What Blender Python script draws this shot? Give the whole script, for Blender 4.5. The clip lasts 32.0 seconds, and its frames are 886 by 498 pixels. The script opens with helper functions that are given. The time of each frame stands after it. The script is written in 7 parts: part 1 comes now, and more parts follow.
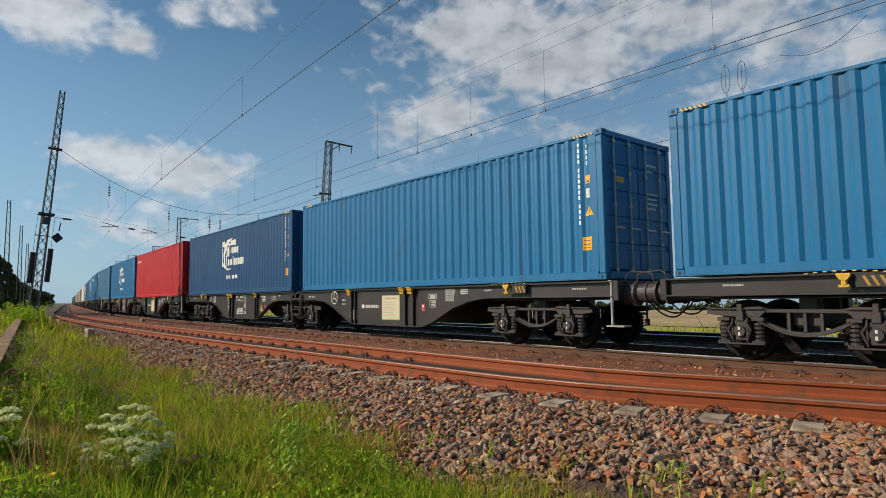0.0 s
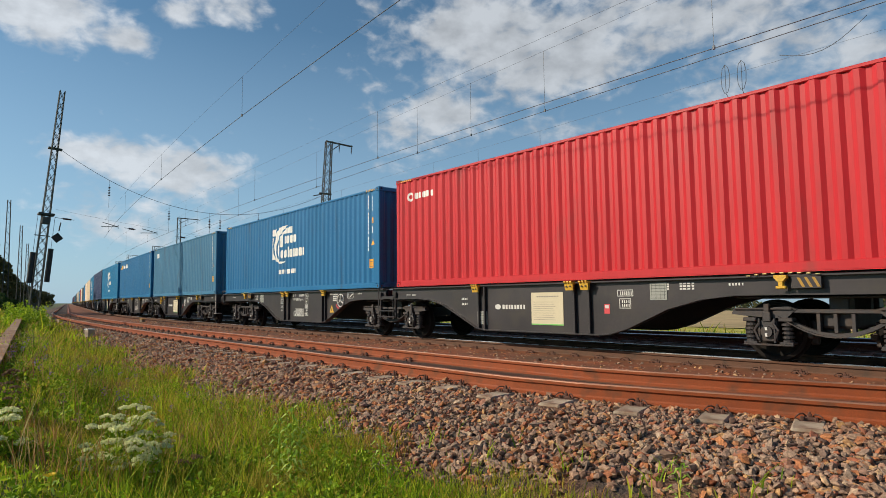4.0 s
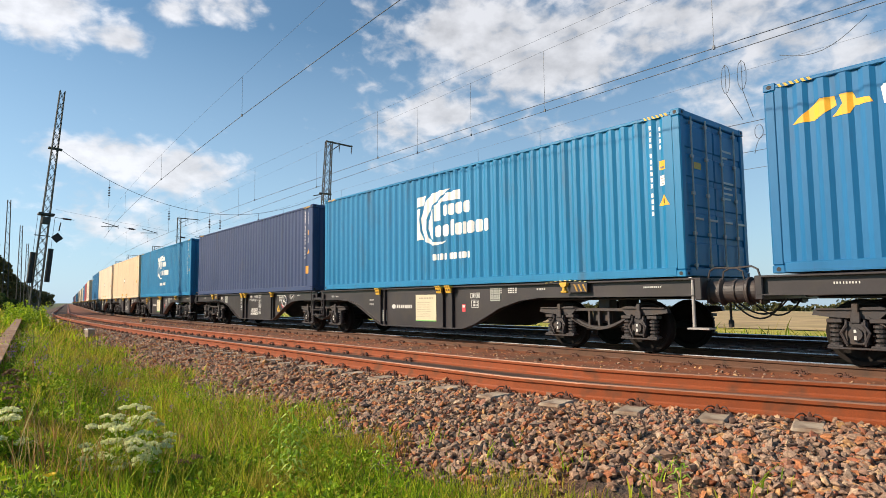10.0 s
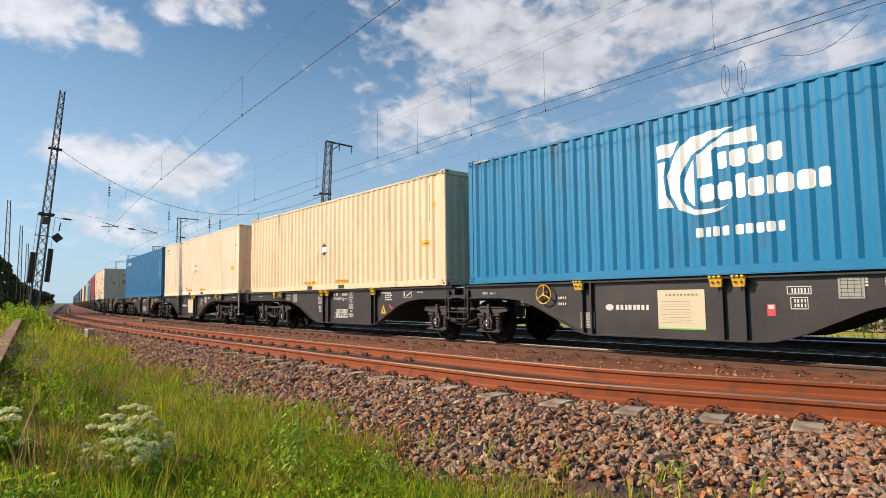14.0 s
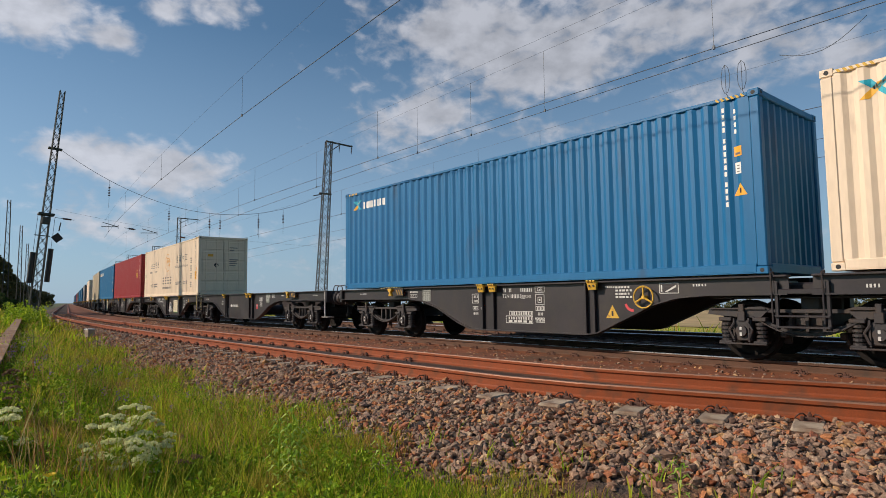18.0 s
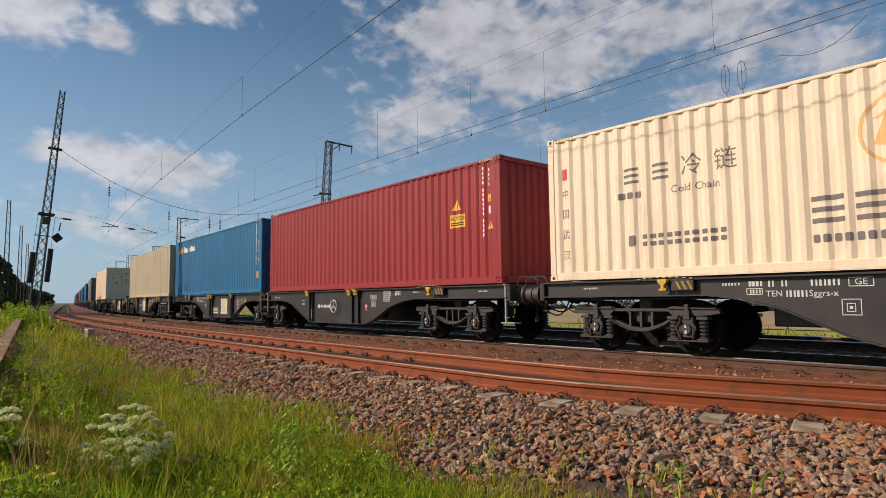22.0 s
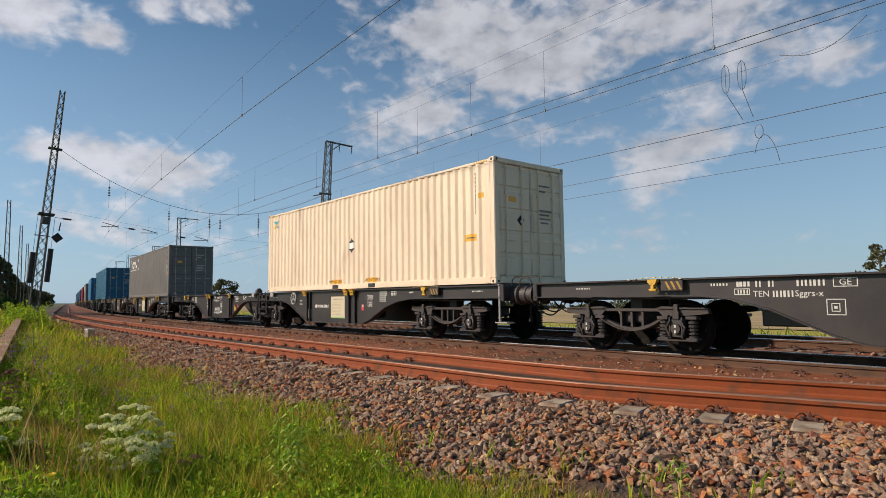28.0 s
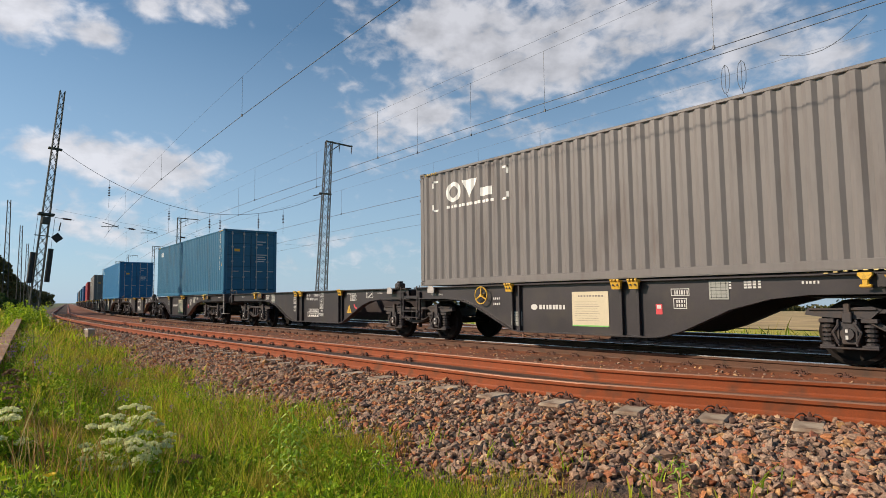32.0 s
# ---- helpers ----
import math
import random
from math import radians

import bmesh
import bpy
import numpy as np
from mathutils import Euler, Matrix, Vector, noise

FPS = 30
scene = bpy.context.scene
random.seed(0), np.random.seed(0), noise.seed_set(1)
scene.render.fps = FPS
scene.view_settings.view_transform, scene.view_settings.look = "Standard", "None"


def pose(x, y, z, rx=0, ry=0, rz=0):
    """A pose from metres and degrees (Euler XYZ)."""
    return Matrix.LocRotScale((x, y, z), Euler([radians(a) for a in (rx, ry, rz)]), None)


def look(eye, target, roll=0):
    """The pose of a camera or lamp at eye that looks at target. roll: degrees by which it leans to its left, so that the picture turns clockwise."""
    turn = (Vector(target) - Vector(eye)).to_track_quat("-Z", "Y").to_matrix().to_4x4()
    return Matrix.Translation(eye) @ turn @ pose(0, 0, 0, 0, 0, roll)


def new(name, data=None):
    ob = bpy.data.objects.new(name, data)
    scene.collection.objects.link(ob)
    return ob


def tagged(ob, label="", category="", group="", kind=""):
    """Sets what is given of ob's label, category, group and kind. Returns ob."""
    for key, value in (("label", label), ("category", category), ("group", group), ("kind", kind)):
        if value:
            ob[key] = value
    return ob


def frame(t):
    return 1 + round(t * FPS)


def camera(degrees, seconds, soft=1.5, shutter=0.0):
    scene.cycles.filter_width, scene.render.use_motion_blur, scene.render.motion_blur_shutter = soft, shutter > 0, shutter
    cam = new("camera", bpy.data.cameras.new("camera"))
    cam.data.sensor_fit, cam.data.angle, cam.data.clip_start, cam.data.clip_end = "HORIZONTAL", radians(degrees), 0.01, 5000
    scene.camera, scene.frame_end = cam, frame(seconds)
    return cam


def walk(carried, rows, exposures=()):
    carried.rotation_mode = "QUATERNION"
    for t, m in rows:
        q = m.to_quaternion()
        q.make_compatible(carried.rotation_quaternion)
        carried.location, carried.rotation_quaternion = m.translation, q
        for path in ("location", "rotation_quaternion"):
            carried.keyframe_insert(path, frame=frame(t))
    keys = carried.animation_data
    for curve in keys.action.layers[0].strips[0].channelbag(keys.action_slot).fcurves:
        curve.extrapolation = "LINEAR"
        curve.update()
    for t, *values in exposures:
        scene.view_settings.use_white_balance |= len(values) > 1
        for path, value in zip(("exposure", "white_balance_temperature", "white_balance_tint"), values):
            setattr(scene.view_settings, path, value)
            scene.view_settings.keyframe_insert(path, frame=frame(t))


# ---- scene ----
# ---- camera ----
EYE = (0.0, 0.0, 1.016)
PAN, TILT, ROLL = radians(39.733), radians(4.682), -0.664
cam = camera(72.316, 32.0, soft=0.6)
aim = (EYE[0] + math.sin(PAN) * math.cos(TILT), EYE[1] + math.cos(PAN) * math.cos(TILT), EYE[2] + math.sin(TILT))
walk(cam, [(0.0, look(EYE, aim, ROLL)), (32.0, look(EYE, aim, ROLL))],
     exposures=[(0.0, -0.17, 6450, 12), (3.0, -0.09, 6450, 12), (6.0, 0.17, 6590, 13), (7.2, 0.37, 6670, 15), (9.0, 0.41, 6730, 16), (13.0, 0.41, 6690, 17), (14.0, 0.23, 6640, 18), (14.5, 0.13, 6640, 18), (17.0, -0.28, 6420, 18), (18.0, -0.25, 6420, 18), (19.0, 0.05, 6710, 19), (20.0, 0.09, 6590, 18), (21.0, 0.09, 6590, 18), (22.0, -0.21, 6690, 19),
                (24.0, 0.29, 6690, 18), (25.5, 0.17, 6690, 18), (28.0, -0.11, 6590, 18), (29.0, -0.15, 6640, 19), (30.0, -0.25, 6440, 18), (31.0, 0.01, 6670, 18), (32.0, 0.09, 6690, 18)])

# ---- world, sun ----
SUN_EL, SUN_AZ = radians(31), radians(-56)      # azimuth from +y towards +x
world = bpy.data.worlds.new("sky")
scene.world = world
world.use_nodes = True
nt = world.node_tree
sky = nt.nodes.new("ShaderNodeTexSky")
sky.sky_type = 'NISHITA'
sky.sun_disc = False
sky.sun_elevation, sky.sun_rotation = SUN_EL, SUN_AZ
sky.air_density, sky.dust_density, sky.ozone_density = 1.0, 0.35, 1.4
tone = nt.nodes.new("ShaderNodeVectorMath")
tone.operation = 'MULTIPLY'
tone.inputs[1].default_value = (0.78, 1.06, 1.08)
nt.links.new(sky.outputs[0], tone.inputs[0])
nt.links.new(tone.outputs[0], nt.nodes["Background"].inputs[0])
nt.nodes["Background"].inputs[1].default_value = 0.096
sun = new("sun", bpy.data.lights.new("sun", 'SUN'))
sun.data.energy, sun.data.angle, sun.data.color = 5.2, radians(0.53), (1.0, 0.87, 0.67)
sun_from = Vector((math.sin(SUN_AZ) * math.cos(SUN_EL), math.cos(SUN_AZ) * math.cos(SUN_EL), math.sin(SUN_EL)))
sun.matrix_world = look(sun_from * 50, (0, 0, 0))


# ---- materials ----
def material(name, base, rough=0.6, metal=0.0, var=0.25, scale=4.0, fine=60.0, bump=0.15, stain=None, stain_amount=0.0,
             stain_scale=1.5, per_object=0.0, per_island=0.0, grow=(1, 1, 1), bump_dist=0.01, spec=0.5):
    """A surface with colour variation at two scales, stains of another colour and fine relief."""
    m = bpy.data.materials.new(name)
    m.use_nodes = True
    t = m.node_tree
    n, l = t.nodes, t.links
    b = n["Principled BSDF"]
    b.inputs["Roughness"].default_value, b.inputs["Metallic"].default_value = rough, metal
    b.inputs["Specular IOR Level"].default_value = spec
    co = n.new("ShaderNodeTexCoord")
    mp = n.new("ShaderNodeMapping")
    mp.inputs["Scale"].default_value = grow
    l.new(co.outputs["Object"], mp.inputs[0])

    def tex(sc, detail):
        k = n.new("ShaderNodeTexNoise")
        k.inputs["Scale"].default_value, k.inputs["Detail"].default_value, k.inputs["Roughness"].default_value = sc, detail, 0.6
        l.new(mp.outputs[0], k.inputs["Vector"])
        return k

    def ranged(sock, a, c, d, e):
        r = n.new("ShaderNodeMapRange")
        for i, v in enumerate((a, c, d, e)):
            r.inputs[i + 1].default_value = v
        l.new(sock, r.inputs[0])
        return r.outputs[0]

    def math_node(op, a, c):
        k = n.new("ShaderNodeMath")
        k.operation = op
        for i, v in enumerate((a, c)):
            if isinstance(v, (int, float)):
                k.inputs[i].default_value = v
            else:
                l.new(v, k.inputs[i])
        return k.outputs[0]
    big, small = tex(scale, 4), tex(fine, 3)
    gain = math_node('MULTIPLY', ranged(big.outputs[0], 0.25, 0.75, 1 - var, 1 + var),
                     ranged(small.outputs[0], 0.25, 0.75, 1 - var * 0.6, 1 + var * 0.6))
    if per_object:
        oi = n.new("ShaderNodeObjectInfo")
        gain = math_node('MULTIPLY', gain, ranged(oi.outputs["Random"], 0, 1, 1 - per_object, 1 + per_object))
    if per_island:
        ge = n.new("ShaderNodeNewGeometry")
        gain = math_node('MULTIPLY', gain, ranged(ge.outputs["Random Per Island"], 0, 1, 1 - per_island, 1 + per_island))
    col = n.new("ShaderNodeVectorMath")
    col.operation = 'SCALE'
    col.inputs[0].default_value = base
    l.new(gain, col.inputs["Scale"])
    out = col.outputs[0]
    if stain:
        st = tex(stain_scale, 6)
        mx = n.new("ShaderNodeMix")
        mx.data_type = 'RGBA'
        l.new(ranged(st.outputs[0], 0.62 - stain_amount * 0.35, 0.75 - stain_amount * 0.2, 0, 1), mx.inputs["Factor"])
        l.new(out, mx.inputs["A"])
        mx.inputs["B"].default_value = (*stain, 1)
        out = mx.outputs["Result"]
    l.new(out, b.inputs["Base Color"])
    l.new(ranged(big.outputs[0], 0.3, 0.7, rough * 0.85, min(1, rough * 1.15)), b.inputs["Roughness"])
    if bump:
        bp = n.new("ShaderNodeBump")
        bp.inputs["Strength"].default_value, bp.inputs["Distance"].default_value = bump, bump_dist
        l.new(small.outputs[0], bp.inputs["Height"])
        l.new(bp.outputs[0], b.inputs["Normal"])
    return m


def paint(name, base, dirt=0.14):
    """Weathered container paint: streaks that run down, dust and rust specks."""
    return material(name, base, rough=0.48, spec=0.35, var=0.10, scale=1.3, fine=14, bump=0.12, bump_dist=0.004, stain=(base[0] * 0.55 + 0.03, base[1] * 0.5 + 0.025, base[2] * 0.5 + 0.02),
                    stain_amount=dirt, stain_scale=1.6, grow=(1, 1, 0.22))


M = {
    "grass_ground": material("grass_ground", (0.06, 0.085, 0.02), 0.95, var=0.5, scale=0.5, fine=9, bump=0.6, bump_dist=0.05, stain=(0.14, 0.115, 0.05), stain_amount=0.4, stain_scale=0.25),
    "ballast": material("ballast", (0.075, 0.055, 0.042), 0.95, var=0.5, scale=1.2, fine=22, bump=1.0, bump_dist=0.06, stain=(0.16, 0.075, 0.035), stain_amount=0.5, stain_scale=1.1),
    "soil": material("soil", (0.19, 0.055, 0.018), 0.95, var=0.4, scale=1.5, fine=26, bump=0.4, bump_dist=0.02, stain=(0.10, 0.045, 0.02), stain_amount=0.5, stain_scale=0.8),
    "stone": material("stone", (0.24, 0.19, 0.165), 0.85, var=0.35, scale=9, fine=70, bump=0.5, bump_dist=0.006, per_island=0.45, per_object=0.3, stain=(0.26, 0.115, 0.05), stain_amount=0.42, stain_scale=2.6),
    "rail_rust": material("rail_rust", (0.245, 0.050, 0.008), 0.8, var=0.3, scale=3, fine=70, bump=0.3, bump_dist=0.003, stain=(0.13, 0.045, 0.02), stain_amount=0.35, stain_scale=3),
    "rail_brown": material("rail_brown", (0.105, 0.045, 0.022), 0.8, var=0.3, scale=3, fine=70, bump=0.3, bump_dist=0.003, stain=(0.07, 0.04, 0.025), stain_amount=0.4, stain_scale=3),
    "rail_top": material("rail_top", (0.27, 0.135, 0.085), 0.5, metal=0.5, var=0.2, scale=2, fine=60, bump=0.05),
    "rail_shiny": material("rail_shiny", (0.45, 0.44, 0.43), 0.28, metal=1.0, var=0.15, scale=2, fine=60, bump=0.03),
    "concrete": material("concrete", (0.36, 0.29, 0.21), 0.9, var=0.2, scale=4, fine=50, bump=0.4, bump_dist=0.005, stain=(0.17, 0.10, 0.06), stain_amount=0.45, stain_scale=3, per_object=0.15),
    # soil with the shade of the grooves between rails put into its base colour
    "soil_dark": material("oily_soil", (0.038, 0.022, 0.014), 0.95, var=0.5, scale=1.5, fine=26, bump=0.9, bump_dist=0.05, stain=(0.07, 0.03, 0.014), stain_amount=0.4, stain_scale=0.8),
    "sleeper_dirty": material("dirty_sleeper", (0.115, 0.062, 0.036), 0.95, var=0.35, scale=4, fine=40, bump=0.5, bump_dist=0.008, stain=(0.16, 0.11, 0.08), stain_amount=0.35, stain_scale=3, per_object=0.2),
    "mesh_panel": material("mesh_panel", (0.30, 0.31, 0.28), 0.7, var=0.12, scale=6, fine=60, bump=0.1),
    "hatch": material("hatch_ochre", (0.36, 0.20, 0.03), 0.7, var=0.2, scale=9, fine=60, bump=0.1),
    "iron": material("iron", (0.095, 0.040, 0.025), 0.8, var=0.35, scale=14, fine=80, bump=0.3, bump_dist=0.003),
    "wagon": material("wagon_paint", (0.0265, 0.0205, 0.0230), 0.45, var=0.2, scale=1.5, fine=20, bump=0.1, bump_dist=0.003, stain=(0.036, 0.028, 0.024), stain_amount=0.35, stain_scale=2),
    "bogie": material("bogie_paint", (0.036, 0.030, 0.031), 0.6, var=0.3, scale=5, fine=40, bump=0.25, bump_dist=0.003, stain=(0.05, 0.034, 0.025), stain_amount=0.4, stain_scale=5),
    "wheel": material("wheel_steel", (0.013, 0.011, 0.010), 0.9, spec=0.2, var=0.3, scale=5, fine=40, bump=0.2),
    "tread": material("wheel_tread", (0.30, 0.29, 0.28), 0.35, metal=1.0, var=0.2, scale=5, fine=40, bump=0.05),
    "yellow": material("yellow_paint", (0.62, 0.36, 0.03), 0.55, var=0.15, scale=9, fine=60, bump=0.1, stain=(0.20, 0.13, 0.05), stain_amount=0.3, stain_scale=14),
    "pale_yellow": material("pale_yellow_paint", (0.62, 0.50, 0.20), 0.55, var=0.12, scale=9, fine=60, bump=0.05),
    "white_mark": material("white_marking", (0.56, 0.55, 0.52), 0.6, var=0.08, scale=9, fine=60, bump=0),
    "logo_white": material("logo_white", (0.78, 0.77, 0.73), 0.5, var=0.08, scale=4, fine=40, bump=0),
    "logo_yellow": material("logo_yellow", (0.85, 0.42, 0.03), 0.5, var=0.08, scale=4, fine=40, bump=0),
    "logo_teal": material("logo_teal", (0.02, 0.42, 0.55), 0.5, var=0.08, scale=4, fine=40, bump=0),
    "logo_grey": material("logo_grey", (0.16, 0.135, 0.13), 0.5, var=0.08, scale=4, fine=40, bump=0),
    "logo_orange": material("logo_orange", (0.75, 0.42, 0.16), 0.5, var=0.08, scale=4, fine=40, bump=0),
    "red_mark": material("red_marking", (0.55, 0.05, 0.06), 0.6, var=0.1, scale=9, fine=60, bump=0),
    "blue_mark": material("blue_marking", (0.02, 0.08, 0.30), 0.6, var=0.1, scale=9, fine=60, bump=0),
    "green_mark": material("green_marking", (0.16, 0.45, 0.10), 0.6, var=0.1, scale=9, fine=60, bump=0),
    "sticker_orange": material("sticker_orange", (0.82, 0.38, 0.02), 0.5, var=0.1, scale=9, fine=60, bump=0),
    "poster": material("poster_sheet", (0.56, 0.49, 0.34), 0.7, var=0.06, scale=5, fine=40, bump=0.05),
    "black": material("black_rubber", (0.018, 0.018, 0.018), 0.7, var=0.2, scale=9, fine=60, bump=0.1),
    "bar": material("galvanised_bar", (0.40, 0.37, 0.35), 0.5, metal=0.4, var=0.2, scale=6, fine=60, bump=0.05),
    "mast": material("mast_steel", (0.055, 0.062, 0.056), 0.7, metal=0.2, var=0.25, scale=2, fine=30, bump=0.1, stain=(0.12, 0.08, 0.055), stain_amount=0.3, stain_scale=2),
    "wire": material("wire_copper", (0.10, 0.11, 0.125), 0.6, metal=0.3, var=0.1, scale=2, fine=30, bump=0),
    "insulator": material("insulator_brown", (0.06, 0.035, 0.03), 0.25, var=0.1, scale=9, fine=60, bump=0),
    "beam_rust": material("beam_rust", (0.20, 0.10, 0.05), 0.8, var=0.4, scale=2.5, fine=40, bump=0.4, bump_dist=0.004, stain=(0.34, 0.22, 0.13), stain_amount=0.5, stain_scale=2),
}


# ---- shared helpers ----
def mesh_of(name, verts, faces, mats=(), smooth=False):
    me = bpy.data.meshes.new(name)
    me.from_pydata(verts, [], faces)
    for k in mats:
        me.materials.append(M[k] if isinstance(k, str) else k)
    if smooth:
        me.polygons.foreach_set("use_smooth", [True] * len(me.polygons))
    me.update()
    return me


def part_mesh(name, me, parent=None, label="", at=None):
    ob = new(name, me)
    if parent:
        ob.parent = parent
    if at is not None:
        ob.matrix_basis = at
    if label:
        ob["label"] = label
    return ob


class Shape:
    """Collects boxes, rods, plates and lathed forms into one mesh."""

    def __init__(self):
        self.v, self.f, self.mi = [], [], []

    def add(self, verts, faces, mi=0):
        o = len(self.v)
        self.v += [tuple(p) for p in verts]
        self.f += [tuple(o + i for i in fc) for fc in faces]
        self.mi += [mi] * len(faces)
        return self

    def box(self, x0, x1, y0, y1, z0, z1, bevel=0.0, mi=0):
        if bevel <= 0:
            v = [(x, y, z) for z in (z0, z1) for y in (y0, y1) for x in (x0, x1)]
            return self.add(v, [(0, 2, 3, 1), (4, 5, 7, 6), (0, 1, 5, 4), (2, 6, 7, 3), (0, 4, 6, 2), (1, 3, 7, 5)], mi)
        b = min(bevel, (x1 - x0) * 0.45, (y1 - y0) * 0.45, (z1 - z0) * 0.45)
        v, idx = [], {}
        for sx, X in ((0, x0), (1, x1)):
            for sy, Y in ((0, y0), (1, y1)):
                for sz, Z in ((0, z0), (1, z1)):
                    dx, dy, dz = (b if sx == 0 else -b), (b if sy == 0 else -b), (b if sz == 0 else -b)
                    for ax, q in enumerate(((X, Y + dy, Z + dz), (X + dx, Y, Z + dz), (X + dx, Y + dy, Z))):
                        idx[sx, sy, sz, ax] = len(v)
                        v.append(q)
        g = lambda a, c, d, ax: idx[a, c, d, ax]
        fs = []
        for s in (0, 1):
            q = [g(s, 0, 0, 0), g(s, 1, 0, 0), g(s, 1, 1, 0), g(s, 0, 1, 0)]
            fs.append(q if s else q[::-1])
            q = [g(0, s, 0, 1), g(0, s, 1, 1), g(1, s, 1, 1), g(1, s, 0, 1)]
            fs.append(q if s else q[::-1])
            q = [g(0, 0, s, 2), g(1, 0, s, 2), g(1, 1, s, 2), g(0, 1, s, 2)]
            fs.append(q if s else q[::-1])
        for a in (0, 1):
            for c in (0, 1):
                for q in ([g(0, a, c, 1), g(1, a, c, 1), g(1, a, c, 2), g(0, a, c, 2)], [g(a, 0, c, 0), g(a, 1, c, 0), g(a, 1, c, 2), g(a, 0, c, 2)],
                          [g(a, c, 0, 0), g(a, c, 1, 0), g(a, c, 1, 1), g(a, c, 0, 1)]):
                    fs.append(q)
                for d in (0, 1):
                    fs.append([g(a, c, d, 0), g(a, c, d, 1), g(a, c, d, 2)])
        return self.add(v, fs, mi)

    def rod(self, a, c, r, n=8, r2=None, mi=0):
        a, c = Vector(a), Vector(c)
        w = (c - a).normalized()
        u = w.orthogonal().normalized()
        t = w.cross(u)
        r2 = r if r2 is None else r2
        v = [p + (u * math.cos(6.28319 * i / n) + t * math.sin(6.28319 * i / n)) * rr for p, rr in ((a, r), (c, r2)) for i in range(n)]
        f = [(i, (i + 1) % n, n + (i + 1) % n, n + i) for i in range(n)] + [tuple(range(n))[::-1], tuple(range(n, 2 * n))]
        return self.add(v, f, mi)

    def tube(self, pts, r, n=6, mi=0):
        """A continuous round tube along a line of points."""
        p = [Vector(q) for q in pts]
        v, f, u = [], [], None
        for i, q in enumerate(p):
            w = (p[min(i + 1, len(p) - 1)] - p[max(i - 1, 0)]).normalized()
            u = w.orthogonal().normalized() if u is None else (u - w * u.dot(w)).normalized()
            t = w.cross(u)
            v += [q + (u * math.cos(6.28319 * k / n) + t * math.sin(6.28319 * k / n)) * r for k in range(n)]
        for i in range(len(p) - 1):
            f += [(i * n + k, i * n + (k + 1) % n, (i + 1) * n + (k + 1) % n, (i + 1) * n + k) for k in range(n)]
        f += [tuple(range(n))[::-1], tuple(range((len(p) - 1) * n, len(p) * n))]
        return self.add(v, f, mi)

    def lathe(self, prof, axis, centre, n=20, mi=0):
        """prof: (radius, along) pairs turned about an axis through centre ('x' or 'z')."""
        v, f, k = [], [], len(prof)
        for i in range(n):
            a = 6.28319 * i / n
            for r, h in prof:
                q = (h, r * math.cos(a), r * math.sin(a)) if axis == 'x' else (r * math.cos(a), r * math.sin(a), h)
                v.append((q[0] + centre[0], q[1] + centre[1], q[2] + centre[2]))
        for i in range(n):
            j = (i + 1) % n
            f += [(i * k + m, i * k + m + 1, j * k + m + 1, j * k + m) for m in range(k - 1)]
        return self.add(v, f, mi)

    def plate(self, outline, x0, x1, mi=0):
        """A flat plate: outline of (y, z), from x0 to x1."""
        n = len(outline)
        v = [(x0, y, z) for y, z in outline] + [(x1, y, z) for y, z in outline]
        f = [tuple(range(n))[::-1], tuple(range(n, 2 * n))] + [(i, (i + 1) % n, n + (i + 1) % n, n + i) for i in range(n)]
        return self.add(v, f, mi)

    def mesh(self, name, *mats, smooth=False):
        me = mesh_of(name, self.v, self.f, mats, smooth)
        me.polygons.foreach_set("material_index", self.mi)
        bm = bmesh.new()
        bm.from_mesh(me)
        bmesh.ops.recalc_face_normals(bm, faces=bm.faces)
        bm.to_mesh(me)
        bm.free()
        return me


# ---- the line: a gentle curve between two straights ----
RADIUS, APEX_Y, HALF_ARC = 500.0, 15.447, 70.0
TRAIN_OFF, NEAR_OFF, THIRD_OFF = 10.75, 6.42, 15.6      # track centres, from the camera's line
GAUGE = 0.7525                                            # half the distance of the rail centres


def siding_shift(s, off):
    """Bends the old siding a little towards the main track to suit a bowed lens; returns the shift and its slope."""
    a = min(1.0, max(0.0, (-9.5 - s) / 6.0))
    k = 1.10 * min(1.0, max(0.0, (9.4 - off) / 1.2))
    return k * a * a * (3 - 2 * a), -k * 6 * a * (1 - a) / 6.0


def line_at(s, off):
    """x, y and heading (from +y towards +x) at s along the line, off metres across it."""
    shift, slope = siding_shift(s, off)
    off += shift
    c = max(-HALF_ARC, min(HALF_ARC, s))
    th, e = c / RADIUS, s - c
    x = RADIUS * (1 - math.cos(th)) + e * math.sin(th) + off * math.cos(th)
    y = APEX_Y + RADIUS * math.sin(th) + e * math.cos(th) - off * math.sin(th)
    return x, y, th + slope


def loft(name, prof, s0, s1, off, mats, mat_of=None, closed=True, near=2.0, far=12.0, smooth=False):
    """Draws a cross profile of (across, up) along the line."""
    ss, s = [], s0
    while s < s1:
        ss.append(s)
        s += near * 0.5 if -20 < s < 0 else near if abs(s) < 80 else far
    ss.append(s1)
    v, f, mi, k = [], [], [], len(prof)
    for s in ss:
        for a, z in prof:
            x, y, _ = line_at(s, off + a)
            v.append((x, y, z))
    m = k if closed else k - 1
    for i in range(len(ss) - 1):
        for j in range(m):
            f.append((i * k + j, i * k + (j + 1) % k, (i + 1) * k + (j + 1) % k, (i + 1) * k + j))
            mi.append(mat_of(j) if mat_of else 0)
    if closed:
        f += [tuple(range(k)), tuple(range((len(ss) - 1) * k, len(ss) * k))[::-1]]
        mi += [0, 0]
    me = mesh_of(name, v, f, mats, smooth)
    me.polygons.foreach_set("material_index", mi)
    return me


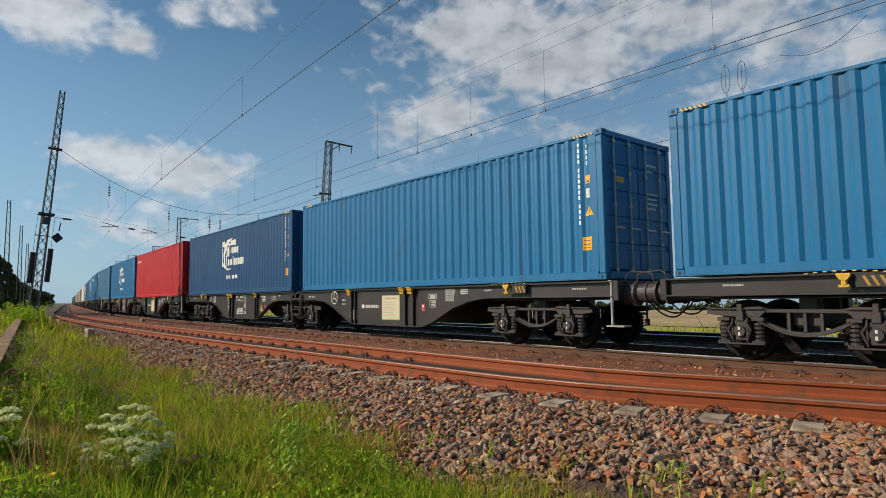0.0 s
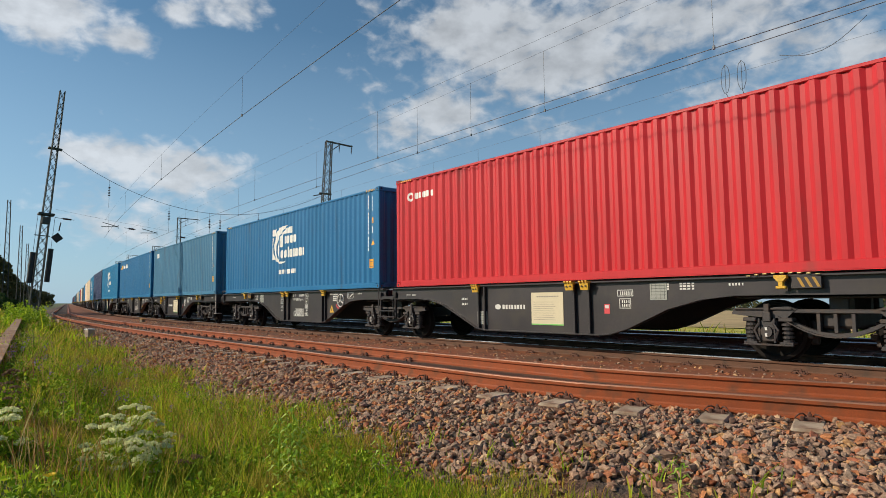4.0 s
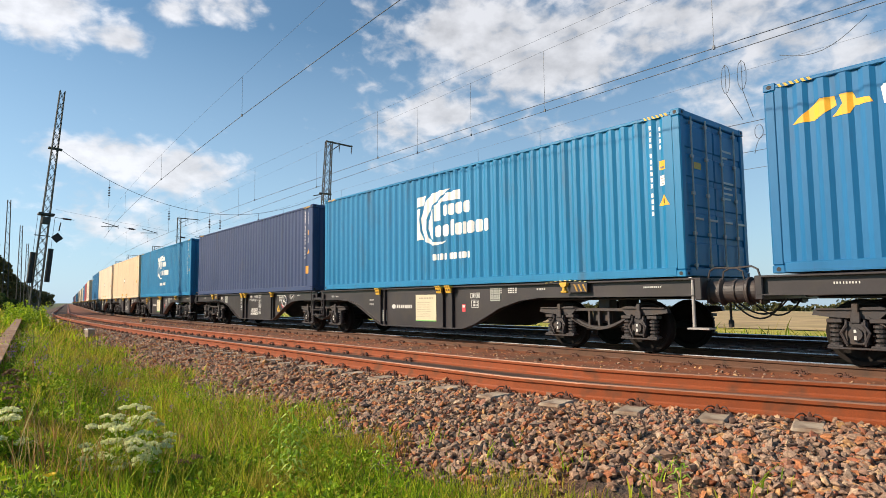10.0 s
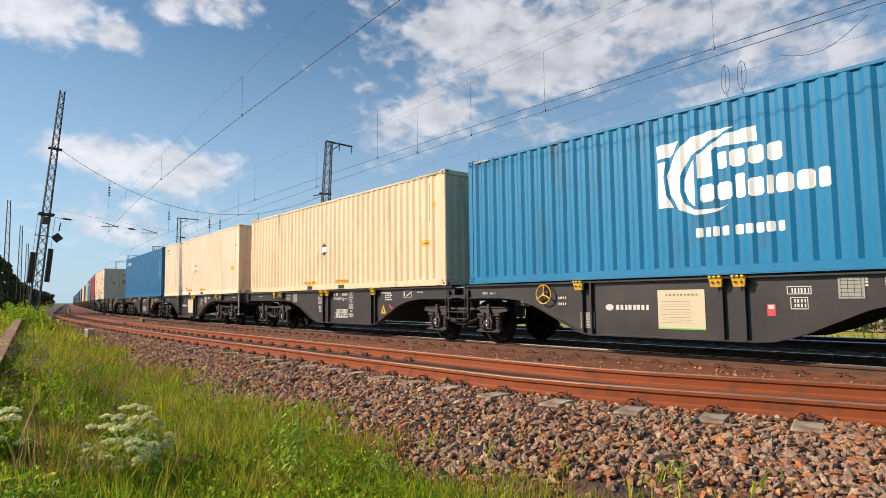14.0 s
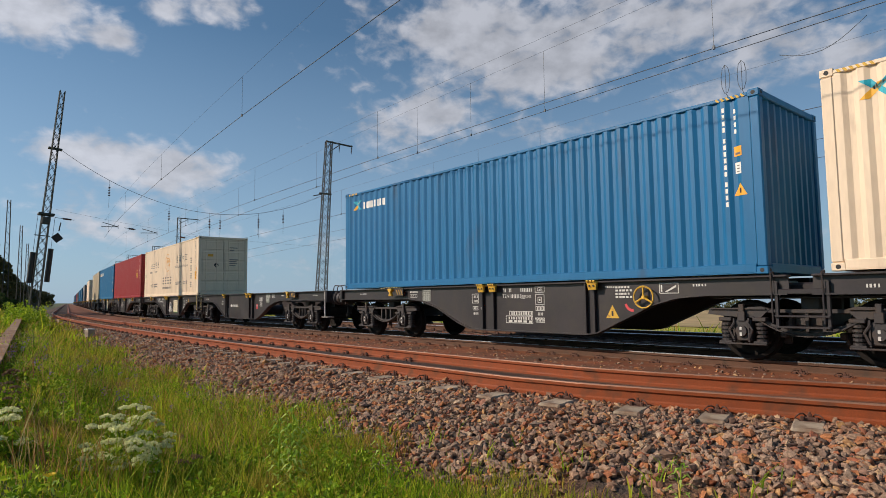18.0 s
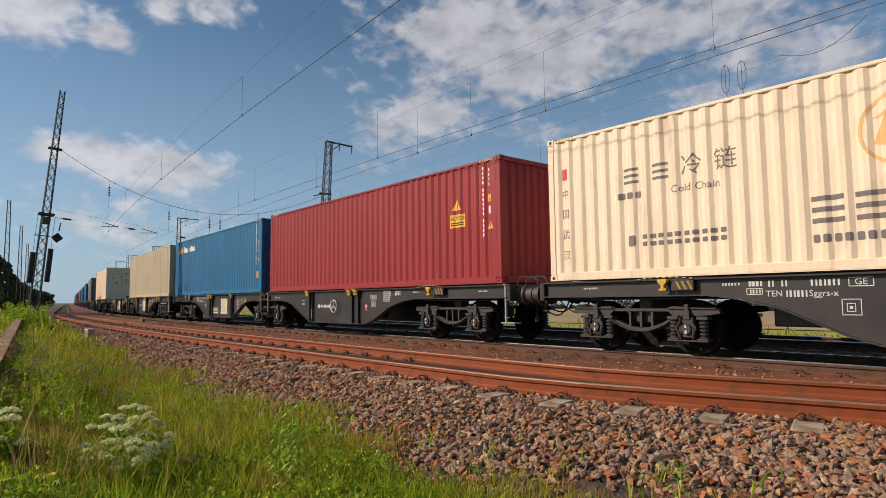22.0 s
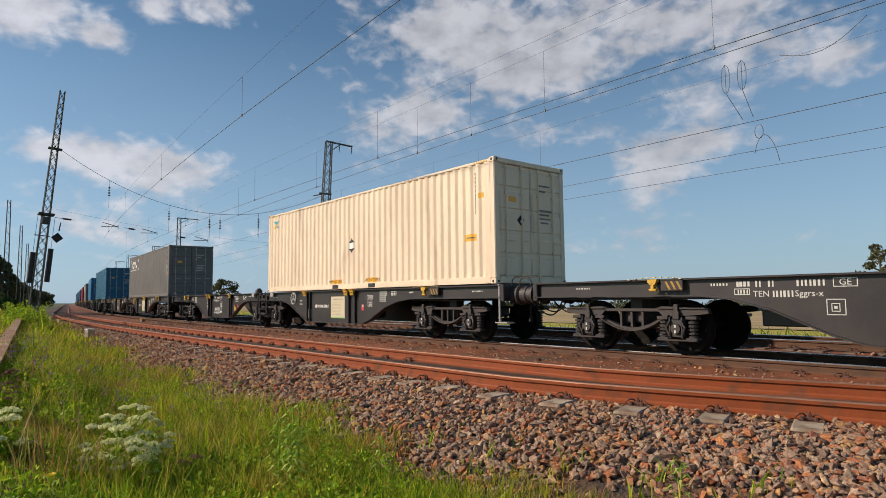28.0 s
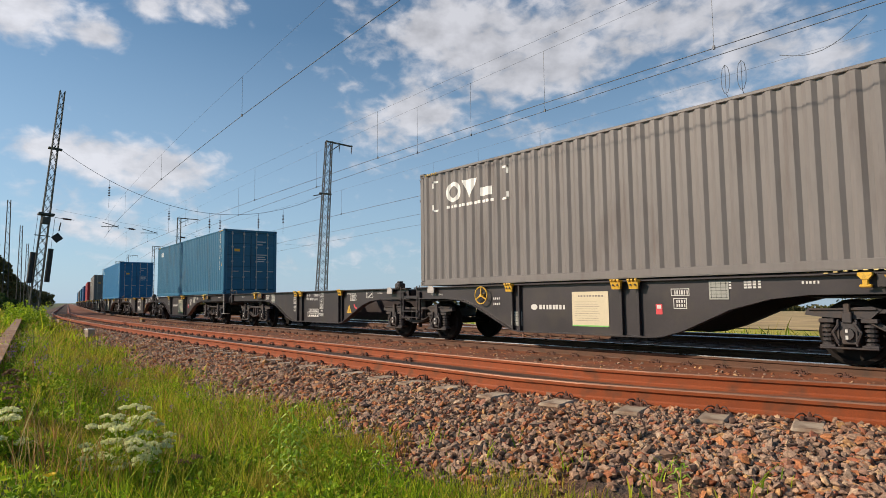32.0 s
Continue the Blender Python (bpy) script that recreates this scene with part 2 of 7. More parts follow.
# ---- clouds: a far sheet of sky that drifts slowly ----
# azimuth from +y towards +x, elevation, half widths in degrees, weight
CLOUDS = ((6.5, 22.9, 4.6, 2.9, 1.25), (12.3, 21.6, 1.5, 1.0, 0.95), (16.0, 24.2, 1.3, 0.9, 0.85), (20.6, 25.2, 4.0, 1.5, 1.0), (1.0, 24.0, 4.5, 2.6, 0.9), (8.6, 12.2, 3.2, 1.3, 0.75), (14.1, 12.3, 3.5, 2.4, 0.95), (18.1, 11.4, 4.8, 1.7, 0.9),
          (40.6, 24.2, 7.9, 3.9, 0.77), (48.3, 23.6, 7.1, 4.1, 0.82), (51.4, 20.0, 4.1, 2.2, 0.77), (57.9, 24.1, 6.6, 3.4, 0.69), (65.6, 23.0, 5.4, 3.3, 0.62), (72.5, 20.8, 5.4, 3.7, 0.69), (76.3, 17.9, 3.7, 2.2, 0.60),
          (36.7, 14.8, 6.6, 3.3, 0.72), (40.5, 17.4, 4.0, 1.6, 0.75), (52.4, 15.4, 5.4, 1.2, 0.6), (63.9, 16.8, 4.1, 1.7, 0.62), (11.7, 6.3, 11.0, 2.9, 0.62), (61.0, 10.0, 3.8, 2.6, 1.05), (65.0, 13.2, 4.8, 1.8, 0.9),
          (55.7, 4.4, 15.9, 1.6, 0.34), (30.0, 4.5, 12.2, 2.4, 0.40))


def cloud_material():
    m = bpy.data.materials.new("cloud_sheet")
    m.use_nodes = True
    t = m.node_tree
    n, l = t.nodes, t.links
    n.clear()

    def op(kind, *args, clamp=False):
        k = n.new("ShaderNodeMath")
        k.operation = kind
        k.use_clamp = clamp
        for i, v in enumerate(args):
            if isinstance(v, (int, float)):
                k.inputs[i].default_value = v
            else:
                l.new(v, k.inputs[i])
        return k.outputs[0]
    co = n.new("ShaderNodeTexCoord")
    nrm = n.new("ShaderNodeVectorMath")
    nrm.operation = 'NORMALIZE'
    l.new(co.outputs["Object"], nrm.inputs[0])
    sep = n.new("ShaderNodeSeparateXYZ")
    l.new(nrm.outputs[0], sep.inputs[0])
    x, y, z = sep.outputs
    az = op('MULTIPLY', op('ARCTAN2', x, y), 57.2958)
    el = op('MULTIPLY', op('ARCSINE', z), 57.2958)
    comb = n.new("ShaderNodeCombineXYZ")
    l.new(op('DIVIDE', az, 10.0), comb.inputs[0])
    l.new(op('DIVIDE', el, 6.5), comb.inputs[1])

    def tex(scale, detail, rough, dist=0.0):
        k = n.new("ShaderNodeTexNoise")
        k.inputs["Scale"].default_value, k.inputs["Detail"].default_value = scale, detail
        k.inputs["Roughness"].default_value, k.inputs["Distortion"].default_value = rough, dist
        l.new(comb.outputs[0], k.inputs["Vector"])
        return k.outputs[0]
    puffs, wisps, shade = tex(1.7, 8, 0.56, 0.2), tex(5.2, 6, 0.52, 0.3), tex(2.6, 5, 0.55)
    total = None
    for a, e, wa, we, g in CLOUDS:
        da = op('DIVIDE', op('SUBTRACT', az, a), wa)
        de = op('DIVIDE', op('SUBTRACT', el, e), we)
        d2 = op('ADD', op('MULTIPLY', da, da), op('MULTIPLY', de, de))
        b = op('MULTIPLY', op('POWER', 2.718, op('MULTIPLY', d2, -0.8)), g)
        total = b if total is None else op('ADD', total, b)
    total = op('MINIMUM', total, 1.15)
    field = op('ADD', op('ADD', op('MULTIPLY', op('SUBTRACT', puffs, 0.5), 1.5), op('MULTIPLY', op('SUBTRACT', wisps, 0.5), 1.35)), op('MULTIPLY', total, 1.0))
    r = n.new("ShaderNodeMapRange")
    r.interpolation_type = 'SMOOTHSTEP'
    l.new(field, r.inputs[0])
    r.inputs[1].default_value, r.inputs[2].default_value, r.inputs[3].default_value, r.inputs[4].default_value = 0.34, 1.08, 0.0, 0.88
    low = n.new("ShaderNodeMapRange")
    l.new(el, low.inputs[0])
    low.inputs[1].default_value, low.inputs[2].default_value, low.inputs[3].default_value, low.inputs[4].default_value = 0.0, 24.0, 0.74, 0.0
    cover = r.outputs[0]
    ramp = n.new("ShaderNodeMapRange")
    l.new(shade, ramp.inputs[0])
    ramp.inputs[1].default_value, ramp.inputs[2].default_value, ramp.inputs[3].default_value, ramp.inputs[4].default_value = 0.34, 0.62, 0.48, 0.69
    em = n.new("ShaderNodeEmission")
    em.inputs["Color"].default_value = (0.90, 0.96, 1.0, 1)
    side = n.new("ShaderNodeMapRange")      # clouds towards the sun are whiter
    l.new(az, side.inputs[0])
    side.inputs[1].default_value, side.inputs[2].default_value, side.inputs[3].default_value, side.inputs[4].default_value = 5.0, 50.0, 1.22, 1.0
    l.new(op('MULTIPLY', ramp.outputs[0], side.outputs[0]), em.inputs["Strength"])
    tr = n.new("ShaderNodeBsdfTransparent")
    mix = n.new("ShaderNodeMixShader")
    haze = n.new("ShaderNodeEmission")
    haze.inputs["Color"].default_value = (0.46, 0.68, 0.92, 1)
    glow = n.new("ShaderNodeMapRange")      # the haze is brighter on the sun's side
    l.new(az, glow.inputs[0])
    glow.inputs[1].default_value, glow.inputs[2].default_value, glow.inputs[3].default_value, glow.inputs[4].default_value = 0.0, 75.0, 0.84, 0.66
    l.new(glow.outputs[0], haze.inputs["Strength"])
    veil = n.new("ShaderNodeMixShader")
    l.new(low.outputs[0], veil.inputs[0])
    l.new(tr.outputs[0], veil.inputs[1])
    l.new(haze.outputs[0], veil.inputs[2])
    l.new(cover, mix.inputs[0])
    l.new(veil.outputs[0], mix.inputs[1])
    l.new(em.outputs[0], mix.inputs[2])
    out = n.new("ShaderNodeOutputMaterial")
    l.new(mix.outputs[0], out.inputs[0])
    return m


def cloud_sheet():
    R, v, f = 4600.0, [], []
    az = list(np.radians(np.linspace(-22, 102, 32)))
    el = list(np.radians(np.linspace(-4, 62, 18)))
    for e in el:
        for a in az:
            v.append((R * math.cos(e) * math.sin(a), R * math.cos(e) * math.cos(a), R * math.sin(e)))
    n = len(az)
    for j in range(len(el) - 1):
        for i in range(n - 1):
            f.append((j * n + i, j * n + i + 1, (j + 1) * n + i + 1, (j + 1) * n + i))
    return tagged(new("backdrop", mesh_of("backdrop", v, f, [cloud_material()], True)), "drifting white summer clouds in a blue sky", "sky", kind="structure")


BACKDROP = cloud_sheet()


# ---- ground ----
BEAM_X, BEAM_SLOPE = 0.36, 0.0963          # the old beam stands at x = slope * y - BEAM_X


def bank(x, y):
    """The verge rises towards the old beam."""
    a = min(1.0, max(0.0, (x + BEAM_X - BEAM_SLOPE * min(y, 60) - 0.15) / 1.5))
    return (0.44 + 0.21 * min(1.0, max(0.0, (y - 5.0) / 4.5))) * (1 - a * a * (3 - 2 * a))


def ground_height(x, y):
    off = x if abs(y - APEX_Y) < 1 else x - (min(abs(y - APEX_Y), HALF_ARC) ** 2) / (2 * RADIUS) - max(0, abs(y - APEX_Y) - HALF_ARC) * 0.14
    z = -0.52 + 0.05 * noise.noise((x * 0.5, y * 0.5, 0)) + 0.03 * noise.noise((x * 1.7, y * 1.7, 3))
    z += bank(x, y)
    if 2.5 < off < 18.5:
        z = -0.62
    if off > 22:
        z = -0.62 - 0.024 * (off - 22)
    return z


def make_ground():
    def axis(lo, hi, near0, near1, step):
        a, d, p = [], step, near0
        while p > lo:
            p -= d
            d *= 1.35
            a.append(max(p, lo))
        a = a[::-1] + list(np.arange(near0, near1, step))
        d, p = step, near1
        while p < hi:
            a.append(p)
            p += d
            d *= 1.35
        return a + [hi]
    xs, ys = axis(-4000, 4000, -6, 26, 0.5), axis(-4000, 4000, -6, 60, 0.5)
    v = [(x, y, ground_height(x, y)) for y in ys for x in xs]
    n = len(xs)
    f = [(j * n + i, j * n + i + 1, (j + 1) * n + i + 1, (j + 1) * n + i) for j in range(len(ys) - 1) for i in range(n - 1)]
    tagged(new("ground", mesh_of("ground", v, f, ["grass_ground"], True)), "green meadow and field reaching to the horizon", "ground", kind="structure")


make_ground()
# ballast bed under the tracks, with its shoulder beside the grass
bed = [(3.0, -0.64), (3.35, -0.50), (4.75, -0.225), (5.55, -0.205), (5.80, -0.185), (7.02, -0.185), (7.40, -0.165), (8.3, -0.175), (9.2, -0.175), (9.8, -0.18), (10.05, -0.155), (11.4, -0.155), (12.3, -0.2),
       (13.4, -0.25), (14.2, -0.215), (17.0, -0.23), (18.2, -0.5), (18.6, -0.66)]
# material 2: strips between rails, coloured dark as shaded grooves
tagged(new("ballast_bed", loft("ballast_bed", bed, -70, 700, 0.0, ["ballast", "soil", "soil_dark"], lambda j: 2 if j in (4, 10, 11) else 1 if j >= 3 else 0, closed=False)),
       "rust-stained crushed stone ballast bed under the tracks", "ballast", kind="structure")

# rails: foot, web and head
RAIL = [(a, b * 1.14) for a, b in ((-0.07, -0.168), (0.07, -0.168), (0.07, -0.157), (0.02, -0.142), (0.009, -0.125), (0.009, -0.055), (0.034, -0.042), (0.0365, -0.012), (0.028, -0.001),
        (-0.028, -0.001), (-0.0365, -0.012), (-0.034, -0.042), (-0.009, -0.055), (-0.009, -0.125), (-0.02, -0.142), (-0.07, -0.157))]


def make_tracks():
    for off, side_mat, top_mat, label in ((NEAR_OFF, "rail_rust", "rail_top", "rust-orange steel rail of the unused siding"),
                                          (TRAIN_OFF, "rail_brown", "rail_shiny", "brown steel rail with a polished running face"),
                                          (THIRD_OFF, "rail_brown", "rail_shiny", "brown steel rail with a polished running face")):
        for side in (-1, 1):
            me = loft("rail", RAIL, -70, 700, off + side * GAUGE, [side_mat, top_mat], lambda j: 1 if j in (7, 8, 9) else 0)
            tagged(new("rail", me), label, "rail", "rails of the line", "structure")


make_tracks()


def sleeper_shape():
    return Shape().box(-1.3, 1.3, -0.14, 0.14, -0.38, -0.188, 0.02)


def clip_shape(side):
    """Rail fastening: rib plate, two bolts with nuts and spring washers."""
    s = Shape()
    s.box(-0.17, 0.17, -0.08, 0.08, -0.200, -0.184, 0.006)
    for d in (-1, 1):
        s.box(d * 0.105 - 0.03, d * 0.105 + 0.03, -0.05, 0.05, -0.186, -0.152, 0.008)
        s.rod((d * 0.105, 0, -0.155), (d * 0.105, 0, -0.105), 0.012, 6)
        s.rod((d * 0.105, 0, -0.152), (d * 0.105, 0, -0.128), 0.024, 6)
        for e in (-1, 1):
            s.tube([(d * 0.075, e * 0.03, -0.15), (d * 0.10, e * 0.05, -0.125), (d * 0.14, e * 0.085, -0.125), (d * 0.165, e * 0.12, -0.16), (d * 0.15, e * 0.07, -0.185)], 0.009, 5)
            s.rod((d * 0.15, e * 0.06, -0.19), (d * 0.15, e * 0.06, -0.145), 0.018, 6)
    return s


def make_sleepers():
    """One track panel a track: sleepers with their rail fastenings."""
    sleeper_me = sleeper_shape().mesh("sleeper", "concrete")
    dirty_me = sleeper_shape().mesh("sleeper", "sleeper_dirty")
    clip_me = clip_shape(1).mesh("rail_clip", "iron")
    for off, kind, s_a, s_b in ((NEAR_OFF, "siding", -17.80, 75.0), (TRAIN_OFF, "main", -18.0, 60.0), (THIRD_OFF, "main", -18.0, 30.0)):
        track = tagged(new("track_panel"), "row of concrete sleepers with rusty rail fastenings", "sleepers", "track panels", "structure")
        s = s_a
        while s < s_b:
            x, y, th = line_at(s, off)
            jit = random.uniform(-0.012, 0.012)
            m = pose(x, y, jit * 0.3, 0, 0, -math.degrees(th) + random.uniform(-0.8, 0.8))
            sl = part_mesh("sleeper", sleeper_me if kind == "siding" else dirty_me, track, at=m)
            if s < 45:
                for side in (-1, 1) if kind == "main" or s > -6 else (-1,):
                    part_mesh("rail_fastening", clip_me, sl, at=pose(side * GAUGE, 0, 0))
            s += 0.79 if kind == "siding" else 0.60


make_sleepers()


# ---- the train ----
CL, CW, CH = 12.192, 2.438, 2.896        # forty foot high cube
DECK = 1.335                             # underside of the containers over the rails
GAP_JOINT, GAP_COUPLING = 0.80, 1.32
PAIR = 2 * CL + GAP_JOINT + GAP_COUPLING


def slot_centre(k):
    """How far behind the first joint the middle of slot k lies. Odd slots lead a wagon, even ones trail it."""
    pair, odd = divmod(k - 1, 2)
    return pair * PAIR + odd * (CL + GAP_JOINT) - CL / 2


def travelled(t):
    return TRAIN_A + TRAIN_B * t + TRAIN_C * t ** 2 + TRAIN_D * t ** 3


def slot_pose(k, t, z=0.0):
    u = slot_centre(k) - travelled(t)
    x, y, th = line_at(u / (1 - TRAIN_OFF / RADIUS), TRAIN_OFF)
    return pose(x, y, z, 0, 0, -math.degrees(th))


TRAIN_A, TRAIN_B, TRAIN_C, TRAIN_D = -3.507, 7.9425, 0.016125, 0.000029

PAINTS = {
    "blue": paint("paint_blue", (0.008, 0.135, 0.31)), "navy": paint("paint_navy", (0.010, 0.064, 0.170)),
    "bright": paint("paint_bright_blue", (0.004, 0.17, 0.35), 0.2), "red": paint("paint_red", (0.48, 0.016, 0.022)),
    "violet": paint("paint_violet_navy", (0.038, 0.058, 0.135)), "steel_blue": paint("paint_steel_blue", (0.012, 0.140, 0.30)),
    "cream": paint("paint_cream", (0.74, 0.55, 0.362), 0.15), "white": paint("paint_off_white", (0.80, 0.64, 0.475), 0.15),
    "brown_red": paint("paint_brown_red", (0.30, 0.025, 0.028)), "beige": paint("paint_beige", (0.50, 0.415, 0.29), 0.2),
    "faded": paint("paint_faded_blue", (0.050, 0.175, 0.30), 0.2), "grey": paint("paint_grey", (0.165, 0.152, 0.146), 0.25), "teal": paint("paint_teal", (0.018, 0.120, 0.215), 0.25),
}


def corrugated(length, z0, z1, depth=0.036, pitch=0.278, edge=0.06):
    """A trapezoid-corrugated wall along y, facing -x; its outer ridges lie at x = 0."""
    n = int((length - 2 * edge) / pitch)
    start = -n * pitch / 2
    pts = [(-length / 2, 0.0)]
    for i in range(n):
        y = start + i * pitch
        for d, x in ((0.0, 0.0), (0.072, 0.0), (0.140, depth), (0.210, depth)):
            pts.append((y + d, x))
    pts += [(start + n * pitch, 0.0), (length / 2, 0.0)]
    v = [(x, y, z) for y, x in pts for z in (z0, z1)]
    f = [(2 * i, 2 * i + 1, 2 * i + 3, 2 * i + 2) for i in range(len(pts) - 1)]
    m = len(v)
    v += [(0.075, -length / 2, z0), (0.075, -length / 2, z1), (0.075, length / 2, z0), (0.075, length / 2, z1)]
    f.append((m, m + 2, m + 3, m + 1))
    s = Shape()
    s.add(v, f)
    return s


def turned(me, m, name):
    me2 = me.copy()
    me2.name = name
    me2.transform(m)
    return me2


def container_meshes():
    """All meshes of a container; its middle stands on the origin, its leading end points to -y."""
    h, w, l = CH, CW / 2, CL / 2
    side = corrugated(CL - 0.32, 0.16, h - 0.09)
    me_side = side.mesh("side_panel", PAINTS["blue"])
    d = {}
    d["side_near"] = turned(me_side, Matrix.Translation((-w + 0.012, 0, 0)), "side_panel")
    d["side_far"] = turned(me_side, pose(w - 0.012, 0, 0, 0, 0, 180), "side_panel")
    end = corrugated(CW - 0.28, 0.17, h - 0.11, 0.045, 0.25)
    d["end_lead"] = turned(end.mesh("end_panel", PAINTS["blue"]), pose(0, -l + 0.04, 0, 0, 0, 90), "end_panel")
    d["end_rear"] = turned(end.mesh("end_panel", PAINTS["blue"]), pose(0, l - 0.04, 0, 0, 0, -90), "end_panel")
    roof = Shape()
    n = 40
    v, f = [], []
    for i in range(n * 2 + 1):
        y = -l + 0.16 + (CL - 0.32) * i / (n * 2)
        z = h - 0.03 + (0.02 if i % 2 else 0)
        v += [(-w + 0.05, y, h - 0.04), (-w + 0.2, y, z), (w - 0.2, y, z), (w - 0.05, y, h - 0.04)]
    for i in range(n * 2):
        f += [(4 * i + j, 4 * i + j + 1, 4 * i + j + 5, 4 * i + j + 4) for j in range(3)]
    roof.add(v, f)
    d["roof"] = roof.mesh("roof_panel", PAINTS["blue"])
    for k, sx in (("near", -1), ("far", 1)):
        x0, x1 = sorted((sx * w, sx * (w - 0.065)))
        d["bottom_" + k] = Shape().box(x0 + (0.004 if sx < 0 else 0), x1 - (0.004 if sx > 0 else 0), -l + 0.17, l - 0.17, 0.012, 0.165, 0.012).box(min(sx * w, sx * (w + 0.012)) + (0.016 if sx < 0 else -0.016), max(sx * w, sx * (w + 0.012)) + (0.016 if sx < 0 else -0.016), -l + 0.17, l - 0.17, 0.012, 0.03, 0).mesh("bottom_rail", PAINTS["blue"])
        d["top_" + k] = Shape().box(x0 + (0.006 if sx < 0 else 0), x1 - (0.006 if sx > 0 else 0), -l + 0.17, l - 0.17, h - 0.092, h - 0.03, 0.012).mesh("top_rail", PAINTS["blue"])
    post = Shape().box(-0.075, 0.075, -0.08, 0.08, 0.118, h - 0.118, 0.02)
    d["post"] = post.mesh("corner_post", PAINTS["blue"])
    c = Shape().box(-0.089, 0.089, -0.089, 0.089, 0.0, 0.118, 0.012)
    c.rod((-0.0905, 0, 0.06), (-0.08, 0, 0.06), 0.034, 10, mi=1)
    c.rod((0.0905, 0, 0.06), (0.08, 0, 0.06), 0.034, 10, mi=1)
    c.rod((0, -0.0905, 0.06), (0, -0.08, 0.06), 0.030, 10, mi=1)
    c.rod((0, 0.0905, 0.06), (0, 0.08, 0.06), 0.030, 10, mi=1)
    d["casting"] = c.mesh("corner_casting", PAINTS["blue"], "black")
    d["sill"] = Shape().box(-w + 0.17, w - 0.17, -l + 0.005, -l + 0.12, 0.012, 0.17, 0.015).mesh("end_sill", PAINTS["blue"])
    d["header"] = Shape().box(-w + 0.16, w - 0.16, -l + 0.005, -l + 0.12, h - 0.125, h - 0.008, 0.015).mesh("end_header", PAINTS["blue"])
    d["floor"] = Shape().box(-w + 0.07, w - 0.07, -l + 0.13, l - 0.13, 0.06, 0.16).mesh("floor_frame", "wagon")
    leaf = Shape()
    for i in range(5):
        z0 = 0.19 + i * 0.515
        leaf.box(-0.535, 0.535, -0.02, 0.025, z0, z0 + 0.42, 0.02)
    leaf.box(-0.545, 0.545, 0.0, 0.05, 0.18, h - 0.13, 0.008)
    d["leaf"] = turned(leaf.mesh("door", PAINTS["blue"]), Matrix.Translation((0, -l + 0.045, 0)), "door")
    bar = Shape().rod((0, -0.035, 0.13), (0, -0.035, h - 0.09), 0.017, 8)
    for z in (0.2, 0.75, 1.45, 2.1, h - 0.2):
        bar.box(-0.045, 0.045, -0.05, -0.01, z - 0.03, z + 0.03, 0.006)
    bar.box(-0.03, 0.28, -0.06, -0.045, 0.99, 1.03, 0.005)
    d["bar"] = turned(bar.mesh("locking_bar", "bar"), Matrix.Translation((0, -l + 0.03, 0)), "locking_bar")
    return d


CM = container_meshes()


def dye(ob, pnt):
    """Gives a copy of a shared mesh its own paint."""
    ob.material_slots[0].link = 'OBJECT'
    ob.material_slots[0].material = PAINTS[pnt]
    return ob


def container(pnt, doors, label):
    """doors: the leading end has doors; otherwise it is a corrugated wall."""
    c = tagged(new("shipping_container"), label, "shipping container", "containers on the train")
    add = lambda name, key, at=None: dye(part_mesh(name, CM[key], c, at=at), pnt)
    add("side_panel", "side_near"), add("side_panel", "side_far"), add("end_panel", "end_rear"), add("roof_panel", "roof")
    for k in ("near", "far"):
        add("bottom_rail", "bottom_" + k), add("top_rail", "top_" + k)
    add("end_sill", "sill"), add("end_header", "header")
    add("end_sill", "sill", pose(0, 0, 0, 0, 0, 180)), add("end_header", "header", pose(0, 0, 0, 0, 0, 180))
    part_mesh("floor_frame", CM["floor"], c)
    for sx in (-1, 1):
        for sy in (-1, 1):
            x, y = sx * (CW / 2 - 0.079), sy * (CL / 2 - 0.084)
            add("corner_post", "post", pose(x, y, 0))
            add("corner_casting", "casting", pose(sx * (CW / 2 - 0.089), sy * (CL / 2 - 0.089), 0))
            add("corner_casting", "casting", pose(sx * (CW / 2 - 0.089), sy * (CL / 2 - 0.089), CH - 0.118))
    if doors:
        for sx in (-1, 1):
            leaf = add("door", "leaf", pose(sx * 0.55, 0, 0))
            for bx in (-0.3, 0.22):
                rod = part_mesh("locking_bar", CM["bar"], leaf, at=pose(bx, 0, 0))
                if pnt in ("white", "cream"):
                    dye(rod, pnt)
    else:
        add("end_panel", "end_lead")
    return c


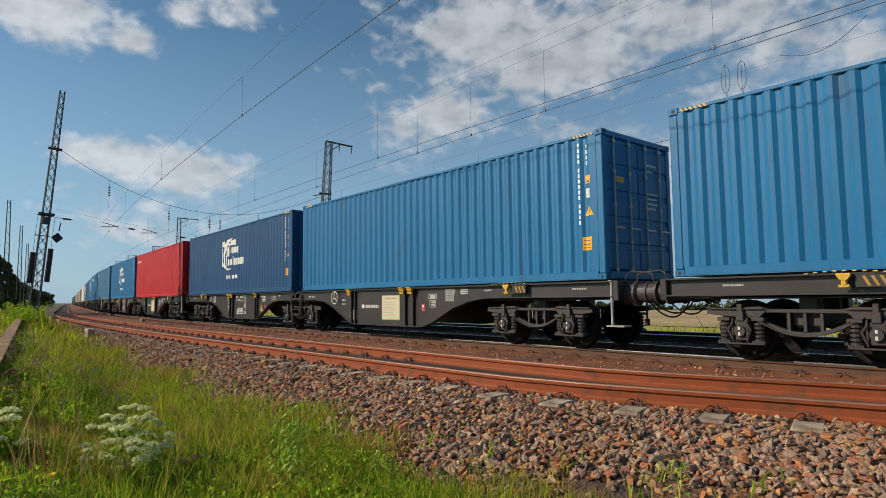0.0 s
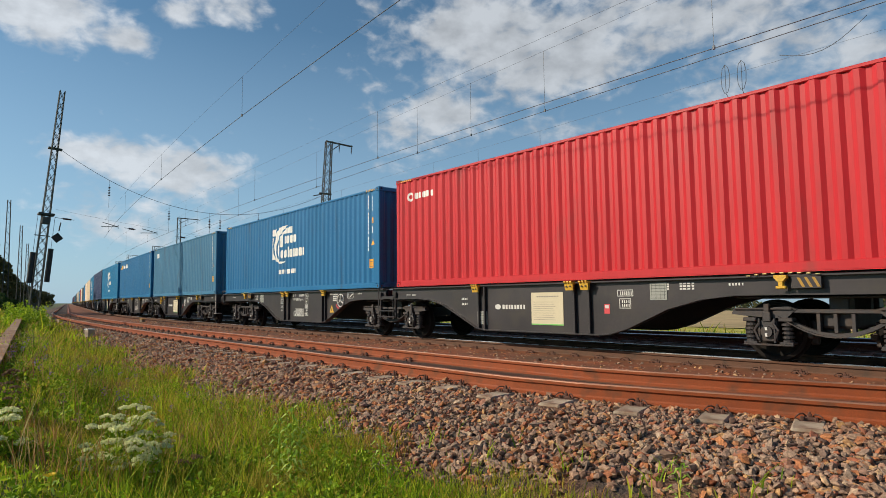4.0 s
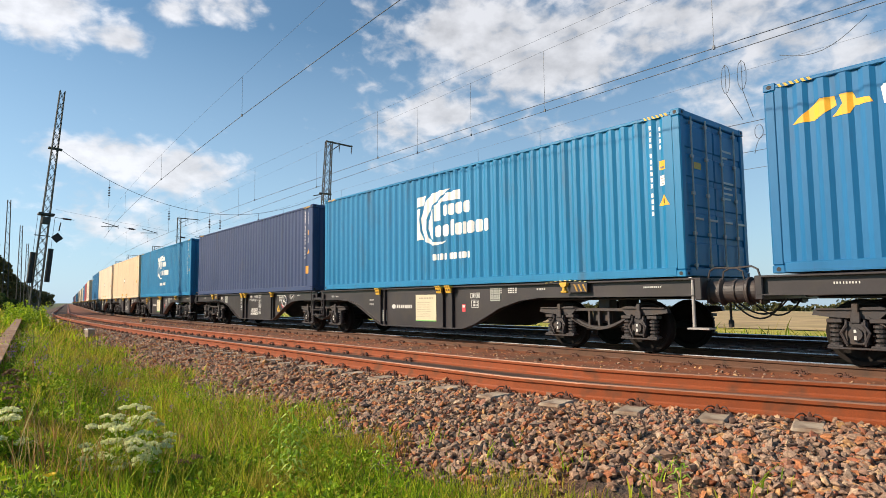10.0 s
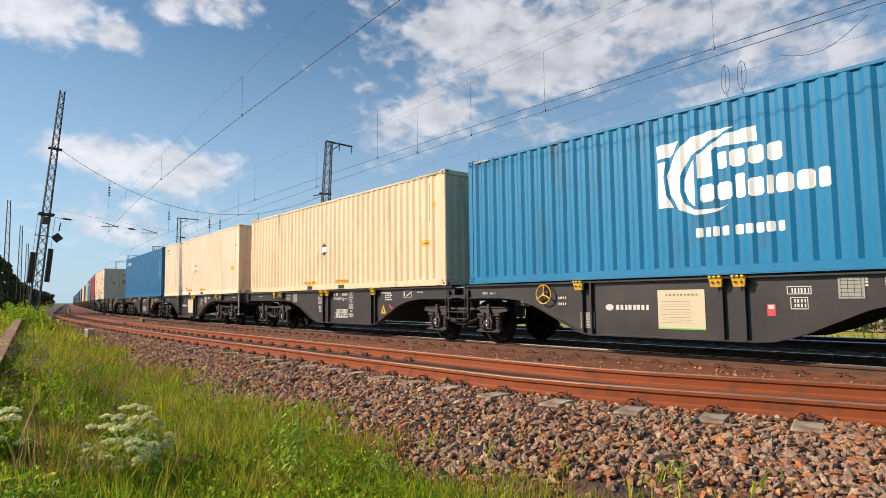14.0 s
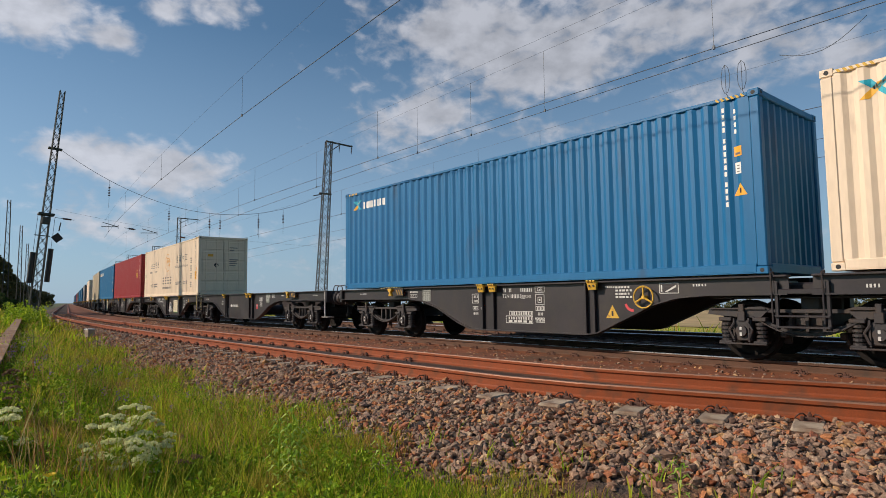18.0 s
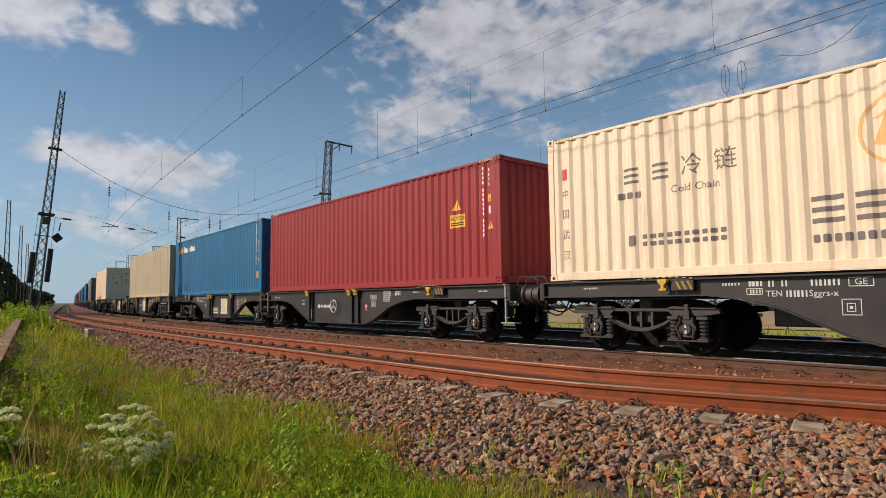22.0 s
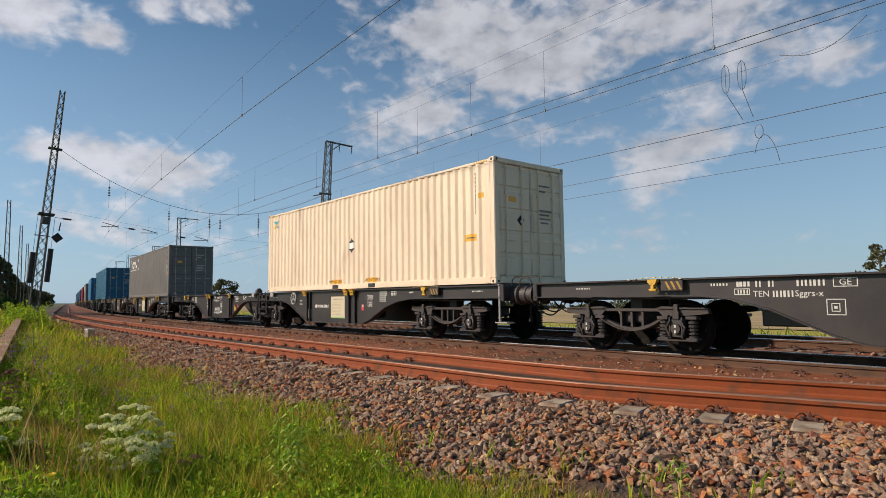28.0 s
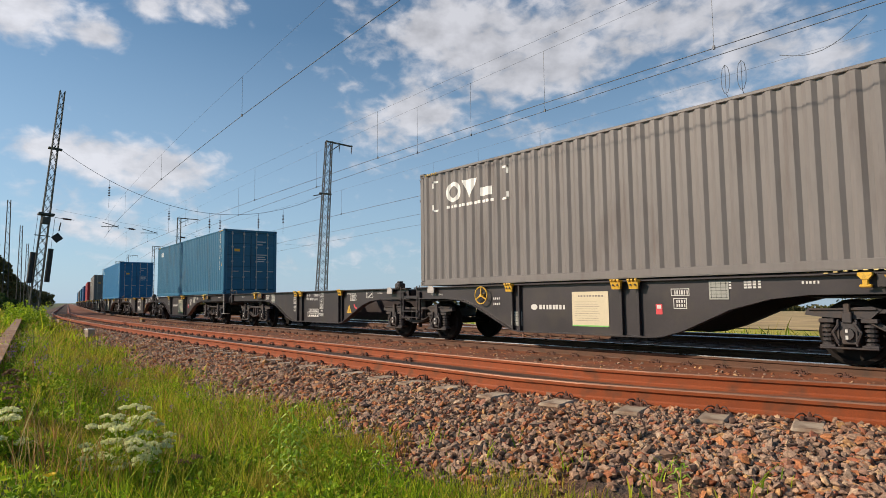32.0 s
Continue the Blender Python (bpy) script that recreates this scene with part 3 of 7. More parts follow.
# slot: paint, leading end with doors, label
LOAD = {
    0: ("blue", False, "mid-blue corrugated steel container on a dark wagon"),
    1: ("blue", True, "mid-blue corrugated steel container with doors and orange stickers"),
    2: ("navy", False, "navy-blue corrugated container with a large white logo"),
    3: ("red", False, "bright red corrugated steel container on a dark wagon"),
    4: ("blue", False, "mid-blue corrugated container with a large white logo"),
    5: ("faded", False, "faded steel-blue corrugated container with an orange sticker"),
    6: ("blue", False, "blue corrugated container with a yellow and white logo"),
    7: ("bright", True, "bright blue corrugated container with a large white logo"),
    8: ("violet", False, "violet-navy corrugated steel container on a dark wagon"),
    9: ("bright", False, "bright blue corrugated container with a large white logo"),
    10: ("cream", False, "cream corrugated steel container with yellow stickers"),
    11: ("white", False, "cream-white corrugated container with a small teal logo"),
    12: ("blue", False, "blue corrugated container with a yellow star logo"),
    14: ("white", True, "off-white corrugated container with grey lettering and doors"),
    15: ("brown_red", False, "brick-red corrugated container with yellow warning stickers"),
    16: ("steel_blue", True, "steel-blue corrugated container with a yellow and white logo"),
    17: ("beige", False, "beige corrugated steel container on a dark wagon"),
    19: ("white", True, "off-white corrugated container with doors and yellow stickers"),
    21: ("grey", True, "warm grey corrugated container with white framed letters"),
    23: ("teal", True, "dull teal corrugated container with doors"),
    25: ("steel_blue", True, "steel-blue corrugated container with doors"),
    27: ("grey", True, "grey corrugated container with doors"),
    29: ("brown_red", True, "dark brown-red corrugated container with doors"),
    31: ("navy", True, "navy-blue corrugated container with doors"),
    33: ("teal", True, "dull teal corrugated container with doors"),
    35: ("grey", True, "grey corrugated container with doors"),
    37: ("steel_blue", True, "steel-blue corrugated container with doors"),
}
BOXES = {k: container(*v) for k, v in LOAD.items()}


# ---- wagons: articulated platforms on two-axle bogies ----
WHEEL_R = 0.46


def wheelset_mesh():
    """Axle with two wheels; turns about x through the origin."""
    s = Shape()
    s.rod((-1.0, 0, 0), (1.0, 0, 0), 0.075, 10)
    for d in (-1, 1):
        prof = [(0.08, d * 0.66), (0.13, d * 0.66), (0.16, d * 0.70), (0.36, d * 0.725), (0.40, d * 0.685), (0.485, d * 0.685), (0.487, d * 0.71), (0.462, d * 0.72), (0.456, d * 0.815), (0.40, d * 0.82), (0.37, d * 0.765), (0.16, d * 0.74), (0.13, d * 0.84), (0.08, d * 0.84)]
        s.lathe(prof, 'x', (0, 0, 0), 28)
        for a in range(6):
            c, e = math.cos(a * 1.0472), math.sin(a * 1.0472)
            s.rod((d * 0.745, 0.25 * c, 0.25 * e), (d * 0.775, 0.25 * c, 0.25 * e), 0.03, 6)
    return s.mesh("wheelset", "wheel")


def side_frame_mesh():
    """Bogie side frame: sole bar that dips in the middle, with windows, and horn guides."""
    s = Shape()
    arc = lambda y: 0.40 + 0.28 * min(1.0, (abs(y) / 0.72)) ** 2
    ys = [-0.75 + i * 0.125 for i in range(13)]
    low = [(y, arc(y)) for y in ys]
    # dipping lower chord with flanges
    for (y0, z0), (y1, z1) in zip(low[:-1], low[1:]):
        s.add([(-0.05, y0, z0), (0.05, y0, z0), (0.05, y0, z0 + 0.055), (-0.05, y0, z0 + 0.055), (-0.05, y1, z1), (0.05, y1, z1), (0.05, y1, z1 + 0.055), (-0.05, y1, z1 + 0.055)],
              [(0, 1, 5, 4), (1, 2, 6, 5), (2, 3, 7, 6), (3, 0, 4, 7)])
        s.add([(-0.11, y0, z0 - 0.008), (0.08, y0, z0 - 0.008), (0.08, y0, z0 + 0.012), (-0.11, y0, z0 + 0.012), (-0.11, y1, z1 - 0.008), (0.08, y1, z1 - 0.008), (0.08, y1, z1 + 0.012), (-0.11, y1, z1 + 0.012)],
              [(0, 1, 5, 4), (1, 2, 6, 5), (2, 3, 7, 6), (3, 0, 4, 7)])
    s.box(-0.06, 0.06, -0.72, 0.72, 0.74, 0.80, 0.01)
    for y in (-0.22, 0.0, 0.22):
        s.box(-0.045, 0.045, y - 0.025, y + 0.025, 0.46, 0.76, 0.005)
    for d in (-1, 1):
        s.plate([(d * 0.50, 0.80), (d * 0.62, 0.84), (d * 1.42, 0.80), (d * 1.45, 0.72), (d * 1.22, 0.69), (d * 0.64, 0.66)], -0.07, 0.05)
        s.box(-0.10, 0.06, min(d * 0.55, d * 1.40), max(d * 0.55, d * 1.40), 0.79, 0.815, 0.005)
        s.box(-0.13, -0.05, d * 0.9 - 0.04, d * 0.9 + 0.04, 0.70, 0.88, 0.01)
    return s.mesh("side_frame", "bogie")


def axle_box_mesh():
    """Axle box with its two spring nests, wear plate and lower tie bar; its axle runs through the origin."""
    s = Shape()
    s.box(-0.12, 0.08, -0.14, 0.14, -0.15, 0.17, 0.012)
    s.rod((-0.17, 0, 0), (-0.11, 0, 0), 0.085, 18)
    s.box(-0.15, -0.10, -0.125, -0.095, -0.17, 0.20, 0.006)
    s.box(-0.15, -0.10, 0.095, 0.125, -0.17, 0.20, 0.006)
    s.box(-0.14, -0.08, -0.06, 0.06, 0.15, 0.30, 0.01)
    s.box(-0.176, -0.168, -0.016, 0.016, -0.075, -0.02, 0, 1)
    s.box(-0.176, -0.168, -0.016, 0.016, 0.02, 0.065, 0, 1)
    for d in (-1, 1):
        for i in range(5):
            z = -0.14 + i * 0.062
            s.lathe([(0.055, z - 0.01), (0.085, z - 0.02), (0.085, z + 0.012), (0.055, z + 0.022)], 'z', (-0.03, d * 0.26, 0), 12)
        s.rod((-0.03, d * 0.26, -0.16), (-0.03, d * 0.26, 0.16), 0.055, 8)
        s.box(-0.12, 0.06, d * 0.26 - 0.10, d * 0.26 + 0.10, -0.19, -0.155, 0.008)
        s.box(-0.12, 0.06, d * 0.26 - 0.10, d * 0.26 + 0.10, 0.15, 0.21, 0.01)
        s.tube([(-0.15, d * 0.10, 0.13), (-0.16, d * 0.17, 0.02), (-0.15, d * 0.11, -0.13)], 0.022, 6)
    s.box(-0.14, -0.08, -0.36, 0.36, -0.215, -0.185, 0.008)
    return s.mesh("axle_box", "bogie", "white_mark")


BM = {"wheelset": wheelset_mesh(), "side_frame": side_frame_mesh(), "axle_box": axle_box_mesh()}
BM["side_frame_far"] = turned(BM["side_frame"], pose(0, 0, 0, 0, 0, 180), "side_frame")
BM["axle_box_far"] = turned(BM["axle_box"], pose(0, 0, 0, 0, 0, 180), "axle_box")
b_ = Shape().box(-0.95, 0.95, -0.22, 0.22, 0.52, 0.78, 0.04).rod((0, 0, 0.78), (0, 0, 0.98), 0.2, 14)
b_.box(-1.0, 1.0, -1.38, 1.38, 0.955, 0.99, 0.01)
b_.box(-0.86, -0.6, -0.13, 0.13, 0.78, 0.97, 0.02).box(0.6, 0.86, -0.13, 0.13, 0.78, 0.97, 0.02)
for q in (-1, 1):
    b_.box(-0.85, 0.85, q * 0.40 - 0.05, q * 0.40 + 0.05, 0.36, 0.46, 0.02)
    b_.box(-0.62, -0.55, q * 0.42 - 0.06, q * 0.42 + 0.06, 0.25, 0.62, 0.02)
BM["bolster"] = b_.mesh("bolster", "bogie")
WHEELSETS = []


def bogie(wagon, y, slot):
    b = part_mesh("bogie", BM["bolster"], wagon, "black two-axle bogie with coil springs", pose(0, y, 0))
    for side, tail in ((-1, ""), (1, "_far")):
        part_mesh("side_frame", BM["side_frame" + tail], b, at=pose(side * 1.0, 0, 0))
        for d in (-1, 1):
            part_mesh("axle_box", BM["axle_box" + tail], b, at=pose(side * 1.0, d * 0.9, WHEEL_R))
    for d in (-1, 1):
        w = part_mesh("wheelset", BM["wheelset"], b, at=pose(0, d * 0.9, WHEEL_R))
        WHEELSETS.append((w, slot, d * 0.9, y + d * 0.9))


def sill_outline(sy):
    """Lower edge of the fish-bellied side sill, from the coupling end (-) to the joint (+), times sy."""
    pts = [(-6.35, 1.02), (-2.9, 1.02), (-2.35, 0.96), (-1.75, 0.80), (-0.95, 0.44), (-0.55, 0.32), (-0.3, 0.30), (2.75, 0.30), (3.0, 0.34), (4.15, 0.86), (4.6, 0.98), (5.1, 1.02), (6.35, 1.02)]
    return [(y * sy, z) for y, z in pts]


TOP_Z = 1.325


def sill_mesh(sy):
    s = Shape()
    low = sill_outline(sy)
    for (y0, z0), (y1, z1) in zip(low[:-1], low[1:]):
        for x0, x1, za, zb2 in ((-0.008, 0.008, None, TOP_Z - 0.02), (-0.09, 0.09, -0.010, 0.012)):
            a0, a1 = (z0, z1) if za is None else (z0 + za, z1 + za)
            b0, b1 = (zb2, zb2) if za is None else (z0 + zb2, z1 + zb2)
            v = [(x0, y0, a0), (x1, y0, a0), (x1, y0, b0), (x0, y0, b0), (x0, y1, a1), (x1, y1, a1), (x1, y1, b1), (x0, y1, b1)]
            s.add(v, [(0, 1, 5, 4), (1, 2, 6, 5), (2, 3, 7, 6), (3, 0, 4, 7), (0, 3, 2, 1), (4, 5, 6, 7)])
    s.box(-0.09, 0.09, -6.35, 6.35, TOP_Z - 0.045, TOP_Z - 0.012, 0.006)
    return s.mesh("side_sill", "wagon")


def rib_mesh():
    return Shape().box(-0.075, -0.008, -0.02, 0.02, 0.32, TOP_Z - 0.045, 0.004).mesh("rib", "wagon")


def spigot_mesh():
    """Yellow hinged container spigot on its bracket, folded out over the sill."""
    s = Shape()
    s.box(-0.17, -0.03, -0.11, 0.11, TOP_Z - 0.05, TOP_Z - 0.008, 0.008)
    s.add([(-0.17, -0.105, TOP_Z - 0.03), (-0.17, 0.105, TOP_Z - 0.03), (-0.14, 0.09, TOP_Z - 0.175), (-0.14, -0.09, TOP_Z - 0.175), (-0.10, -0.105, TOP_Z - 0.03), (-0.10, 0.105, TOP_Z - 0.03), (-0.10, 0.09, TOP_Z - 0.175), (-0.10, -0.09, TOP_Z - 0.175)],
          [(0, 1, 2, 3), (4, 7, 6, 5), (0, 4, 5, 1), (1, 5, 6, 2), (2, 6, 7, 3), (3, 7, 4, 0)])
    for y in (-0.075, 0.0, 0.075):
        s.rod((-0.185, y - 0.022, TOP_Z - 0.012), (-0.185, y + 0.022, TOP_Z - 0.012), 0.020, 8)
    for y in (-0.045, 0.045):
        s.rod((-0.172, y, TOP_Z - 0.10), (-0.150, y, TOP_Z - 0.10), 0.018, 8, mi=1)
    return s.mesh("spigot", "yellow", "wagon")


def lock_mesh():
    """Yellow anchor-shaped container lock over the bogie, between hatched flaps."""
    s = Shape()
    s.box(-0.18, -0.10, -0.034, 0.034, TOP_Z - 0.21, TOP_Z - 0.03, 0.012)
    s.plate([(-0.085, TOP_Z - 0.02), (0.085, TOP_Z - 0.02), (0.085, TOP_Z - 0.06), (0.040, TOP_Z - 0.115), (-0.040, TOP_Z - 0.115), (-0.085, TOP_Z - 0.06)], -0.19, -0.10)
    s.box(-0.18, -0.10, -0.072, 0.072, TOP_Z - 0.225, TOP_Z - 0.18, 0.012)
    return s.mesh("container_lock", "yellow")


def flap_mesh():
    s = Shape().box(-0.112, -0.085, -0.52, -0.12, TOP_Z - 0.22, TOP_Z - 0.045, 0.004)
    for i in range(3):
        s.add([(-0.115, -0.51 + i * 0.1, TOP_Z - 0.20), (-0.115, -0.47 + i * 0.1, TOP_Z - 0.20), (-0.115, -0.40 + i * 0.1, TOP_Z - 0.06), (-0.115, -0.44 + i * 0.1, TOP_Z - 0.06)], [(0, 1, 2, 3)], 1)
    return s.mesh("hatched_flap", "wagon", "hatch")


def edge_mark_mesh():
    return Shape().box(-0.12, -0.09, -0.028, 0.028, TOP_Z - 0.024, TOP_Z - 0.006, 0.004).mesh("edge_mark", "pale_yellow")


def buffer_mesh():
    """Side buffer with a stout casing and a white ring painted on its flank."""
    s = Shape()
    s.lathe([(0.0, 0.0), (0.21, 0.0), (0.21, 0.05), (0.175, 0.06), (0.175, 0.40), (0.195, 0.41), (0.195, 0.45), (0.15, 0.46), (0.15, 0.58), (0.19, 0.60), (0.225, 0.63), (0.225, 0.665), (0.0, 0.68)], 'z', (0, 0, 0), 24)
    s.tube([(-0.177, 0.040 * math.cos(i * 0.5236), 0.22 + 0.040 * math.sin(i * 0.5236)) for i in range(13)], 0.009, 5, mi=1)
    for d in (-1, 1):
        s.box(d * 0.15 - 0.02, d * 0.15 + 0.02, -0.19, 0.19, 0.0, 0.03, 0.004)
    me = s.mesh("buffer", "bogie", "white_mark", smooth=False)
    me.transform(pose(0, 0, 0, 90, 0, 0))
    return me


def end_mesh():
    s = Shape().box(-1.25, 1.25, -0.06, 0.06, 0.94, TOP_Z - 0.012, 0.015)
    s.box(-0.25, 0.25, -0.16, 0.0, 0.95, 1.15, 0.02)
    s.tube([(0, -0.16, 1.05), (0, -0.36, 1.05), (0, -0.42, 1.10), (0, -0.36, 1.15)], 0.04, 8)
    return s.mesh("end_beam", "wagon")


def hose_mesh(x, dip):
    pts = [(x + 0.1 * math.sin(i * 0.314), -0.05 - i * 0.085, 0.95 - dip * 0.036 * i * (10 - i)) for i in range(11)]
    return Shape().tube(pts, 0.015, 6).mesh("brake_hose", "black")


def hose_end_mesh():
    return Shape().rod((-0.55, -0.1, 0.95), (-0.55, -0.1, 0.52), 0.02, 6).box(-0.6, -0.5, -0.13, -0.07, 0.48, 0.60, 0.01).mesh("hose_end", "black")


def step_mesh():
    s = Shape()
    s.rod((0, 0, 1.30), (0, 0, 0.50), 0.028, 8)
    s.rod((0, 0.0, 1.30), (0, 0.06, 1.30), 0.026, 8)
    s.box(-0.06, 0.18, -0.28, 0.10, 0.46, 0.49, 0.006)
    return s.mesh("step", "bar")


def rail_loop_mesh():
    s = Shape()
    s.tube([(0, 0.0, 1.30), (0, -0.03, 1.42), (0, -0.12, 1.47), (0, -0.46, 1.45), (0, -0.56, 1.40), (0, -0.58, 1.27)], 0.016, 6)
    return s.mesh("hand_rail", "bogie")


def ladder_mesh():
    """Climbing frame at the joint of two platforms."""
    s = Shape()
    s.box(-0.02, 0.5, -0.36, 0.36, 1.02, 1.10, 0.01)
    return s.mesh("ladder", "wagon")


def ladder(w, at, rails):
    top = part_mesh("ladder", WM["ladder"], w, "black climbing frame with bent grab rails", at)
    for y in (-0.34, 0.34):
        part_mesh("upright", WM["upright"], top, at=pose(0, y, 0))
        part_mesh("grab_rail", WM["grab_" + rails], top, "pale yellow grab rail" if rails == "pale" else "", pose(0, y, 0))
    for z in (0.54, 0.70):
        part_mesh("rung", WM["rung"], top, at=pose(0, 0, z))


def stop_mesh():
    """Pale pressed plate that guides a container onto the end of its platform."""
    s = Shape()
    s.plate([(-0.12, TOP_Z - 0.16), (0.12, TOP_Z - 0.16), (0.12, TOP_Z - 0.05), (0.09, TOP_Z + 0.01), (-0.06, TOP_Z + 0.01), (-0.12, TOP_Z - 0.05)], -0.125, -0.105)
    s.box(-0.105, -0.05, -0.10, 0.10, TOP_Z - 0.10, TOP_Z - 0.02, 0.01)
    return s.mesh("end_guide", "bar")


def stop_lock_mesh():
    """Black raised lock on the end of an empty platform."""
    s = Shape().box(-0.13, 0.09, -0.11, 0.11, TOP_Z - 0.03, TOP_Z + 0.12, 0.03)
    s.box(-0.09, 0.05, -0.07, 0.07, TOP_Z + 0.12, TOP_Z + 0.17, 0.03)
    return s.mesh("end_lock", "bogie")


def joint_mesh():
    s = Shape().box(-0.75, 0.75, -0.62, 0.62, 0.98, 1.20, 0.03)
    s.rod((0, 0, 0.95), (0, 0, 1.28), 0.25, 16)
    for d in (-1, 1):
        s.box(-0.95, -0.6, d * 0.42 - 0.05, d * 0.42 + 0.05, 0.98, 1.28, 0.01)
        s.box(0.6, 0.95, d * 0.42 - 0.05, d * 0.42 + 0.05, 0.98, 1.28, 0.01)
    return s.mesh("joint", "wagon")


def frame_mesh():
    """Centre sill and cross beams between the side sills."""
    s = Shape().box(-0.22, 0.22, -6.0, 6.0, 0.98, 1.26, 0.02)
    for y in (-5.6, -4.2, -2.6, -1.2, 0.1, 1.4, 2.8, 4.2, 5.6):
        s.box(-1.1, 1.1, y - 0.09, y + 0.09, 1.05, 1.27, 0.015)
    s.rod((-0.5, 0.8, 0.62), (0.4, 0.8, 0.62), 0.2, 14)
    s.box(-0.35, 0.35, 1.5, 2.2, 0.5, 0.85, 0.02)
    return s.mesh("cross_frame", "wagon")


def wheel_mesh():
    """Hand brake wheel with three spokes."""
    s = Shape()
    s.tube([(-0.10, 0.19 * math.cos(i * 0.19635), 0.19 * math.sin(i * 0.19635)) for i in range(33)], 0.016, 6)
    for i in range(3):
        a = 1.5708 + i * 2.0944
        s.rod((-0.10, 0, 0), (-0.10, 0.18 * math.cos(a), 0.18 * math.sin(a)), 0.018, 6)
    s.rod((-0.12, 0, 0), (0.0, 0, 0), 0.035, 10)
    return s


WM = {"upright": Shape().box(-0.03, 0.03, -0.025, 0.025, 0.50, 1.20, 0.005).mesh("upright", "wagon"), "rung": Shape().box(-0.07, 0.05, -0.36, 0.36, -0.015, 0.015, 0.004).mesh("rung", "wagon"),
      "grab_dark": Shape().tube([(-0.05, 0.05, 0.60), (-0.06, 0.05, 1.34), (0.04, 0.05, 1.36), (0.05, 0.05, 1.2)], 0.014, 6).mesh("grab_rail", "bogie"), "grab_pale": Shape().tube([(-0.05, 0.05, 0.60), (-0.06, 0.05, 1.34), (0.04, 0.05, 1.36), (0.05, 0.05, 1.2)], 0.012, 6).mesh("grab_rail", "pale_yellow"), "spigot": spigot_mesh(), "lock": lock_mesh(), "flap": flap_mesh(), "edge": edge_mark_mesh(), "buffer": buffer_mesh(), "end": end_mesh(), "hose0": hose_mesh(-0.42, 0.36), "hose1": hose_mesh(-0.28, 0.28), "hose2": hose_mesh(0.3, 0.32), "hose_end": hose_end_mesh(), "step": step_mesh(), "loop": rail_loop_mesh(),
      "ladder": ladder_mesh(), "stop": stop_mesh(), "stop_lock": stop_lock_mesh(), "joint": joint_mesh(), "frame": frame_mesh(), "rib": rib_mesh(),
      "wheel_yellow": wheel_mesh().mesh("hand_wheel", "yellow"), "wheel_white": wheel_mesh().mesh("hand_wheel", "white_mark"),
      "sill1": sill_mesh(1), "sill-1": sill_mesh(-1)}
FACE = -0.012      # how far lettering stands off the sill web


def bars(s, y, z, w, h, n, mi=0, x=FACE, fill=0.62):
    """A line of illegible small writing: n upright strokes of uneven width."""
    step = w / n
    for i in range(n):
        ww = step * fill * (0.7 + 0.3 * ((i * 7) % 5) / 4)
        s.add([(x, y + i * step, z), (x, y + i * step + ww, z), (x, y + i * step + ww, z + h), (x, y + i * step, z + h)], [(0, 1, 2, 3)], mi)


def frame_box(s, y0, y1, z0, z1, t=0.012, mi=0, x=FACE):
    for a, b, c, d in ((y0, y1, z0, z0 + t), (y0, y1, z1 - t, z1), (y0, y0 + t, z0, z1), (y1 - t, y1, z0, z1)):
        s.add([(x, a, c), (x, b, c), (x, b, d), (x, a, d)], [(0, 1, 2, 3)], mi)


def quad(s, y0, y1, z0, z1, mi=0, x=FACE):
    s.add([(x, y0, z0), (x, y1, z0), (x, y1, z1), (x, y0, z1)], [(0, 1, 2, 3)], mi)


def letters(word, height, bold=0.0):
    """Flat outlines of a word with the built-in font, as (u, v) vertices and faces, centred."""
    cu = bpy.data.curves.new("word", 'FONT')
    cu.body, cu.size, cu.align_x, cu.align_y, cu.resolution_u = word, height * 1.36, 'CENTER', 'CENTER', 2
    cu.offset = bold
    ob = bpy.data.objects.new("word", cu)
    scene.collection.objects.link(ob)
    bpy.context.view_layer.update()
    me = bpy.data.meshes.new_from_object(ob.evaluated_get(bpy.context.evaluated_depsgraph_get()))
    v = [(p.co.x, p.co.y) for p in me.vertices]
    f = [tuple(p.vertices) for p in me.polygons]
    bpy.data.objects.remove(ob)
    bpy.data.curves.remove(cu)
    bpy.data.meshes.remove(me)
    return v, f


WORD = {}


def write(s, word, y, z, h, mi=0, x=FACE):
    """Writing read from -x: its reading direction is -y."""
    if word not in WORD:
        WORD[word] = letters(word, 1.0)
    v, f = WORD[word]
    s.add([(x, y - a * h, z + b * h) for a, b in v], f, mi)


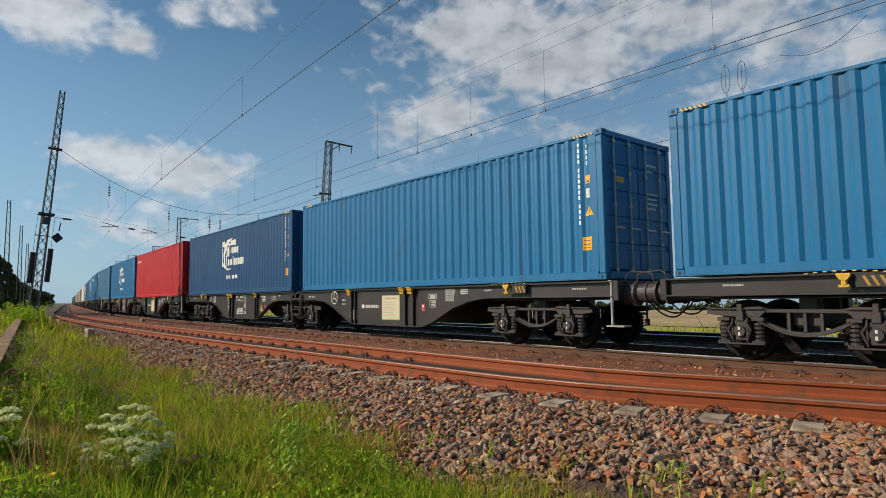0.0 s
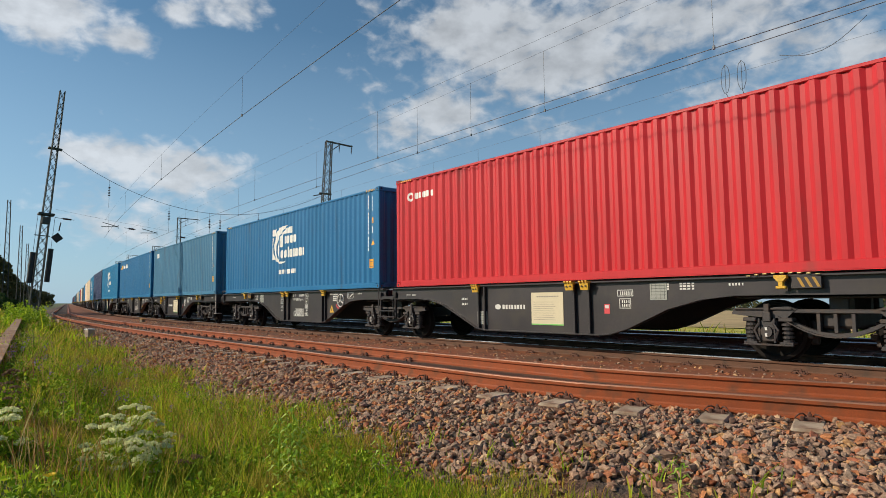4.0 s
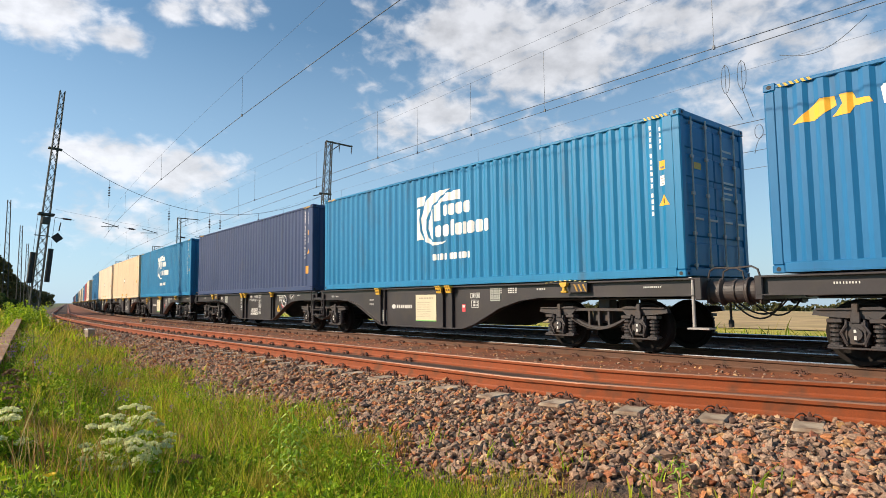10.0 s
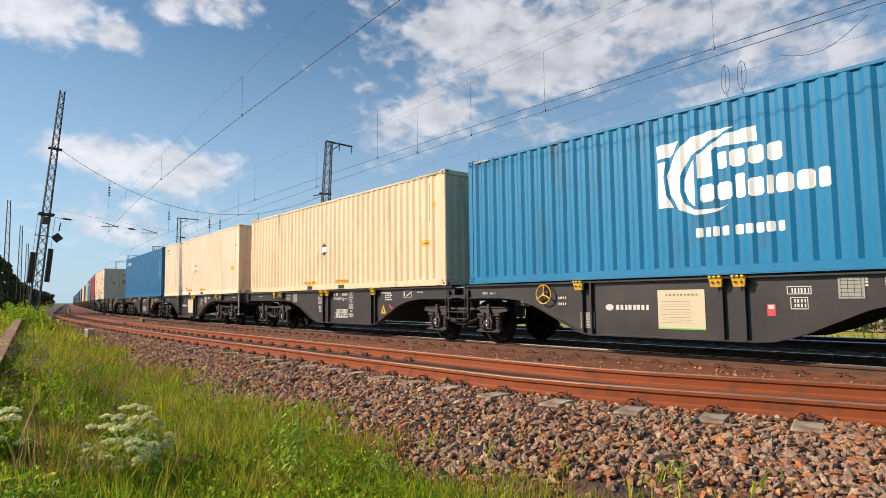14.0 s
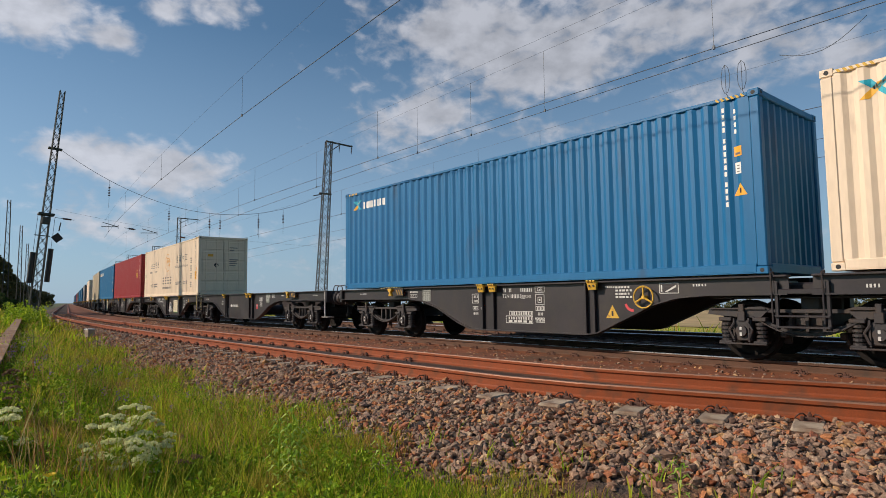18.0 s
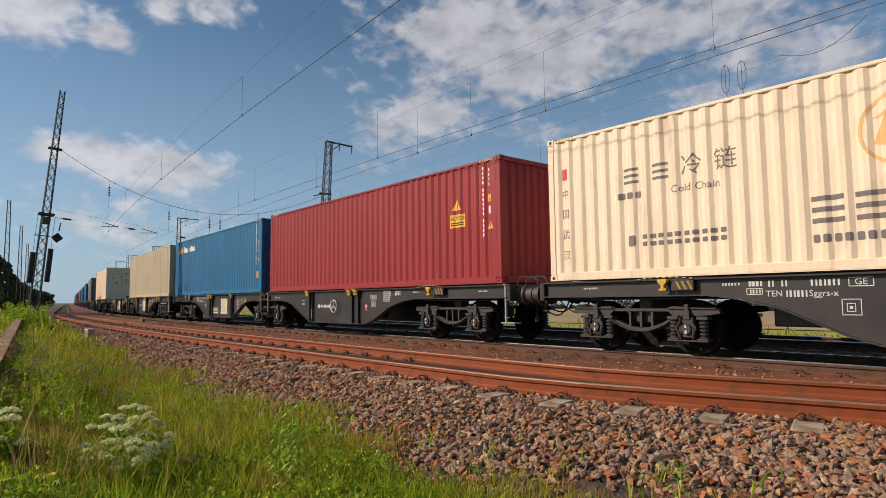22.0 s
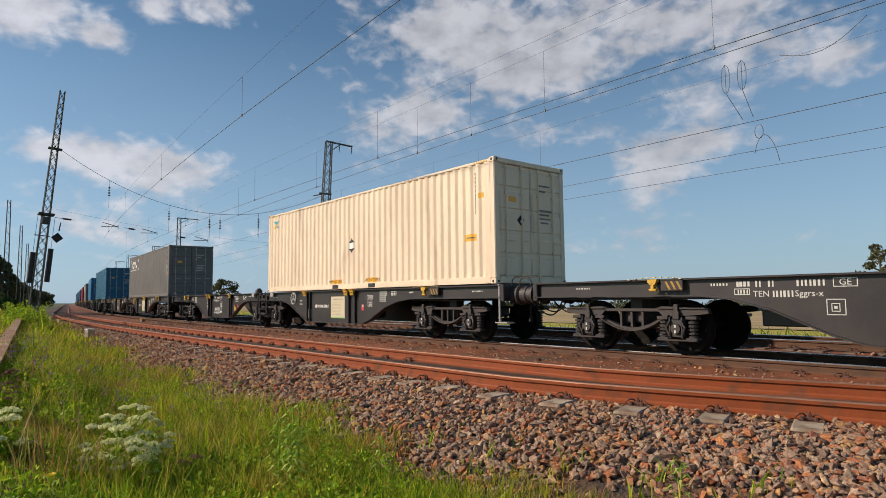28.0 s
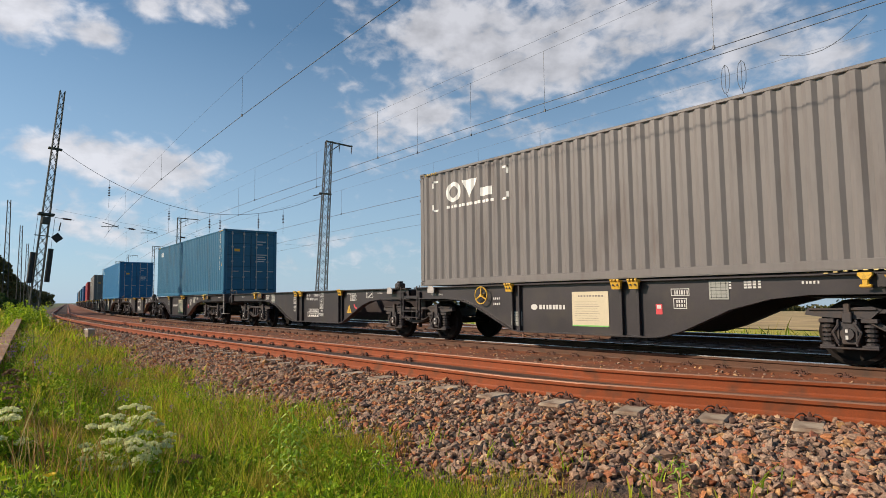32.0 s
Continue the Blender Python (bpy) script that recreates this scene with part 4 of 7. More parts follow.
def marking_mesh(style):
    """Lettering on the near sill of a platform: "o1" leading, "e1" and "e2" trailing ones."""
    s = Shape()
    if style == "o1":
        for a, n, h in ((5.75, 4, 0.05), (5.5, 5, 0.04)):
            bars(s, a - 0.2, 1.10, 0.18, h, n)
        # owner mark: oval and a line of plain strokes
        s.add([(FACE, 2.35 + 0.09 * math.cos(i * 0.628), 0.82 + 0.06 * math.sin(i * 0.628)) for i in range(10)], [tuple(range(10))])
        bars(s, 1.55, 0.775, 0.68, 0.09, 8, fill=0.8)
        frame_box(s, -1.05, -0.72, 1.02, 1.14)
        bars(s, -1.02, 1.04, 0.26, 0.07, 6)
        frame_box(s, -1.0, -0.76, 0.80, 0.98)
        bars(s, -0.97, 0.83, 0.18, 0.05, 4)
        bars(s, -0.97, 0.90, 0.18, 0.05, 4)
        for i in range(3):
            bars(s, -1.75, 1.12 + i * 0.045, 0.3, 0.03, 4, fill=0.85)
            bars(s, -2.2, 1.12 + i * 0.045, 0.28, 0.03, 4, fill=0.85)
        quad(s, -0.55, -0.43, 0.70, 0.88, 3)
        quad(s, -0.53, -0.45, 0.80, 0.86, 0, FACE - 0.002)
        bars(s, -5.6, 1.16, 0.36, 0.032, 9)
        bars(s, -3.0, 1.17, 0.25, 0.04, 5)
        bars(s, 3.35, 0.98, 0.22, 0.05, 4)
        bars(s, 3.35, 0.86, 0.22, 0.05, 4)
    else:
        # numbers, class and load tables
        d, q = (-1.32, -0.85) if style == "e1" else (2.05, 0.0)
        # e: where the class line starts, c: its letter height, g: the column of framed signs
        e, q, c = (d + 0.83, q - 0.30, 0.082) if style == "e1" else (1.98, -0.75, 0.095)
        z1, z2 = (1.14, 1.05) if style == "e1" else (1.14, 1.03)
        w = c / 0.082
        bars(s, e - 0.09 * w, z1, 0.09 * w, c, 2, fill=0.6)
        bars(s, e - 0.25 * w, z1, 0.09 * w, c, 2, fill=0.6)
        bars(s, e - 0.84 * w, z1, 0.34 * w, c, 7, fill=0.6)
        write(s, "TEN", e - 0.09 * w, z2, c)
        bars(s, e - 0.48 * w, z2 - c / 2, 0.27 * w, c, 6, fill=0.62)
        write(s, "Sggrs-x", e - 0.66 * w, z2, c)
        g = e - 1.19 * w
        frame_box(s, g, g + 0.26 * w, 1.12, 1.25)
        write(s, "GE", g + 0.13 * w, 1.185, 0.095)
        b = g + 0.01 if style == "e1" else e - 1.22
        y_ = 0.86 if style == "e1" else 0.72
        frame_box(s, b, b + 0.24, y_, y_ + 0.23)
        frame_box(s, b + 0.07, b + 0.18, y_ + 0.05, y_ + 0.17)
        quad(s, b + 0.105, b + 0.145, y_ + 0.09, y_ + 0.13)
        if style == "e1":
            for z in (0.74, 0.50):
                frame_box(s, g + 0.01, g + 0.25, z, z + 0.10)
                bars(s, g + 0.03, z + 0.02, 0.20, 0.06, 5)
            bars(s, g + 0.06, 0.645, 0.14, 0.06, 4)
            # plates and small frames before the middle ribs
            f = e + 0.78
            frame_box(s, f, f + 0.22, 0.90, 1.12)
            bars(s, f + 0.03, 1.02, 0.15, 0.06, 3)
            bars(s, f + 0.03, 0.93, 0.15, 0.05, 4)
            frame_box(s, f + 0.02, f + 0.20, 0.74, 0.83)
            bars(s, f + 0.05, 0.76, 0.12, 0.05, 3)
            bars(s, f + 0.02, 0.64, 0.18, 0.05, 3)
            quad(s, f - 0.20, f - 0.10, 0.84, 0.87, 3)
            quad(s, f - 0.17, f - 0.13, 0.70, 0.84, 3)
            quad(s, f - 0.12, f - 0.07, 0.76, 0.81)
        else:
            frame_box(s, e + 0.06, e + 0.30, 1.02, 1.12)
            bars(s, e + 0.09, 1.04, 0.18, 0.06, 4)
            bars(s, e + 0.06, 1.15, 0.22, 0.08, 4, fill=0.85)
            bars(s, e + 0.40, 1.17, 0.30, 0.04, 6)
        frame_box(s, q - 0.20, q + 0.48, 0.64, 0.73)
        bars(s, q - 0.17, 0.655, 0.62, 0.06, 9)
        frame_box(s, q - 0.20, q + 0.58, 0.47, 0.63)
        bars(s, q - 0.17, 0.55, 0.7, 0.055, 10)
        bars(s, q - 0.17, 0.49, 0.7, 0.045, 5, fill=0.85)
        for i in range(3):
            quad(s, q - 0.30 - i * 0.08, q - 0.26 - i * 0.08, 0.56, 0.60)
        # white sheet holder, brake triangle
        if style == "e2":
            for z in (0.50, 0.83):
                frame_box(s, -3.62, -3.30, z, z + 0.27)
                for i in range(3):
                    bars(s, -3.59, z + 0.03 + i * 0.08, 0.26, 0.05, 4, fill=0.6)
            for i in range(3):
                bars(s, -4.02, 0.88 + i * 0.09, 0.26, 0.035, 6)
        if style == "e1":
            # brake notes round the hand wheel: lines of text, a red curved arrow and a framed diagram
            for i in range(4):
                bars(s, -3.72 + 0.05 * (i % 2), 0.99 + i * 0.06, 0.36 - 0.05 * (i % 2), 0.035, 5, fill=0.85)
            for i in range(5):
                a, b = radians(200 + i * 16), radians(216 + i * 16)
                s.add([(FACE, -3.72 - 0.17 * math.cos(t_), 0.94 + 0.20 * math.sin(t_)) for t_ in (a, b)] + [(FACE, -3.72 - 0.12 * math.cos(t_), 0.94 + 0.15 * math.sin(t_)) for t_ in (b, a)], [(0, 1, 2, 3)], 3)
            frame_box(s, -4.62, -4.26, 1.06, 1.24)
            quad(s, -4.32, -4.29, 1.09, 1.21)
            s.add([(FACE, -4.36, 1.09), (FACE, -4.42, 1.09), (FACE, -4.58, 1.17), (FACE, -4.58, 1.21)], [(0, 1, 2, 3)])
            bars(s, -5.1, 1.17, 0.25, 0.04, 5)
            frame_box(s, 2.60, 2.90, 1.05, 1.14, 0.008)
            write(s, "R 75 m", 2.75, 1.095, 0.055)
            bars(s, 2.58, 1.18, 0.34, 0.035, 8)
        s.add([(FACE, 3.24, 1.195), (FACE, 3.10, 1.195), (FACE, 3.17, 1.08)], [(0, 1, 2)], 3)
        s.add([(FACE - 0.002, 3.20, 1.178), (FACE - 0.002, 3.14, 1.178), (FACE - 0.002, 3.17, 1.13)], [(0, 1, 2)])
        bars(s, 5.0, 1.16, 0.34, 0.032, 9)
        bars(s, -3.4, 1.18, 0.26, 0.03, 6)
    return s.mesh("lettering", "white_mark", "yellow", "blue_mark", "red_mark")


MARKS = {k: marking_mesh(k) for k in ("o1", "e1", "e2")}


def triangle_mesh():
    s = Shape()
    s.add([(FACE - 0.002, -0.14, 0.0), (FACE - 0.002, 0.14, 0.0), (FACE - 0.002, 0, 0.24)], [(0, 1, 2)])
    s.add([(FACE - 0.004, -0.02, 0.04), (FACE - 0.004, 0.02, 0.04), (FACE - 0.004, 0.02, 0.13), (FACE - 0.004, -0.02, 0.13)], [(0, 1, 2, 3)], 1)
    return s.mesh("warning_triangle", "yellow", "black")


def poster_mesh():
    s = Shape().box(-0.018, -0.008, -0.42, 0.42, 0.45, 1.12, 0.002)
    return s.mesh("notice_sheet", "poster")


def print_mesh():
    s = Shape()
    quad(s, -0.42, 0.42, 0.45, 0.475, 1, -0.0205)
    for i in range(9):
        quad(s, -0.22 + 0.03 * (i % 3), 0.36, 0.56 + i * 0.045, 0.565 + i * 0.045, 2, -0.0205)
    bars(s, -0.3, 1.02, 0.6, 0.03, 9, 2, -0.0205)
    return s.mesh("print", "poster", "green_mark", "logo_grey")


def grid_sheet_mesh():
    s = Shape().box(-0.02, -0.008, -0.16, 0.16, 0, 0.30, 0.003)
    for i in range(5):
        quad(s, -0.14, 0.14, 0.03 + i * 0.055, 0.036 + i * 0.055, 1, -0.0225)
    for i in range(4):
        quad(s, -0.12 + i * 0.08, -0.114 + i * 0.08, 0.02, 0.28, 1, -0.0225)
    return s.mesh("load_table", "mesh_panel", "black")


TM = {"tri": triangle_mesh(), "poster": poster_mesh(), "print": print_mesh(), "grid": grid_sheet_mesh()}


def wagon_platform(k):
    lead = k % 2 == 1
    sy, plain = 1 if lead else -1, k < 13 or k in (20, 22, 24)
    w = tagged(new("container_wagon"), "black articulated container wagon platform with yellow locks and white lettering", "freight wagon", "wagons of the train")
    part_mesh("side_sill", WM["sill%d" % sy], w, at=pose(-1.16, 0, 0))
    part_mesh("side_sill", WM["sill%d" % sy], w, at=pose(1.16, 0, 0))
    part_mesh("cross_frame", WM["frame"], w)
    for side in (0, 1):
        at = lambda y: pose(-1.16, y * sy, 0) if side == 0 else pose(1.16, y * sy, 0, 0, 0, 180)
        for y in (2.95, 0.28, -0.08):
            part_mesh("spigot", WM["spigot"], w, "yellow hinged container spigot", at(y))
        for y in (3.05, 2.85, 0.35, -0.0):
            part_mesh("rib", WM["rib"], w, at=at(y - 0.12))
        part_mesh("container_lock", WM["lock"], w, "yellow container lock with a square head", at(-3.6))
        part_mesh("hatched_flap", WM["flap"], w, "black and ochre hatched flap", pose(-1.16, -3.6 * sy, 0) if side == 0 else at(-3.6))
        for i in range(9):
            part_mesh("edge_mark", WM["edge"], w, at=at(-4.08 + i * 0.12) @ pose(0, 0, 0.030 - 0.0019 * (i - 4) ** 2))
    # coupling end: beam, buffers, hoses, step and rail
    turn = 0 if lead else 180
    e = lambda x, y, z=0: pose(x * sy, y * sy, z, 0, 0, turn)
    part_mesh("end_beam", WM["end"], w, at=e(0, -6.3))
    for x in (-0.875, 0.875):
        part_mesh("buffer", WM["buffer"], w, "black round side buffer", e(x, -6.36 + 0.02, 1.08))
    if lead:
        for i in range(3):
            part_mesh("brake_hose", WM["hose%d" % i], w, at=e(0, -6.4))
        part_mesh("hose_end", WM["hose_end"], w, at=e(0, -6.4))
        part_mesh("step", WM["step"], w, "pale steel shunter step", pose(-1.22, -6.2, 0))
    part_mesh("hand_rail", WM["loop"], w, at=e(-1.0 * sy, -6.36))
    for x, turn_ in ((-1.16, 0), (1.16, 180)) if k > 17 else ():
        part_mesh("end_guide", WM["stop"], w, "pale grey container guide plate", pose(x, 5.62 * sy, 0, 0, 0, turn_))
        if k not in LOAD:
            part_mesh("end_lock", WM["stop_lock"], w, at=pose(x, 5.98 * sy, 0, 0, 0, turn_))
    bogie(w, -4.2 * sy, k)
    if lead:
        bogie(w, CL / 2 + GAP_JOINT / 2, k)
        part_mesh("joint", WM["joint"], w, at=pose(0, CL / 2 + GAP_JOINT / 2, 0))
        ladder(w, pose(-1.2, CL / 2 + GAP_JOINT / 2, 0), "pale" if k in (13, 15, 17) else "dark")
    part_mesh("lettering", MARKS["o1" if lead else "e1" if plain else "e2"], w, "white stencilled lettering", pose(-1.16, 0, 0))["kind"] = "stuff"
    if lead:
        if k not in (13, 15):
            sheet = part_mesh("notice_sheet", TM["poster"], w, "cream paper notice sheet", pose(-1.16, 0.95, 0))
            part_mesh("print", TM["print"], sheet)["kind"] = "stuff"
        part_mesh("load_table", TM["grid"], w, "grey wire-meshed document holder", pose(-1.16, -1.55, 0.95))["kind"] = "stuff"
        part_mesh("load_table", TM["grid"], w, "grey wire-meshed document holder", pose(-1.16, 3.45 - 0.6, 0.42))["kind"] = "stuff"
        if k in (1, 5, 9, 15, 19, 21):
            part_mesh("hand_wheel", WM["wheel_white" if k in (1, 15, 19) else "wheel_yellow"], w, "spoked hand brake wheel", pose(-1.16, 1.25 if k == 15 else 3.85, 0.82 if k == 15 else 1.08))
    else:
        part_mesh("warning_triangle", TM["tri"], w, "yellow warning triangle", pose(-1.16, -3.3, 0.62) if plain else pose(-1.16, -4.3, 0.93))
        if plain:
            part_mesh("load_table", TM["grid"], w, "grey wire-meshed document holder", pose(-1.16, 2.2, 0.95))["kind"] = "stuff"
        if k in (4, 8, 12):
            part_mesh("hand_wheel", WM["wheel_white" if k in (4, 8) else "wheel_yellow"], w, "spoked hand brake wheel", pose(-1.16, -4.0, 1.0))
        if k == 14:
            part_mesh("hand_wheel", WM["wheel_white"], w, "spoked hand brake wheel", pose(-1.16, -1.0, 0.80))
        if not plain:
            sheet = part_mesh("notice_sheet", TM["poster"], w, "cream paper notice sheet", pose(-1.16, -1.74, 0))
            part_mesh("print", TM["print"], sheet)["kind"] = "stuff"
    return w


WAGONS = {k: wagon_platform(k) for k in range(0, 39)}


# ---- markings on the containers ----
PITCH, RIDGES = 0.278, 42
FIRST = -RIDGES * PITCH / 2


def fold_depth(y):
    """Depth of the corrugated wall behind its outer ridges."""
    d = (y - FIRST) % PITCH
    if y < FIRST or y > -FIRST or d <= 0.072:
        return 0.0
    if d < 0.140:
        return 0.036 * (d - 0.072) / 0.068
    return 0.036 if d <= 0.210 else 0.036 * (PITCH - d) / 0.068


FOLDS = [FIRST + i * PITCH + d for i in range(RIDGES) for d in (0.0, 0.072, 0.140, 0.210)]


def draped(name, s, mats):
    """Lays flat painted shapes, drawn in y and z, onto the folds of the near wall."""
    bm = bmesh.new()
    vs = [bm.verts.new(p) for p in s.v]
    for f, m in zip(s.f, s.mi):
        try:
            bm.faces.new([vs[i] for i in f]).material_index = m
        except ValueError:
            pass
    lo, hi = min(p[1] for p in s.v), max(p[1] for p in s.v)
    for y in FOLDS:
        if lo < y < hi:
            bmesh.ops.bisect_plane(bm, geom=bm.verts[:] + bm.edges[:] + bm.faces[:], plane_co=(0, y, 0), plane_no=(0, 1, 0), dist=1e-5)
    for v in bm.verts:
        v.co.x = -CW / 2 + 0.012 + fold_depth(v.co.y) - 0.004 + v.co.x
    me = bpy.data.meshes.new(name)
    bm.to_mesh(me)
    bm.free()
    for k in mats:
        me.materials.append(M[k])
    return me


def poly(s, pts, mi=0, x=0.0):
    s.add([(x, y, z) for y, z in pts], [tuple(range(len(pts)))], mi)


def ring(s, cy, cz, r0, r1, a0, a1, n=20, mi=0, x=0.0):
    for i in range(n):
        a, b = radians(a0 + (a1 - a0) * i / n), radians(a0 + (a1 - a0) * (i + 1) / n)
        poly(s, [(cy - r0 * math.cos(a), cz + r0 * math.sin(a)), (cy - r1 * math.cos(a), cz + r1 * math.sin(a)),
                 (cy - r1 * math.cos(b), cz + r1 * math.sin(b)), (cy - r0 * math.cos(b), cz + r0 * math.sin(b))], mi, x)


def rect(s, y0, y1, z0, z1, mi=0, x=0.0):
    poly(s, [(y0, z0), (y1, z0), (y1, z1), (y0, z1)], mi, x)


def blocks(s, y, z, widths, h, gap=0.06, mi=0, tall=(), slant=0.0):
    """A word drawn as plain letter-sized shapes; it runs towards -y."""
    for i, w in enumerate(widths):
        t, c, w2 = z + h * (1.35 if i in tall else 1.0), min(w, h) * 0.16, w * 0.95
        pts = [(y - w2 + c, z), (y - c, z), (y, z + c), (y, t - c), (y - c, t), (y - w2 + c, t), (y - w2, t - c), (y - w2, z + c)]
        poly(s, [(a - slant * (b - z), b) for a, b in pts], mi)
        y -= w + gap


def decal_emblem():
    """Large white emblem: two blocks cut by a sickle-shaped band, a broad hook, two rows of letter blocks and a small row below."""
    s = Shape()
    poly(s, [(1.28, 2.31), (0.84, 2.33), (0.98, 2.12), (1.03, 2.08), (1.27, 2.07)])
    poly(s, [(1.27, 2.01), (1.10, 2.01), (1.15, 1.74), (1.11, 1.42), (1.00, 1.20), (1.28, 1.20)])
    outer = [(-0.06, 2.385), (0.30, 2.39), (0.66, 2.34), (0.80, 2.25), (0.97, 2.06), (1.09, 1.76), (1.05, 1.43), (0.89, 1.14), (0.61, 1.02), (0.26, 1.035), (0.06, 1.135)]
    inner = [(-0.06, 2.375), (0.11, 2.32), (0.38, 2.19), (0.64, 2.03), (0.77, 1.88), (0.85, 1.70), (0.86, 1.45), (0.79, 1.23), (0.61, 1.11), (0.25, 1.09), (0.06, 1.126)]
    for a, b, c, d in zip(outer[:-1], outer[1:], inner[1:], inner[:-1]):
        poly(s, [a, b, c, d])
    poly(s, [(0.60, 1.96), (0.70, 1.84), (0.78, 1.66), (0.79, 1.45), (0.72, 1.27), (0.63, 1.18), (0.60, 1.18)])
    poly(s, [(0.55, 2.03), (0.30, 2.16), (0.29, 1.63), (0.55, 1.63)])
    poly(s, [(0.30, 2.16), (0.10, 2.285), (-0.41, 2.325), (-0.42, 2.08), (0.24, 2.10), (0.30, 2.05)])
    blocks(s, 0.21, 1.73, (0.17, 0.25, 0.25, 0.23), 0.28, 0.035)
    blocks(s, 0.52, 1.22, (0.26, 0.26, 0.17, 0.25, 0.09, 0.26, 0.26, 0.17), 0.29, 0.03, tall=(2,))
    blocks(s, 0.61, 0.64, (0.12, 0.10, 0.10, 0.13), 0.16, 0.035)
    blocks(s, -0.03, 0.64, (0.13, 0.12, 0.13, 0.13, 0.11), 0.16, 0.03)
    return draped("emblem", s, ["logo_white"])


def decal_wing():
    """Yellow winged mark and a row of slanted white letter blocks near the rear top corner."""
    s = Shape()
    poly(s, [(5.72, 2.20), (5.42, 2.20), (5.14, 2.36), (5.16, 2.50), (5.34, 2.50)], 1)
    poly(s, [(5.20, 2.20), (4.98, 2.20), (4.92, 2.30), (4.70, 2.30), (4.74, 2.38), (4.90, 2.40), (4.94, 2.50), (5.10, 2.50), (5.06, 2.36)], 1)
    blocks(s, 4.58, 2.22, (0.23, 0.21, 0.20, 0.20, 0.20, 0.14, 0.20, 0.19), 0.22, 0.04, tall=(0, 5, 7), slant=-0.12)
    return draped("wing_mark", s, ["logo_white", "logo_yellow"])


def decal_star(word):
    s = Shape()
    poly(s, [(5.62, 2.68), (5.40, 2.68), (5.26, 2.50), (5.35, 2.45)], 1)
    poly(s, [(5.02, 2.68), (5.14, 2.68), (5.33, 2.50), (5.28, 2.42), (5.10, 2.58)], 1)
    poly(s, [(5.62, 2.28), (5.45, 2.28), (5.12, 2.60), (5.30, 2.60)], 2)
    poly(s, [(5.00, 2.28), (5.16, 2.28), (5.30, 2.42), (5.22, 2.48)], 1)
    s.v = [(x, 5.66 + (y - 5.66) * 0.68, 2.48 + (z - 2.48) * 0.68) for x, y, z in s.v]
    if word:
        blocks(s, 5.14, 2.34, (0.14, 0.15, 0.15, 0.15, 0.06, 0.14, 0.13), 0.20, 0.035)
    return draped("star_mark", s, ["logo_white", "logo_teal", "logo_yellow"])


def decal_brackets():
    """A white ring, triangle and block between four corner brackets."""
    s = Shape()
    for y, z, dy, dz in ((5.60, 2.64, -1, -1), (3.0, 2.62, 1, -1), (5.60, 1.86, -1, 1), (3.0, 1.86, 1, 1)):
        rect(s, *sorted((y, y + dy * 0.20)), *sorted((z, z + dz * 0.05)))
        rect(s, *sorted((y, y + dy * 0.05)), *sorted((z, z + dz * 0.18)))
    ring(s, 4.82, 2.27, 0.15, 0.25, 0, 360, 24)
    poly(s, [(4.50, 2.50), (4.00, 2.50), (4.25, 2.04)])
    rect(s, 3.52, 3.88, 2.04, 2.24)
    blocks(s, 5.05, 1.88, (0.10,) * 12, 0.07, 0.035)
    return draped("bracket_mark", s, ["logo_white"])


def decal_code(ink):
    """Container code in an upright column of strokes by the leading post, and its size code."""
    s = Shape()
    for i in range(14):
        z = 2.62 - i * 0.108 - (0.07 if i > 3 else 0) - (0.06 if i > 9 else 0)
        rect(s, -5.548, -5.508, z, z + 0.075)
    for i in range(4):
        rect(s, -5.715, -5.678, 2.58 - i * 0.11, 2.65 - i * 0.11)
    return draped("container_code", s, [ink])


def decal_sticker(z0, z1, y0, y1, lines, ground_mat):
    s = Shape()
    rect(s, y0, y1, z0, z1)
    for i in range(lines):
        a = z0 + (z1 - z0) * (0.15 + 0.8 * i / lines)
        rect(s, y0 + 0.02, y1 - 0.02, a, a + (z1 - z0) * 0.22 / lines, 1, -0.002)
    return draped("sticker", s, [ground_mat, "logo_grey"])


def decal_warning():
    s = Shape()
    poly(s, [(-5.85, 1.25), (-5.63, 1.25), (-5.74, 1.45)])
    rect(s, -5.755, -5.725, 1.29, 1.37, 1, -0.002)
    return draped("warning_triangle", s, ["sticker_orange", "black"])


def decal_cream():
    s = Shape()
    for i in range(10):
        rect(s, -5.45, -5.40, 2.55 - i * 0.10, 2.62 - i * 0.10, 0)
    rect(s, -5.70, -5.55, 2.0, 2.12, 1)
    rect(s, -5.45, -5.05, 1.02, 1.18, 1)
    rect(s, -5.40, -5.10, 1.08, 1.11, 0, -0.002)
    poly(s, [(-0.06, 1.22), (0.26, 1.22), (0.10, 1.06)], 2)
    rect(s, -0.06, 0.26, 1.22, 1.40, 3)
    poly(s, [(-0.06, 1.40), (0.26, 1.40), (0.10, 1.56)], 2)
    for y in (-1.03, 1.03):
        rect(s, y - 0.31, y + 0.31, 0.18, 0.31, 1)
        write(s, "EMPTY LIFT ONLY", y, 0.245, 0.075, 2, -0.002)
    return draped("sticker_set", s, ["logo_grey", "logo_yellow", "black", "logo_white"])


